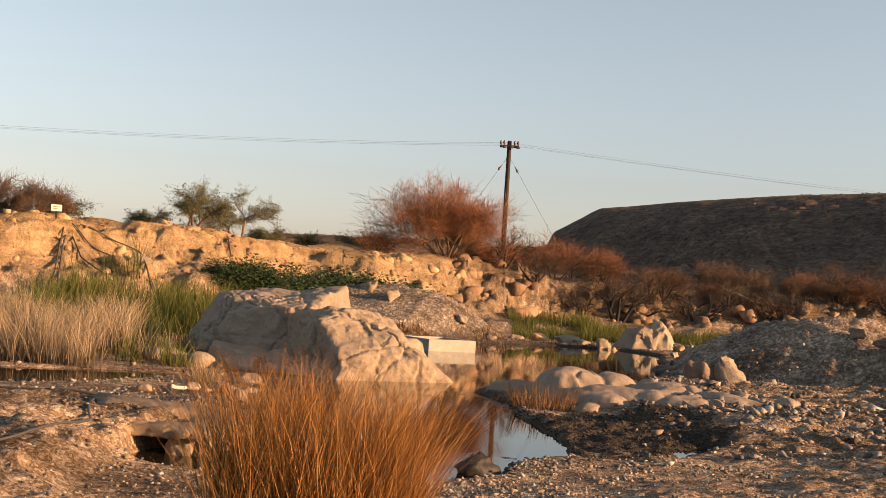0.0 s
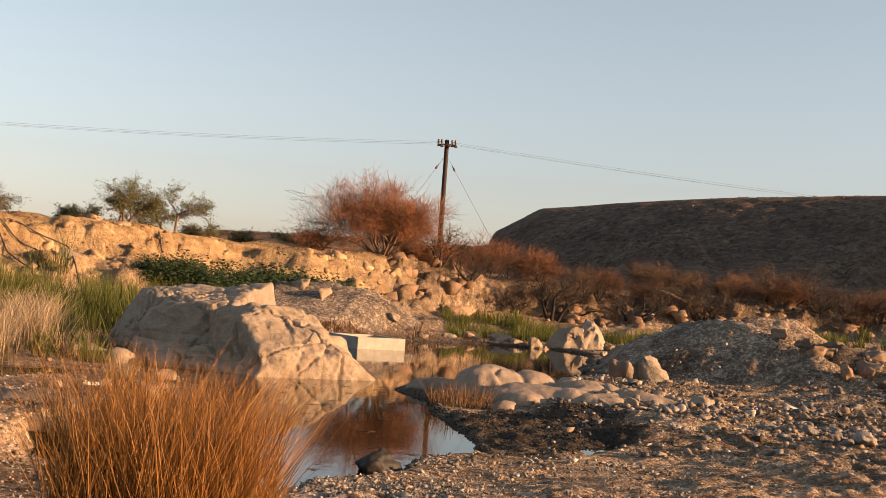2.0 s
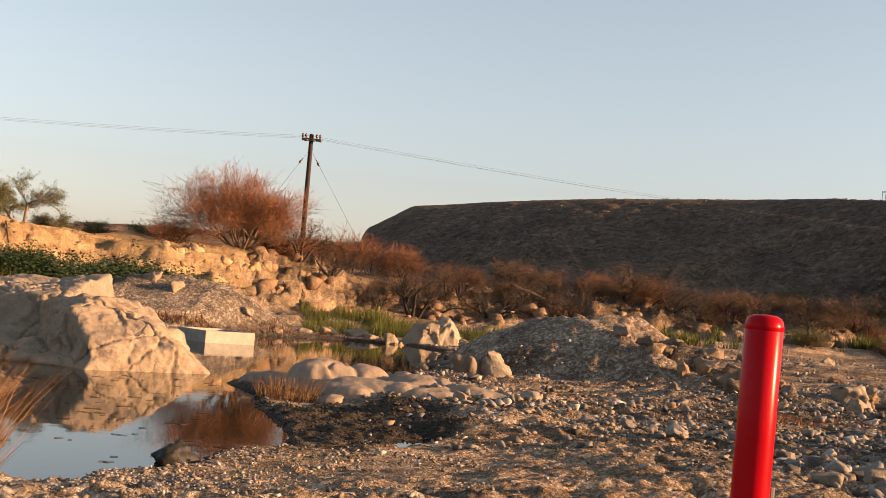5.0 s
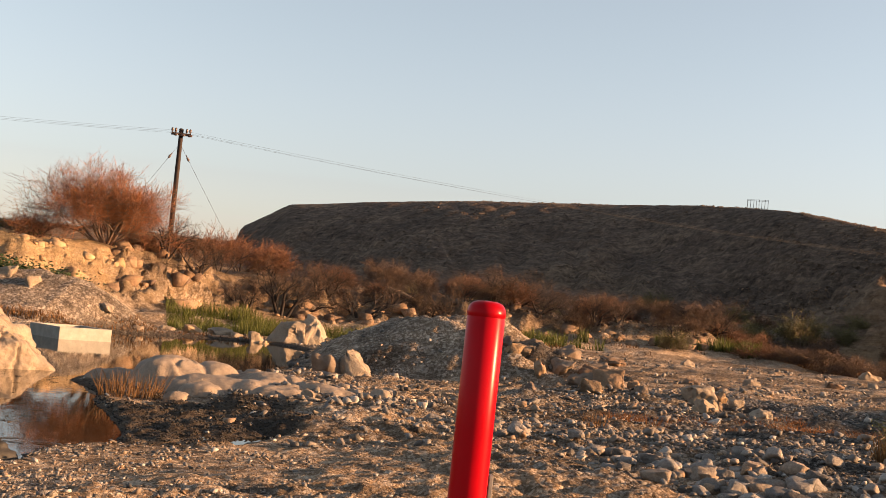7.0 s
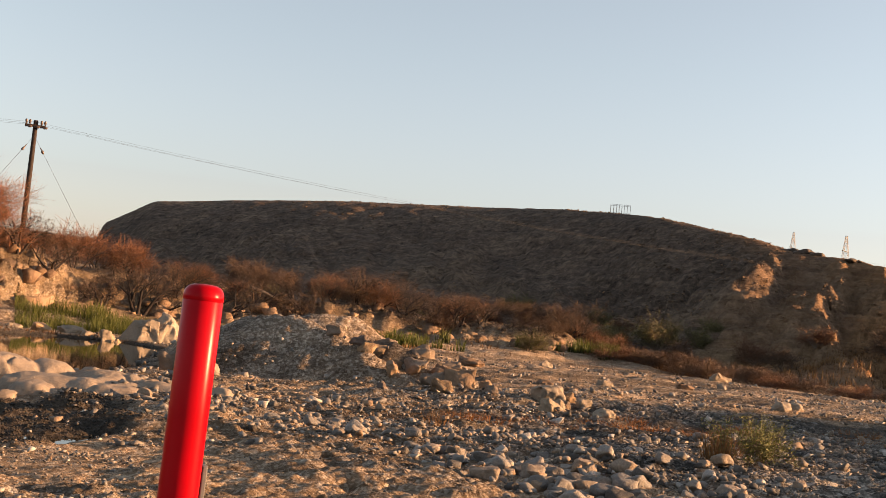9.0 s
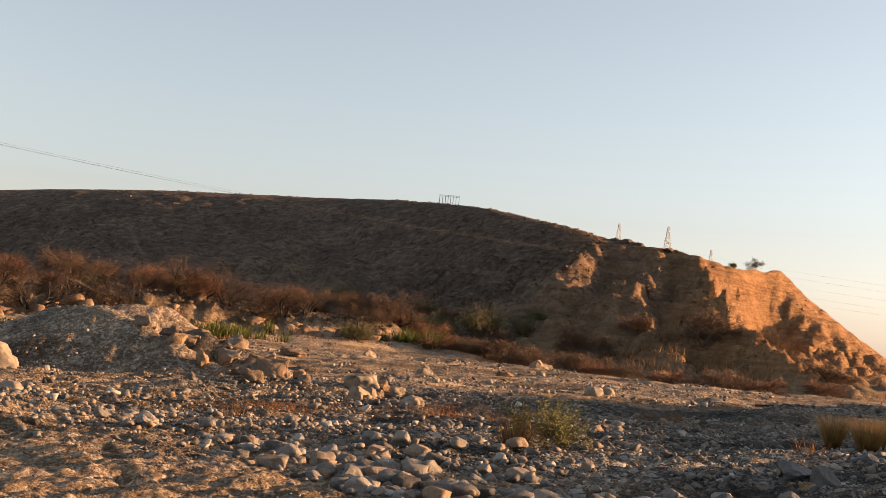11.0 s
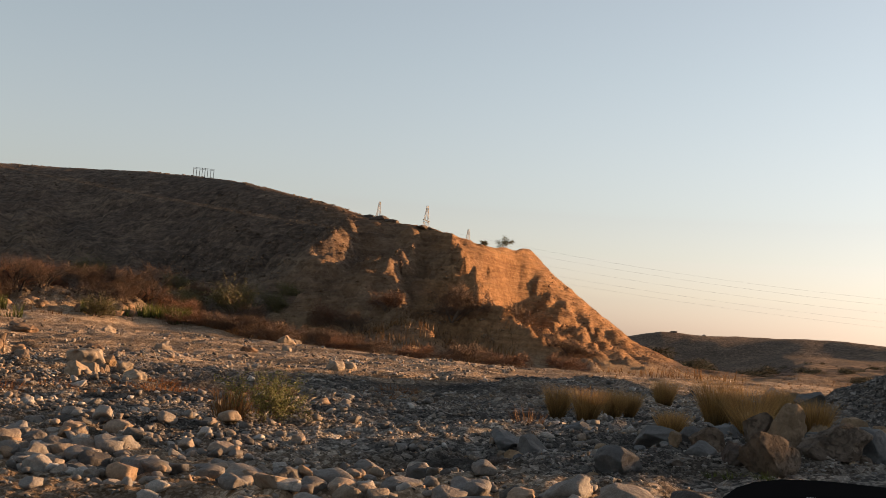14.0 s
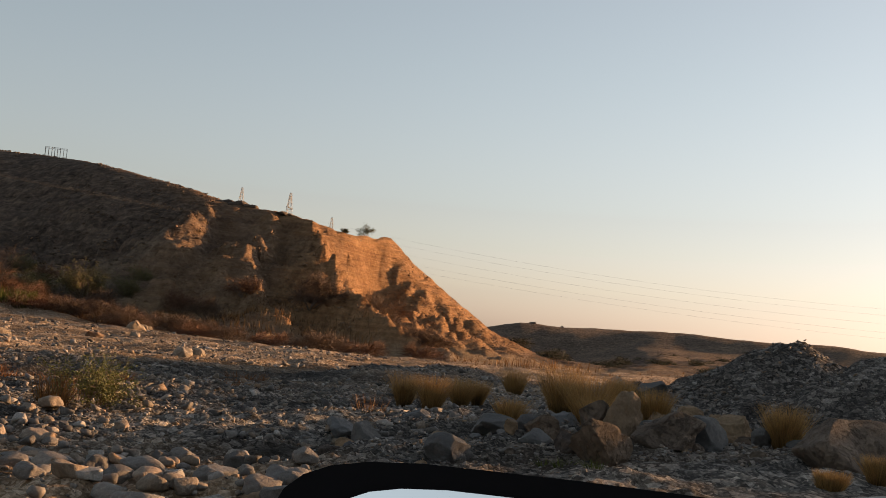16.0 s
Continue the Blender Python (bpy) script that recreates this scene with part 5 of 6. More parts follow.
def scatter(name, label, seed, count, rmin, rmax, amin, amax, size, mask, shapes=SHAPES1, material=COBBLE, sink=0.25):
    rng = np.random.default_rng(seed)
    r = np.exp(rng.uniform(np.log(rmin), np.log(rmax), count))
    a = np.radians(rng.uniform(amin, amax, count))
    x, y = 2 + r * np.sin(a), r * np.cos(a)
    z, gravel, wet, hill, earth = land(x, y)
    k = (rng.uniform(0, 1, count) < mask(x, y, z, gravel, wet, earth))
    x, y, z, r = x[k], y[k], z[k], r[k]
    s = size * rng.lognormal(0, 0.5, len(x)).clip(0.3, 2.4) * np.clip(r / 15, 0.8, 1.6)
    v, f = tiles(shapes, rng.integers(0, 8, len(x)), np.stack([x, y, z], -1), s, rng.uniform(0, 6.3, len(x)), sink, seed)
    tagged(new(name, mesh_of(name, v, f, material, True)), label, "gravel", kind="stuff")


scatter("gravel", "loose grey and tan gravel strewn over the wadi floor", 301, 118000, 7.0, 48, -24, 70, 0.02, lambda x, y, z, g, w, e: (z > 0.03) * (1 - 0.85 * w) * np.clip(0.16 + 0.84 * g, 0, 1) * (y > 6.2) * (0.25 + 0.75 * (fbm(x / 1.7, y / 1.7, octaves=2, seed=31) > -0.1)) * np.where((y > 28) & (z > 0.7), 0.3, 1.0), SHAPES3)
scatter("plain_stones", "pale and dark flood-borne stones over the far plain", 308, 19000, 16, 66, 4, 62, 0.044, lambda x, y, z, g, w, e: (1 - 0.8 * w) * (z > 0.03) * (z < 1.3) * np.clip(0.15 + 0.9 * smooth(-0.05, 0.35, fbm(x / 5, y / 1.7, octaves=3, seed=35)), 0, 1), SHAPES3)
scatter("stones", "scattered fist-sized stones on the wadi floor", 302, 2800, 8, 62, -24, 70, 0.036, lambda x, y, z, g, w, e: (z > 0.03) * (1 - w) * (z < 0.62 + 9 * (x > 18)) * np.clip(0.2 + 0.8 * g, 0, 1) * (y > 6.2) * (fbm(x / 2.6, y / 2.6, octaves=2, seed=32) > 0.0), SHAPES3)
scatter("bank_rubble", "ochre rubble fallen along the eroded bank", 303, 13000, 44, 82, -24, 40, 0.034, lambda x, y, z, g, w, e: e * (z > 0.2), SHAPES3, BANKROCK)
scatter("crust_stones", "small stones in the sandy crust beside the spring", 304, 11000, 7, 26, -37, -2, 0.019, lambda x, y, z, g, w, e: (z > 0.02) * 0.6, SHAPES3, COBBLE)

scatter("mud_gravel", "black wet gravel on the mud bank", 305, 15000, 14, 24, -8, 12, 0.012, lambda x, y, z, g, w, e: (z > 0.01) * (w > 0.55), SHAPES1, BLACKSTONE)
scatter("shore_stones", "pale pebbly rim along the near shore of the pond", 309, 5000, 9.5, 16.5, -16, 9, 0.026, lambda x, y, z, g, w, e: (z > 0.0) * (y < 15.6) * smooth(-2.0, -0.6, inside_depth(x, y, POND)) * (0.4 + 0.6 * (fbm(x / 0.6, y / 0.6, octaves=2, seed=36) > -0.1)), SHAPES3)
scatter("hill_rubble", "dark weathered rubble strewn over the hillside", 306, 12000, 66, 180, 6, 50, 0.05, lambda x, y, z, g, w, e: (z > 0.9) * (z < 7) * (fbm(x / 7, y / 7, octaves=3, seed=33) > 0.05), SHAPES3, CLIFF, 0.05)

scatter("hill_stones", "small dark rocks studding the hillside", 310, 16000, 72, 185, 5, 36, 0.08, lambda x, y, z, g, w, e: (z > 2.0) * (fbm(x / 11, y / 11, octaves=3, seed=37) > -0.15), SHAPES3, PITTED, 0.0)
scatter("cliff_rubble", "ochre blocks jutting from the eroded cliff", 307, 14000, 62, 132, 31, 54, 0.055, lambda x, y, z, g, w, e: (z > 1.2) * (fbm(x / 6, y / 6, octaves=3, seed=34) > -0.1), SHAPES3, CLIFF, -0.15)

# ---- ford, flood post ----
bm = bmesh.new()
box_bm(bm, (60, 8.6, 0.12), (5, 0.3, 0.93), 0.02)
tagged(new("road", mesh_bm("road", bm, CONCRETE)), "worn concrete road slab of the ford", "road", kind="structure")

post = thing("flood_marker_post", "glossy red plastic-sleeved flood marker post beside the ford", "post", (2.915, 3.795, 0.968))
post.scale, post.rotation_euler = (1.126, 1.126, 1.004), (0, 0.0145, 0)
v, f = lathe([(0.0, 0), (0.0555, 0), (0.0555, 0.3), (0.0555, 0.7), (0.0555, 1.065), (0.0545, 1.067)], 40)
part("sleeve", mesh_of("sleeve", v, f, RED, True), post)
v, f = lathe([(0.0545, 1.066), (0.0565, 1.068), (0.0565, 1.082), (0.053, 1.098), (0.045, 1.110), (0.03, 1.117), (0.0, 1.119)], 40)
part("cap", mesh_of("cap", v, f, RED, True), post, "domed red cap")
bm = bmesh.new()
box_bm(bm, (0.014, 0.05, 0.62), (0.064, 0.015, 0.25), 0.003)
part("bracket", mesh_bm("bracket", bm, STEEL), post, "rusty flat steel bracket")

# ---- concrete tank in the pond ----
tank = thing("concrete_tank", "open pale concrete tank standing in the shallow pond", "tank", (-0.27, 40.0, 0.0), turn=0.5)


def wall_piece(size, centre):
    bm = bmesh.new()
    box_bm(bm, size, centre, 0.012)
    return mesh_bm("wall", bm, CONCRETE)


for nm, size, centre in (("front_wall", (1.8, 0.13, 0.75), (0.9, 0.065, 0.02)), ("back_wall", (1.8, 0.13, 0.75), (0.9, 2.1, 0.02)), ("side_wall", (0.13, 1.90, 0.75), (0.065, 1.08, 0.018)), ("side_wall", (0.13, 1.90, 0.75), (1.735, 1.08, 0.018)), ("floor_slab", (1.54, 1.90, 0.1), (0.9, 1.08, -0.2))):
    part(nm, wall_piece(size, centre), tank)

# ---- power line ----
PX, PY = 3.64, 73.6
PZ = height(PX, PY) - 0.3
TOP = 11.35
pole = thing("utility_pole", "dark creosoted wooden power pole with a crossarm", "pole", (PX, PY, PZ))
v, f = lathe([(0.0, 0), (0.17, 0), (0.155, 3), (0.13, TOP - PZ - 0.05), (0.11, TOP - PZ), (0, TOP - PZ)], 14)
part("shaft", mesh_of("shaft", v, f, WOOD, True), pole)
bm = bmesh.new()
box_bm(bm, (1.15, 0.12, 0.14), (0, -0.16, TOP - PZ - 0.35), 0.01)
arm = part("crossarm", mesh_bm("crossarm", bm, WOOD), pole)
ins_v, ins_f = lathe([(0, -0.16), (0.03, -0.16), (0.03, 0), (0.075, 0.02), (0.05, 0.06), (0.09, 0.09), (0.06, 0.13), (0.085, 0.17), (0.03, 0.24), (0, 0.25)], 10)
ins = mesh_of("insulator", ins_v, ins_f, PORCELAIN, True)
for dx in (-0.52, -0.32, 0.32, 0.52):
    part("insulator", ins, pole, at=(dx, -0.16, TOP - PZ - 0.24))
for dx in (-0.42, 0.0, 0.42):
    ob = part("strain_insulator", ins, pole, at=(dx, -0.25, TOP - PZ - 0.42))
    ob.rotation_euler = (0, 1.5, 0)


def span(a, b, sag, n=36):
    k = np.linspace(0, 1, n)[:, None]
    p = np.array(a) * (1 - k) + np.array(b) * k
    p[:, 2] -= sag * 4 * k[:, 0] * (1 - k[:, 0])
    return p


for i, (dx, dz) in enumerate(((-0.5, -0.1), (0.0, 0.02), (0.5, -0.12))):
    left = (-78 + dx * 0.6, 60.6 + i * 0.5, 11.6 + dz)
    right = (78 + dx, 90.5 + i * 0.5, 10.6 + dz)
    for name, a, b, sag in (("wire_left", left, (PX + dx, PY, TOP - 0.12 + dz), 1.7), ("wire_right", (PX + dx, PY, TOP - 0.12 + dz), right, 0.9)):
        thing("power_line", "thin grey overhead power conductor", "cable", group="power conductors", data=cable("power_line", span(a, b, sag), 0.0045, WIRE))
for a, b in (((PX, PY, TOP - 0.9), (PX - 4.3, PY - 2, 3.6)), ((PX, PY, TOP - 0.9), (PX + 4.6, PY + 1.5, 3.4))):
    guy = thing("guy_wire", "thin steel guy wire bracing the pole", "cable", group="guy wires", data=cable("guy_wire", [a, b], 0.008, WIRE))
    m = Vector(a).lerp(Vector(b), 0.11)
    ob = thing("guy_insulator", "brown porcelain guy insulator on the wire", "insulator", m, "guy insulators", data=ins)
    ob.rotation_euler = (Vector(b) - Vector(a)).to_track_quat("Z", "Y").to_euler()

# ---- bank things ----
sg = thing("warning_sign", "small cream sign on a post at the bank's edge", "sign", ground_at(-15.7, 48.9, -0.1), turn=0.35)
top_z = 4.46 - sg.location.z
bm = bmesh.new()
box_bm(bm, (0.06, 0.06, top_z), (0, 0.03, top_z / 2), 0.004)
part("stake", mesh_bm("stake", bm, WOOD), sg)
bm = bmesh.new()
box_bm(bm, (0.42, 0.02, 0.26), (0, -0.012, top_z - 0.1), 0.004)
board = part("board", mesh_bm("board", bm, SIGNWHITE), sg)
for k, (w, dx) in enumerate(((0.26, 0.0), (0.18, -0.03))):
    bm = bmesh.new()
    box_bm(bm, (w, 0.004, 0.022), (dx, -0.026, top_z - 0.06 - 0.08 * k))
    part("text_bar", mesh_bm("text_bar", bm, SIGNINK), board)


def draped(points, lift, n=14):
    """A line laid on the ground through plan points."""
    p = np.array(points, float)
    k = np.linspace(0, len(p) - 1, n * (len(p) - 1))
    x, y = np.interp(k, np.arange(len(p)), p[:, 0]), np.interp(k, np.arange(len(p)), p[:, 1])
    x = x + 0.05 * vnoise(k * 1.3, k * 0 + 2, None, 5)
    z = land(x, y)[0]
    for _ in range(5):
        z = np.maximum(z, np.convolve(np.pad(z, 2, "edge"), np.full(5, 0.2), "valid"))
    z = np.convolve(np.pad(z, 3, "edge"), np.full(7, 1 / 7), "valid")
    return np.stack([x, y, z + lift], -1)


for k, pts in enumerate(([(-15.0, 48.8), (-14.2, 47.6), (-12.4, 46.4), (-11.4, 44.5)], [(-14.9, 49.4), (-12.6, 50.3), (-11.6, 48.4), (-10.6, 46.6)], [(-15.2, 48.6), (-14.8, 47.0), (-14.3, 45.0), (-14.0, 42.5)], [(-15.3, 48.6), (-14.95, 47.0), (-14.5, 45.0), (-14.3, 42.5)],
                         [(-15.1, 49.0), (-13.6, 49.2), (-12.6, 47.2), (-11.9, 45.4)], [(-9.8, 54.6), (-9.2, 53.0), (-9.0, 51.4)])):
    thing("water_hose", "black irrigation hose hanging down the eroded bank", "hose", group="hoses on the bank", data=cable("water_hose", draped(pts, 0.05), 0.032, RUBBER))
for k, pts in enumerate(([(-9, 15.5), (-6.0, 15.6), (-4.3, 15.6), (-3.6, 16.6), (-3.75, 18.2), (-4.3, 20.0), (-4.6, 21.6)], [(-4.6, 9.6), (-4.0, 11.6), (-3.75, 13.4), (-4.2, 14.8), (-4.6, 17.0), (-4.9, 19.6)], [(-9, 15.9), (-6.0, 15.9), (-4.2, 15.8), (-3.65, 16.4)])):
    thing("garden_hose", "grey-black water hose lying across the crust", "hose", group="hoses on the ground", data=cable("garden_hose", draped(pts, 0.014), 0.015, RUBBER))
boulder("pale flat slab leaning on the bank", ground_at(-12.4, 49.6, 0.25), (0.55, 0.15, 0.3), 400, SLAB, 3, 5, 0.08, 0.02, 0.5, turn=0.3, name="slab", tilt=-0.4)
for k, (x, y, s) in enumerate([(-4.3, 21.4, 0.13), (-3.6, 20.6, 0.12), (-3.3, 19.4, 0.16), (-3.0, 19.0, 0.14), (-3.9, 20.9, 0.09), (-3.1, 20.2, 0.12), (-4.9, 20.6, 0.1), (-3.45, 22.6, 0.16), (-2.9, 22.9, 0.12)]):
    boulder("pale stone lying near the spring", ground_at(x, y, s * 0.3), (s * 1.4, s, s * 0.8), 410 + k, SLAB, 3, 6, group="stones near the spring", name="stone")
# undercut crust over the spring
quarried("crumbling sandy crust ledge roofing the spring", (-3.1, 14.5, 0.24), [((0.05, -0.08, 1), (-3.1, 14.3, 0.34)), ((-0.1, -1, 0.25), (-3.1, 13.72, 0.24)), ((-1, -0.3, 0.2), (-4.0, 14.3, 0.24)), ((1, -0.35, 0.2), (-2.35, 14.3, 0.24)), ((0, 1, 0.2), (-3.1, 15.5, 0.24)), ((0, 0, -1), (-3.1, 14.3, 0.17))],
         430, CRUST, 6, 50, 0.035, 3, wave=0.05, radius=0.25)
quarried("crumbling sandy crust bank beside the spring", (-3.7, 14.2, 0.05), [((0.1, 0.05, 1), (-3.7, 14.2, 0.30)), ((0.2, -1, 0.3), (-3.6, 13.6, 0.1)), ((1, -0.25, 0.1), (-3.34, 14.0, 0.1)), ((-1, 0, 0.4), (-4.3, 14.2, 0.1)), ((0, 1, 0), (-3.7, 15.2, 0)), ((0, 0, -1), (-3.7, 14.2, -0.3))],
         431, CRUST, 6, 50, 0.035, 3, wave=0.06, radius=0.25)
quarried("damp crumbling crust bank beside the spring", (-2.6, 14.3, 0.05), [((-0.1, 0, 1), (-2.6, 14.3, 0.27)), ((-0.15, -1, 0.3), (-2.6, 13.75, 0.1)), ((-1, -0.1, 0.1), (-2.98, 14.1, 0.1)), ((1, -0.2, 0.4), (-2.15, 14.3, 0.1)), ((0, 1, 0), (-2.6, 15.2, 0)), ((0, 0, -1), (-2.6, 14.3, -0.3))],
         432, CRUST, 6, 50, 0.035, 3, wave=0.06, radius=0.25)

for k, (x, y, sx, sz) in enumerate([(16.4, 29.2, 0.62, 0.42), (15.5, 26.8, 0.44, 0.4), (15.9, 27.1, 0.3, 0.25), (37.8, 53.5, 0.75, 0.5), (17.3, 28.7, 0.36, 0.26), (45.0, 64.3, 0.9, 0.6), (27.2, 33.8, 0.5, 0.3), (28.1, 34.1, 0.4, 0.26), (23.2, 51.6, 0.9, 0.4), (14.2, 24.4, 0.4, 0.3), (15.0, 23.4, 0.34, 0.26), (30.5, 45.0, 0.5, 0.3), (34.0, 47.5, 0.45, 0.3), (25.0, 42.0, 0.5, 0.3), (20.5, 38.0, 0.45, 0.26), (29.0, 56.0, 0.7, 0.4), (41.0, 58.0, 0.6, 0.4), (19.0, 33.0, 0.4, 0.22)]):
    broken("pale stone stranded by floods on the open plain", (x, y, height(x, y) + sz * 0.2), (sx * 0.75, sx * 0.6, sz * 0.75), 860 + k, (ROCK, ROCK, BANKROCK)[k % 3], k * 1.1, "stones on the plain", "stone")

# ---- reeds and grass ----
clump = thing("reed_clump", "tall golden dry reeds growing at the ford's edge", "reeds", ground_at(-0.56, 6.05, -0.05))
for k, (dx, dy) in enumerate([(-0.24, 0.05), (0.0, -0.1), (0.22, 0.02), (-0.12, 0.2), (0.12, 0.18), (0.3, 0.2), (-0.3, -0.1)]):
    rng = np.random.default_rng(501 + 20 * k)
    count = 640
    rad, a = 0.2 * np.sqrt(rng.uniform(0, 1, count)), rng.uniform(0, 2 * np.pi, count)
    xy = np.stack([rad * np.cos(a), rad * np.sin(a)], -1)
    tall = (1.2 - 0.05 * (k % 3)) * rng.uniform(0.45, 1.05, count)
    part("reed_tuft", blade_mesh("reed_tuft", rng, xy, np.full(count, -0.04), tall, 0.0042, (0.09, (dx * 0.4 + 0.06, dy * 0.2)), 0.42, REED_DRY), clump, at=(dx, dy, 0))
tussock("dry_grass_tuft", "short tan dry grass tuft by the slab rocks", ground_at(1.95, 21.7, -0.05), 502, 260, 1.0, 0.62, GRASS_OCHRE, 0.2, 0.3, 0.012)
tussock("dry_grass_tuft", "small pale grass tuft beside the spring", ground_at(-4.25, 22.6, -0.03), 503, 150, 0.4, 0.6, GRASS_PALE, 0.25, 0.3, 0.012)
tussock("dry_grass_tuft", "small ochre grass tuft on the crust", ground_at(-3.35, 19.0, -0.03), 504, 120, 0.4, 0.3, GRASS_OCHRE, 0.35, 0.5, 0.01)
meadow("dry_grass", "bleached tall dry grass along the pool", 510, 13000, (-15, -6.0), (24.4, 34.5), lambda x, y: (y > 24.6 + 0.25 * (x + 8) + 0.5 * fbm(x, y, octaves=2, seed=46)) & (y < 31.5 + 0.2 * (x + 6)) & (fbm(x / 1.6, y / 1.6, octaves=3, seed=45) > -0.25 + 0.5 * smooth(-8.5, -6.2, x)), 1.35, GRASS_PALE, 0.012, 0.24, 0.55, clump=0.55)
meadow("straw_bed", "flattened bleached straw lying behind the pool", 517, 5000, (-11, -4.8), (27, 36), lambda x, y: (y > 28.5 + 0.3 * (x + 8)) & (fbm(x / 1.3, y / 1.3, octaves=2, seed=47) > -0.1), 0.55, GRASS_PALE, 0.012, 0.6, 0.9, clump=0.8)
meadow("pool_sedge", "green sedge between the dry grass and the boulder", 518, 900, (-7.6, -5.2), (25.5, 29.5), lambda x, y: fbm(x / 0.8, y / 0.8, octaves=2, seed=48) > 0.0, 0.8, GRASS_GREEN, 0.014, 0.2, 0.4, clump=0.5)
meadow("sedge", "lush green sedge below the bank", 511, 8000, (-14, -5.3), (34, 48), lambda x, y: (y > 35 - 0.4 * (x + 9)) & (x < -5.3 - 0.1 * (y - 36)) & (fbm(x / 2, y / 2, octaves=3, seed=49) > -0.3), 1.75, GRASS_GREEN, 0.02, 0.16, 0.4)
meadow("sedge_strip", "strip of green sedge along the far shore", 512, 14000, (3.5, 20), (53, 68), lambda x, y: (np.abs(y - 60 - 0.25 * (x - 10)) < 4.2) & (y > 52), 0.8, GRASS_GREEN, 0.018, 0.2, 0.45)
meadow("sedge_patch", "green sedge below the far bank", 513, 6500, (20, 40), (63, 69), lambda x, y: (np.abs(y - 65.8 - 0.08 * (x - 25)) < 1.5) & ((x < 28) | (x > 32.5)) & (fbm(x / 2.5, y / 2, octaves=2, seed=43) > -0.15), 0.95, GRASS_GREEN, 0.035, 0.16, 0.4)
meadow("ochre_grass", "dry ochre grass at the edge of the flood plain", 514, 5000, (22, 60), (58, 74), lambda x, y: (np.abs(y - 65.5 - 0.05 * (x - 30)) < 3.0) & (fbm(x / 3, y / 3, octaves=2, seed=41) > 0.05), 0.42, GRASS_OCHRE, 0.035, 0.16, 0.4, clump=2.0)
meadow("shore_grass", "low rusty dry grass round the gravel heap", 515, 3500, (-4.5, 7.5), (46.5, 54), lambda x, y: (land(x, y)[0] > 0.05) & (land(x, y)[0] < 0.55) & (y < 51), 0.35, GRASS_OCHRE, 0.03, 0.25, 0.5)
meadow("foot_grass", "orange dry grass along the hill's foot", 516, 3000, (38, 78), (48, 76), lambda x, y: np.abs(np.hypot(x - 2, y) - 79) < 4, 0.8, GRASS_OCHRE, 0.04, 0.18, 0.4, clump=2.5)
meadow("plain_scrub", "low olive and ochre scrub on the far gravel plain", 519, 5000, (45, 115), (25, 75), lambda x, y: (np.hypot(x - 2, y) > 62) & (np.degrees(np.arctan2(x - 2, y)) > 46) & (np.degrees(np.arctan2(x - 2, y)) < 66) & (fbm(x / 6, y / 4, octaves=3, seed=50) > 0.1), 0.22, GRASS_OCHRE, 0.05, 0.3, 0.4, clump=2.0)
TUFTS = [(32.0, 23.6, 0.62, 0.6), (21.87, 13.93, 0.58, 0.67), (18.15, 10.49, 0.49, 0.58), (23.21, 13.58, 0.48, 0.36), (19.51, 10.38, 0.43, 0.45), (16.11, 10.23, 0.24, 0.3), (17.9, 7.39, 0.32, 0.44), (24.32, 18.66, 0.46, 0.53), (25.01, 18.76, 0.33, 0.43), (14.12, 4.95, 0.31, 0.14), (15.09, 4.98, 0.21, 0.21),
         (22.07, 18.17, 0.41, 0.52), (20.36, 15.72, 0.46, 0.49), (17.0, 9.5, 0.4, 0.36)]
for k, (x, y, w, h) in enumerate(TUFTS):
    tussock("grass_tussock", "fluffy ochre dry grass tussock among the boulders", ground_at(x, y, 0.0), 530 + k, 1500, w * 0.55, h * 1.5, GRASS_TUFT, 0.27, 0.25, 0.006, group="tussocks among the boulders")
for k, (x, y) in enumerate([(13.5, 7.5), (13.35, 7.2), (13.0, 6.6), (15.4, 6.5)]):
    tussock("green_sprig", "tiny yellow-green weed sprouting from the gravel", ground_at(x, y, 0.0), 560 + k, 60, 0.14, 0.12, GRASS_GREEN, 0.5, 0.5, 0.008, group="weeds in the gravel", category="weed")

# ---- trees and shrubs ----
plant("red_tamarisk", "large leafless red-brown twiggy shrub on the bank", "shrub", ground_at(0.2, 66.0, -0.1), 605, 13, 2.2, 0.09, 3, 3, 0.6, 0.1, BARK, TWIG, 0.75, 8500, up=0.2, crown_label="dense fine red twigs", scale=1.0).scale = (1.0, 1.0, 0.82)
red = [plant("red_shrub", "leafless red twiggy shrub along the bank", "shrub", ground_at(6.5, 70.2, -0.1), 602, 6, 1.2, 0.05, 3, 2, 0.6, 0.25, CHAR, TWIG_BANK, 0.6, 1000, up=0.0, group="red shrubs on the bank", thick=0.011),
       plant("red_shrub", "leafless red twiggy shrub along the bank", "shrub", ground_at(9.6, 71.6, -0.1), 603, 6, 1.0, 0.05, 3, 2, 0.7, 0.25, CHAR, TWIG_BANK, 0.6, 1000, up=0.0, group="red shrubs on the bank", thick=0.011)]
for k, (x, y, s) in enumerate([(4.6, 68.8, 0.9), (13.6, 73.4, 0.9), (-3.2, 64.5, 0.7), (2.2, 68.2, 0.9), (8.0, 74.4, 0.9), (16.8, 75.6, 0.6), (22.6, 75.6, 0.7), (33.6, 74.6, 0.6)]):
    copy_thing(red[k % 2], pose(x, y, height(x, y) - 0.1, 0, 0, k * 67)).scale = (s * 1.15, s * 1.15, s * 0.85)
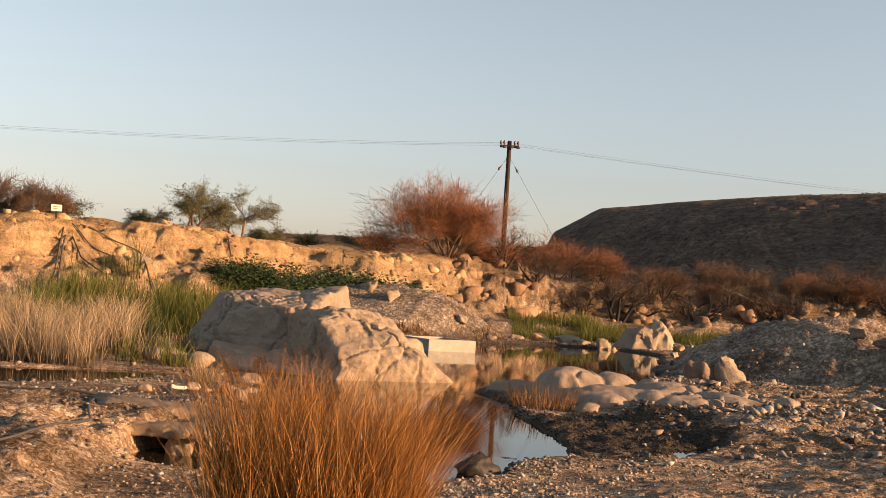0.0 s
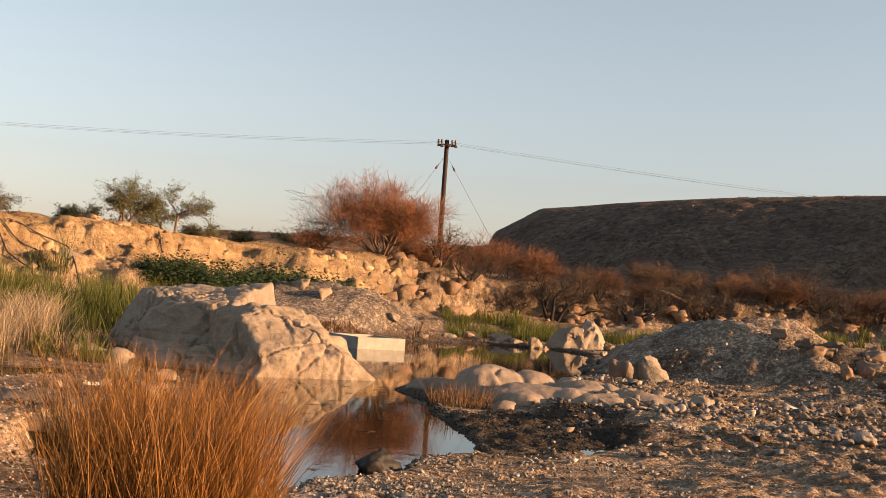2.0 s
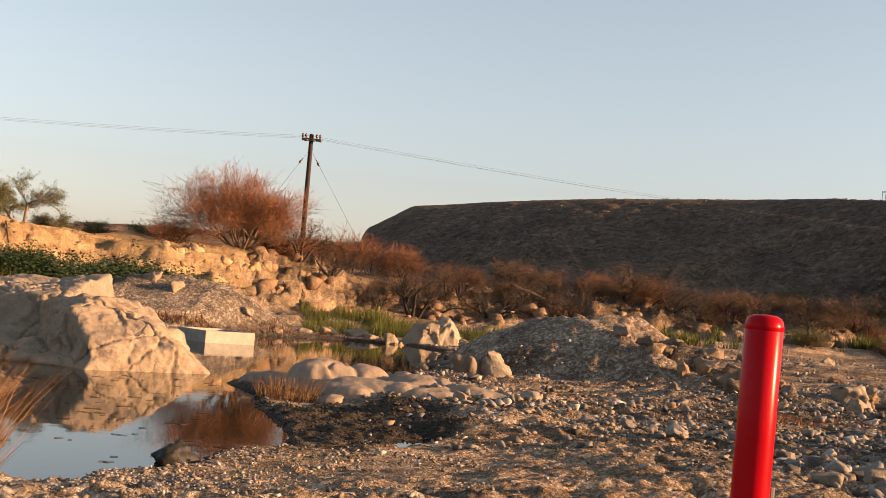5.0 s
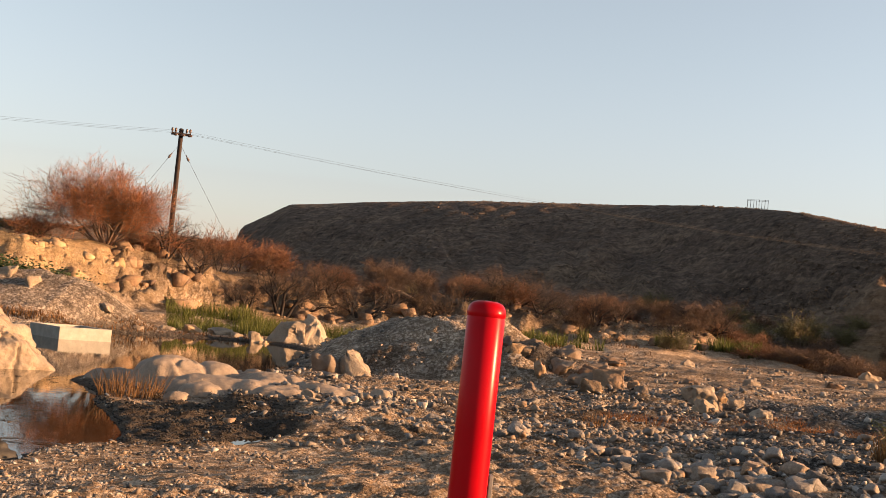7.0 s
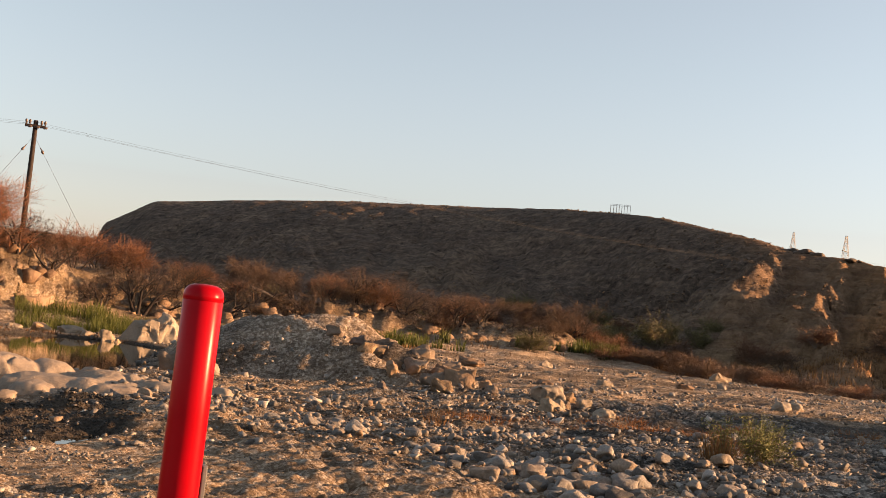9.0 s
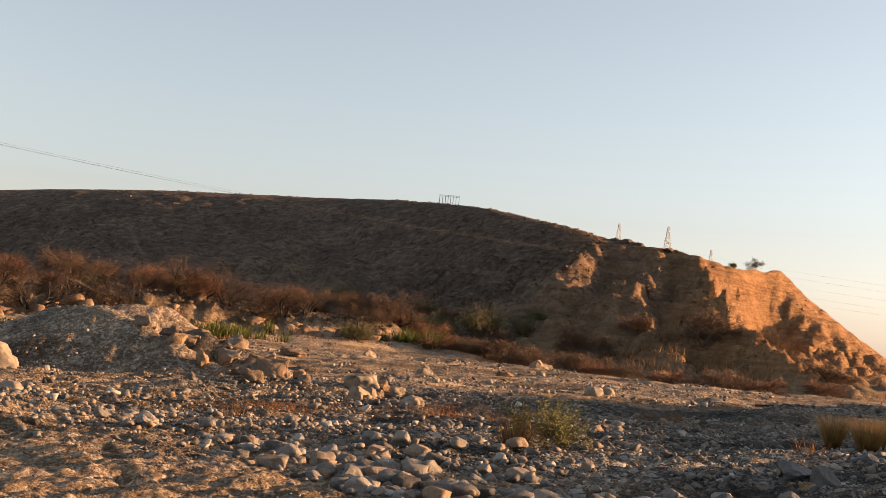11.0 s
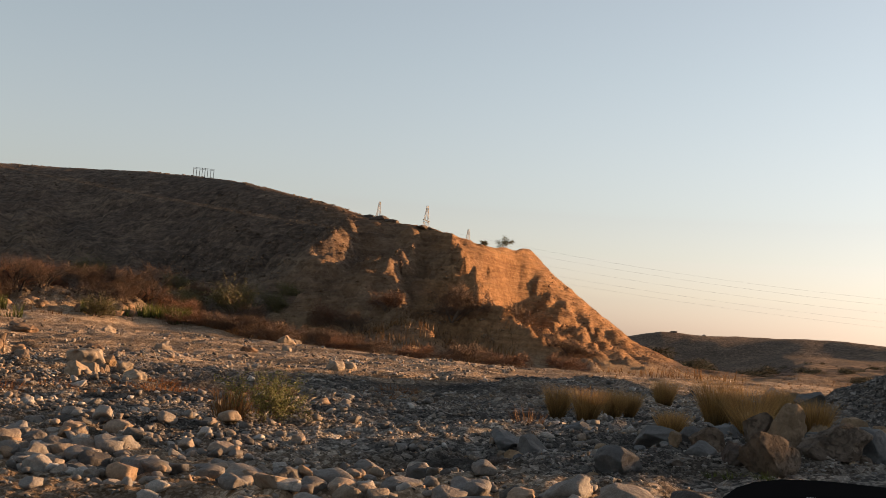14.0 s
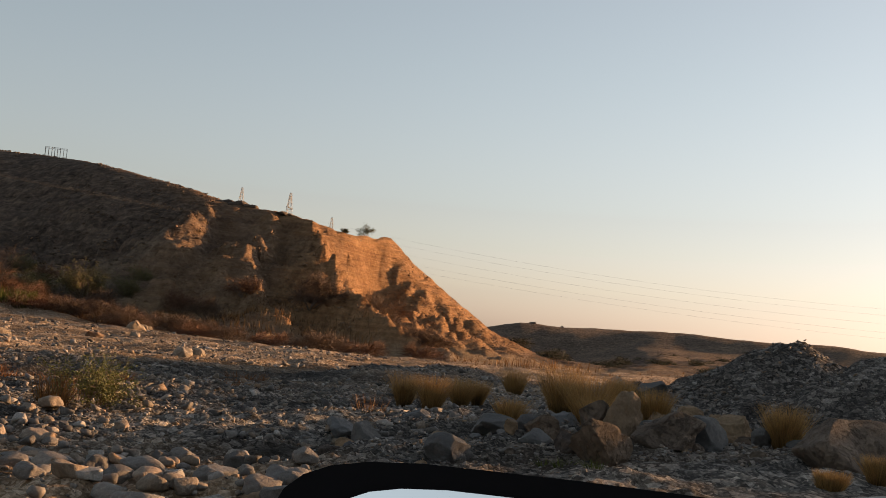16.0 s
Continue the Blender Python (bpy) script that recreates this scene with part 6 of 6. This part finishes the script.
burnt = [plant("burnt_tree", "bare charred twisted tree below the bank", "tree", ground_at(9.9, 67.5, -0.1), 611, 4, 1.7, 0.12, 4, 2, 0.6, 0.3, CHAR, TWIG_DULL, 0.45, 420, group="burnt trees"),
         plant("burnt_tree", "bare charred twisted tree below the bank", "tree", ground_at(14.6, 69.6, -0.1), 612, 5, 1.45, 0.11, 4, 2, 0.7, 0.4, CHAR, TWIG_DULL, 0.45, 420, group="burnt trees"),
         plant("burnt_tree", "bare charred leaning tree on the bank", "tree", ground_at(20.3, 71.0, -0.1), 613, 4, 1.6, 0.11, 4, 2, 0.6, 0.3, CHAR, TWIG_DULL, 0.5, 420, group="burnt trees", lean=(-0.08, 0))]
for k, (x, y, s) in enumerate([(3.4, 66.6, 0.95), (7.9, 67.2, 0.9), (11.3, 68.4, 0.9), (13.0, 70.6, 0.8), (19.4, 70.4, 0.9), (26.4, 71.4, 0.9), (29.8, 70.8, 0.9), (34.5, 69.4, 0.8), (5.2, 66.8, 0.9), (12.2, 69.8, 0.8), (16.8, 71.0, 1.0), (18.3, 69.6, 0.7), (23.5, 71.6, 1.0), (25.0, 72.4, 1.1), (28.0, 72.0, 0.9), (31.5, 71.0, 0.8), (22.0, 74.6, 0.8)]):
    copy_thing(burnt[k % 3], pose(x, y, height(x, y) - 0.1, 0, 0, k * 111)).scale = (s * 0.8, s * 0.8, s * 0.72)
dull = [plant("brown_shrub", "dull brown leafless shrub on the terrace", "shrub", ground_at(17.5, 78.0, -0.1), 621, 8, 1.25, 0.04, 2, 2, 0.55, 0.15, BARK, TWIG_DULL, 0.6, 1000, up=0.0, group="brown shrubs", thick=0.012),
        plant("brown_shrub", "low russet twiggy shrub at the hill's foot", "shrub", ground_at(33.0, 76.0, -0.1), 622, 8, 0.95, 0.04, 2, 2, 0.7, 0.35, BARK, TWIG_RUST, 0.5, 900, up=0.0, group="brown shrubs", thick=0.012)]
rng = np.random.default_rng(44)
for k in range(26):
    b = radians(rng.uniform(28, 47))
    d = np.interp(math.degrees(b), HILL_B, HILL_F) + rng.uniform(-1, 9) + 2
    x, y, s = 2 + d * math.sin(b), d * math.cos(b), rng.uniform(0.5, 0.95)
    copy_thing(dull[k % 2], pose(x, y, height(x, y) - 0.1, 0, 0, k * 83)).scale = (s * 1.2, s * 1.2, s * 0.65)
for k, (x, y, s) in enumerate([(26, 75.5, 0.9), (31, 74, 1.2), (33, 78, 0.8), (38.5, 77, 1.1), (24, 80, 0.9), (44, 78, 0.8), (47.5, 73, 0.7), (29, 84, 1.0), (35, 86, 1.2), (53, 72, 1.1), (51, 66, 0.8), (56, 69.5, 0.9), (58, 64.5, 1.2), (60, 67, 0.8), (61.5, 61.5, 1.1), (48, 83, 0.9), (41, 68, 0.6), (44, 69, 0.8), (64, 62.5, 0.9)]):
    copy_thing(dull[k % 2], pose(x, y, height(x, y) - 0.1, 0, 0, k * 83)).scale = (s, s, s * 0.85)
rng = np.random.default_rng(45)
for k in range(16):
    x = rng.uniform(19, 46)
    y = np.interp(x, [p[0] for p in BANK], [p[1] for p in BANK]) + rng.uniform(-1.0, 4.5)
    s = rng.uniform(0.55, 1.05)
    copy_thing((dull[0], dull[1], burnt[k % 3])[k % 3], pose(x, y, height(x, y) - 0.1, 0, 0, k * 97)).scale = (s * 1.1, s * 1.1, s * 0.8)
olive = [plant("olive_shrub", "rounded olive-green desert shrub at the hill's foot", "shrub", ground_at(46.0, 80.0, -0.1), 631, 9, 1.0, 0.05, 2, 3, 0.7, 0.3, BARK, LEAF_OLIVE, 0.6, 300, 0.045, 6500, group="olive shrubs"),
         plant("olive_shrub", "low olive-green desert shrub at the hill's foot", "shrub", ground_at(52.0, 78.0, -0.1), 632, 8, 0.8, 0.05, 2, 3, 0.8, 0.4, BARK, LEAF_OLIVE, 0.5, 260, 0.045, 5500, group="olive shrubs")]
for k, (x, y, s) in enumerate([(42, 82, 1.0), (44.5, 79, 1.2), (48.5, 78, 1.3), (50, 80, 1.0), (39, 80, 0.9), (54, 79.5, 0.9), (36, 82, 0.8), (33, 88, 0.9), (28, 95, 1.2), (24, 100, 1.2), (40, 95, 1.0), (51, 92, 1.0), (46, 98, 1.1), (36, 100, 1.1), (33, 66.5, 0.7)]):
    copy_thing(olive[k % 2], pose(x, y, height(x, y) - 0.15, 0, 0, k * 71)).scale = (s, s, s)
for k, (x, y, s) in enumerate([(-8.5, 50.4, 0.8), (-7.5, 50.8, 1.1), (-6.3, 50.6, 0.95), (-5.2, 51.8, 0.75), (-4.2, 52.9, 1.15), (-2.9, 53.4, 0.95), (-1.7, 54.4, 1.2), (-0.7, 55.0, 0.8)]):
    plant("green_bush", "dense dark green leafy bush under the bank", "bush", ground_at(x, y, -0.45), 640 + k, 9, 0.8, 0.04, 2, 3, 0.75, 0.35, BARK, LEAF_DARK, 0.5, 300, 0.065, 8000, group="green bushes").scale = (s * 1.35, s * 1.2, s * 0.95)
aca = [plant("acacia", "flat-topped green acacia tree on the bank", "tree", ground_at(-11.4, 54.6, -0.1), 651, 4, 1.15, 0.08, 3, 3, 0.62, 0.0, BARK, LEAF, 0.25, 400, 0.034, 15000, flat=0.5, group="acacias on the bank"),
       plant("acacia", "umbrella-shaped green acacia tree on the bank", "tree", ground_at(-9.8, 58.4, -0.1), 652, 2, 1.35, 0.09, 3, 3, 0.75, 0.0, BARK, LEAF, 0.25, 300, 0.035, 11000, flat=0.7, group="acacias on the bank"),
       plant("acacia", "low spreading green acacia shrub on the bank", "tree", ground_at(-13.8, 57.0, -0.1), 653, 5, 0.75, 0.06, 3, 3, 0.8, 0.1, BARK, LEAF, 0.25, 300, 0.042, 4200, flat=0.7, group="acacias on the bank")]
for k, (x, y, s) in enumerate([(-9.0, 62.0, 0.9), (-7.4, 66.0, 0.9), (-4.6, 68.6, 1.4), (-17.0, 54.0, 1.0), (-19.0, 52.0, 1.0), (-6.0, 72, 1.0)]):
    copy_thing(aca[2], pose(x, y, height(x, y) - 0.1, 0, 0, k * 97)).scale = (s, s, s)
for k, (x, y, s) in enumerate([(-17.3, 50.4, 0.7), (-16.6, 51.2, 0.6), (-18.4, 50.0, 0.8)]):
    copy_thing(dull[0], pose(x, y, height(x, y) - 0.1, 0, 0, k * 57)).scale = (s, s, s)
bush = plant("wadi_shrub", "small yellow-green shrub growing in the gravel", "shrub", ground_at(13.5, 15.9, -0.05), 660, 9, 0.42, 0.008, 2, 3, 0.3, 0.0, BARK, LEAF_WADI, 0.2, 420, 0.018, 5200, thick=0.003)
tussock("dry_grass_tuft", "dry orange grass beside the green shrub", ground_at(12.9, 15.85, -0.03), 661, 220, 0.34, 0.6, GRASS_OCHRE, 0.25, 0.3, 0.012)
rng = np.random.default_rng(52)
for k in range(26):
    x = 11 + 22 * rng.uniform(0, 1) ** 1.3
    y = np.interp(x, [11.5, 16.5, 21, 27, 36], [20.5, 22.3, 23.6, 28, 33]) + rng.normal(0, 1.3)
    tussock("dry_grass_tuft", "low rusty dry grass by the wet runnel", ground_at(x, y, -0.03), 900 + k, 130, rng.uniform(0.5, 1.1), rng.uniform(0.12, 0.34), GRASS_RUST, 0.5, 0.5, 0.012, group="rusty tufts by the runnel")
px0, py0 = 35.4, 33.7
v, f = tubes([(-0.75, 0, 0.03), (-0.1, 0.05, 0.08)], [(-0.1, 0.05, 0.08), (0.8, -0.1, 0.02)], np.array([0.045, 0.04]), np.array([0.04, 0.02]), 6)
thing("driftwood", "dark stick of driftwood lying on the gravel", "wood", ground_at(px0, py0, 0.0), turn=-0.7, data=mesh_of("driftwood", v, f, CHAR, True))
for k, (x, y) in enumerate([(9.6, 19.2), (13.9, 17.0), (17.5, 14.3)]):
    tussock("dry_grass_tuft", "sparse dry grass stems in the gravel", ground_at(x, y, -0.03), 670 + k, 60, 0.35, 0.45, GRASS_OCHRE, 0.35, 0.3, 0.008, group="sparse gravel tufts")

far_bush = plant("desert_bush", "distant dark olive desert bush on the plain", "bush", ground_at(158.0, 112.0, -0.1), 671, 6, 0.9, 0.05, 2, 2, 0.8, 0.4, BARK, LEAF_FAR, 0.5, 0, 0.1, 1200, group="distant bushes")
rng = np.random.default_rng(61)
n = 110
b, d = np.radians(rng.uniform(50, 68, n)), np.exp(rng.uniform(np.log(110), np.log(330), n))
for k in range(n):
    x, y, s = 2 + d[k] * math.sin(b[k]), d[k] * math.cos(b[k]), rng.uniform(0.35, 0.8)
    copy_thing(far_bush, pose(x, y, height(x, y) - 0.15, 0, 0, k * 71)).scale = (s * 1.5, s * 1.5, s)

# ---- on the hill ----
def on_crest(bearing_deg, back=1.0):
    a = radians(bearing_deg)
    d = np.arange(80, 200, 0.5)
    x, y = 2 + d * math.sin(a), d * math.cos(a)
    z = land(x, y)[0]
    k = int(np.argmax((z - 2.06) / d))
    return float(x[k]), float(y[k]), float(z[k])


cx0, cy0, cz0 = on_crest(28.45)
cage = thing("steel_cage", "small open steel fence enclosure on the hilltop", "fence", (cx0, cy0, cz0 - 0.1), turn=-0.5)
bm = bmesh.new()
box_bm(bm, (0.045, 0.045, 1.15), (0, 0, 0.57))
upright = mesh_bm("post", bm, STEEL)
for sx in (-1.15, -0.8, -0.45, -0.15, 0.15, 0.45, 0.8, 1.15):
    for sy in (0, 1.2):
        part("post", upright, cage, at=(sx, sy, 0.0))
bm = bmesh.new()
box_bm(bm, (2.35, 0.03, 0.03), (0, 0, 0))
rail = mesh_bm("rail", bm, STEEL)
for z in (0.15, 1.12):
    for sy in (0.0, 1.2):
        part("rail", rail, cage, at=(0, sy, z))


def pylon(x, y, h, turn):
    ob = thing("pylon", "distant lattice steel transmission tower", "tower", ground_at(x, y), "transmission towers", turn=turn)
    A, B = [], []
    lv = np.linspace(0, 1, 8)
    wd = lambda k: h * 0.11 * (1 - k) ** 1.1 + 0.35
    for k0, k1 in zip(lv[:-1], lv[1:]):
        c0 = [(s * wd(k0), q * wd(k0), k0 * h) for s, q in ((-1, -1), (1, -1), (1, 1), (-1, 1))]
        c1 = [(s * wd(k1), q * wd(k1), k1 * h) for s, q in ((-1, -1), (1, -1), (1, 1), (-1, 1))]
        for i in range(4):
            A += [c0[i], c0[i], c0[(i + 1) % 4], c1[i]]
            B += [c1[i], c1[(i + 1) % 4], c1[i], c1[(i + 1) % 4]]
    v, f = tubes(A, B, np.full(len(A), 0.07), np.full(len(A), 0.06), 4)
    part("lattice", mesh_of("lattice", v, f, FARWIRE), ob)
    for k, wdt in ((0.74, 6.0), (0.87, 4.6)):
        bm = bmesh.new()
        box_bm(bm, (wdt * 2, 0.35, 0.3), (0, 0, k * h))
        part("crossarm", mesh_bm("crossarm", bm, WIRE), ob)
    return ob


for bear, d, el in ((38.6, 530, 56.0), (36.3, 640, 67.0), (40.6, 700, 62)):
    x, y = 2 + d * math.sin(radians(bear)), d * math.cos(radians(bear))
    pylon(x, y, el - height(x, y), 0.6)
for i, (z0, z1) in enumerate(((48, 44), (45, 40), (41, 35), (37, 30), (34, 26))):
    a, b = (2 + 545 * math.sin(radians(38.6)), 545 * math.cos(radians(38.6)), z0), (2 + 620 * math.sin(radians(82)), 620 * math.cos(radians(82)), z1)
    thing("transmission_line", "faint distant high-voltage conductor", "cable", group="transmission lines", data=cable("transmission_line", span(a, b, 14 - i, 40), 0.02, FARWIRE))
for k, (b, s) in enumerate(((42.9, 0.5), (41.9, 0.42))):
    x, y, z = on_crest(b)
    copy_thing(aca[1 + k % 2], pose(x, y, z - 0.1, 0, 0, k * 77)).scale = (s, s, s)

for k, (b, sz) in enumerate(((36.5, 0.55), (37.0, 0.7), (37.5, 0.5), (39.0, 0.55), (39.4, 0.4))):
    x, y, z = on_crest(b)
    v, f = hull_rock(940 + k, (sz * 2.0, sz * 1.2, sz * 0.55), 16, 2)
    thing("boulder", "dark weathered rock on the hill's crest", "rock", (x, y, z), "rocks on the crest", turn=-0.7 + 0.3 * k, data=mesh_of("boulder", v, f, PITTED))

# rocks on the far bank
rng = np.random.default_rng(91)
bank_meshes = [mesh_of("bank_rock", *hull_rock(700 + k, (1, 0.75, 0.7), 15, 0, 0.02), BANKROCK) for k in range(8)]
earth_meshes = [mesh_of("earth_block", *hull_rock(720 + k, (1, 0.7, 0.6), 16, 0, 0.02), EARTH) for k in range(8)]
made = 0
while made < 130:
    k = rng.uniform(0, 1)
    x = 0.5 + 36 * k
    y0 = np.interp(x, [p[0] for p in BANK], [p[1] for p in BANK])
    y = y0 + rng.normal(-2.2, 1.1)
    s_ = rng.lognormal(-0.85, 0.45)
    thing("bank_rock", "angular red-brown rock fallen from the bank", "rock", (x, y, height(x, y) - s_ * 0.1), "rocks along the bank", turn=rng.uniform(0, 6), data=bank_meshes[made % 8], scale=s_)
    made += 1

made = 0
while made < 110:
    x = rng.uniform(-19, 1.5)
    y = np.interp(x, [p[0] for p in BANK], [p[1] for p in BANK]) + rng.uniform(-5.5, 0.3)
    s_ = rng.lognormal(-1.25, 0.5)
    ob = thing("earth_block", "angular ochre block standing out of the eroded bank", "rock", (x, y, height(x, y) - s_ * 0.15), "blocks in the bank", turn=rng.uniform(0, 6), data=earth_meshes[made % 8], scale=s_)
    ob.rotation_euler = (rng.normal(0, 0.3), rng.normal(0, 0.3), ob.rotation_euler[2])
    made += 1

# ---- door mirror of the car standing on the ford ----
def door_mirror(x, y, z, turn, k_):
    ob = thing("car_door", "black car door with a wing mirror standing on the ford", "car part", (x, y, 0.99), turn=turn)
    h = z - 0.99
    bm = bmesh.new()
    box_bm(bm, (0.75 * k_, 0.07, h - 0.16 * k_), (0.22 * k_, 0.0, (h - 0.16 * k_) / 2), 0.03)
    part("door_panel", mesh_bm("door_panel", bm, BLACKPAINT, True), ob)
    n, m = 28, 12
    vs = []
    for i in range(m + 1):
        k = i / m
        depth, grow = 0.11 * k, (1 - (1 - min(1, (1 - k) * 2.2)) ** 2) ** 0.5 if k > 0.55 else 1.0
        for j in range(n):
            a = 2 * math.pi * j / n
            cx_, sx_ = math.cos(a), math.sin(a)
            sq = lambda q: math.copysign(abs(q) ** 0.45, q)
            vs.append((0.17 * sq(cx_) * grow, depth, 0.075 * sq(sx_) * grow))
    fs = [(i * n + j, i * n + (j + 1) % n, (i + 1) * n + (j + 1) % n, (i + 1) * n + j) for i in range(m) for j in range(n)]
    bm = bmesh.new()
    bv = [bm.verts.new(q) for q in vs]
    for q in fs:
        bm.faces.new([bv[k] for k in q])
    bm.faces.new(bv[:n][::-1])
    bm.faces.new(bv[-n:])
    hs = part("mirror_housing", mesh_bm("mirror_housing", bm, BLACKPAINT), ob, at=(0.06 * k_, 0.13 * k_, h - 0.075 * k_))
    hs.scale = (k_, k_, k_)
    hs.rotation_euler = (-0.16, 0, -0.9)
    bm = bmesh.new()
    vsx = [bm.verts.new((0.14 * math.copysign(abs(math.cos(a)) ** 0.45, math.cos(a)), -0.003, -0.001 + 0.063 * math.copysign(abs(math.sin(a)) ** 0.45, math.sin(a)))) for a in np.arange(28) / 28 * 2 * math.pi]
    bm.faces.new(vsx)
    part("mirror_glass", mesh_bm("mirror_glass", bm, MIRROR), hs, "silvered mirror glass")
    bm = bmesh.new()
    box_bm(bm, (0.07 * k_, 0.14 * k_, 0.06), (0.1 * k_, 0.06 * k_, h - 0.16 * k_), 0.015)
    part("mirror_arm", mesh_bm("mirror_arm", bm, BLACKPAINT, True), ob)


door_mirror(4.183 + 0.556 * 1.4, 0.226 + 0.287 * 1.4, 1.952 - 0.075 * 1.4, -0.05, 1.4)

# ---- small oddments ----
bm = bmesh.new()
box_bm(bm, (0.27, 0.10, 0.06), (0, 0, 0.03), 0.02)
box_bm(bm, (0.05, 0.12, 0.08), (-0.1, 0, 0.04), 0.015)
thing("plastic_trough", "small white plastic piece dropped by the spring", "litter", ground_at(-4.45, 21.2, 0.0), turn=0.2, data=mesh_bm("plastic_trough", bm, SIGNWHITE))
v, f = tubes([(-1.1, 0, 0), (-0.2, 0, 0.1)], [(-0.2, 0, 0.1), (0.9, 0.1, 0.05)], np.array([0.12, 0.1]), np.array([0.1, 0.05]), 8)
thing("fallen_log", "bleached pinkish log lying on the far bank", "log", ground_at(17.6, 71.2, 0.35), turn=-0.3, data=mesh_of("fallen_log", v, f, SLAB, True)).rotation_euler = (0, 0.35, -0.3)
for k, (b, sz) in enumerate(((50.6, 0.8), (51.95, 0.7))):
    d = 400
    x, y = 2 + d * math.sin(radians(b)), d * math.cos(radians(b))
    v, f = hull_rock(960 + k, (sz * 2.2, sz, sz), 14, 1)
    v[:, 2] *= np.interp(v[:, 0], [-2 * sz, 1.2 * sz, 2 * sz], [0.3, 1.3, 0.5])
    thing("boulder", "dark pointed rock on the distant ridge", "rock", (x, y, height(x, y) + sz * 0.1), "rocks on the distant ridge", turn=-0.9, data=mesh_of("boulder", v, f, BOULDER))
rng = np.random.default_rng(5)
n = 70
qx, qy = rng.uniform(-2.6, 1.0, n), rng.uniform(13.5, 25, n)
keep = inside_depth(qx, qy, POND) > 0.25
qx, qy = qx[keep], qy[keep]
a, ln = rng.normal(0.1, 0.35, len(qx)), rng.uniform(0.02, 0.14, len(qx))
d = np.stack([np.cos(a) * ln, np.sin(a) * ln, np.zeros(len(qx))], -1)
c = np.stack([qx, qy, np.full(len(qx), 0.006)], -1)
v, f = tubes(c - d, c + d, np.full(len(qx), 0.005), np.full(len(qx), 0.003), 3)
tagged(new("floating_straw", mesh_of("floating_straw", v, f, GRASS_PALE)), "bits of dry straw floating on the pond", "debris", kind="stuff")
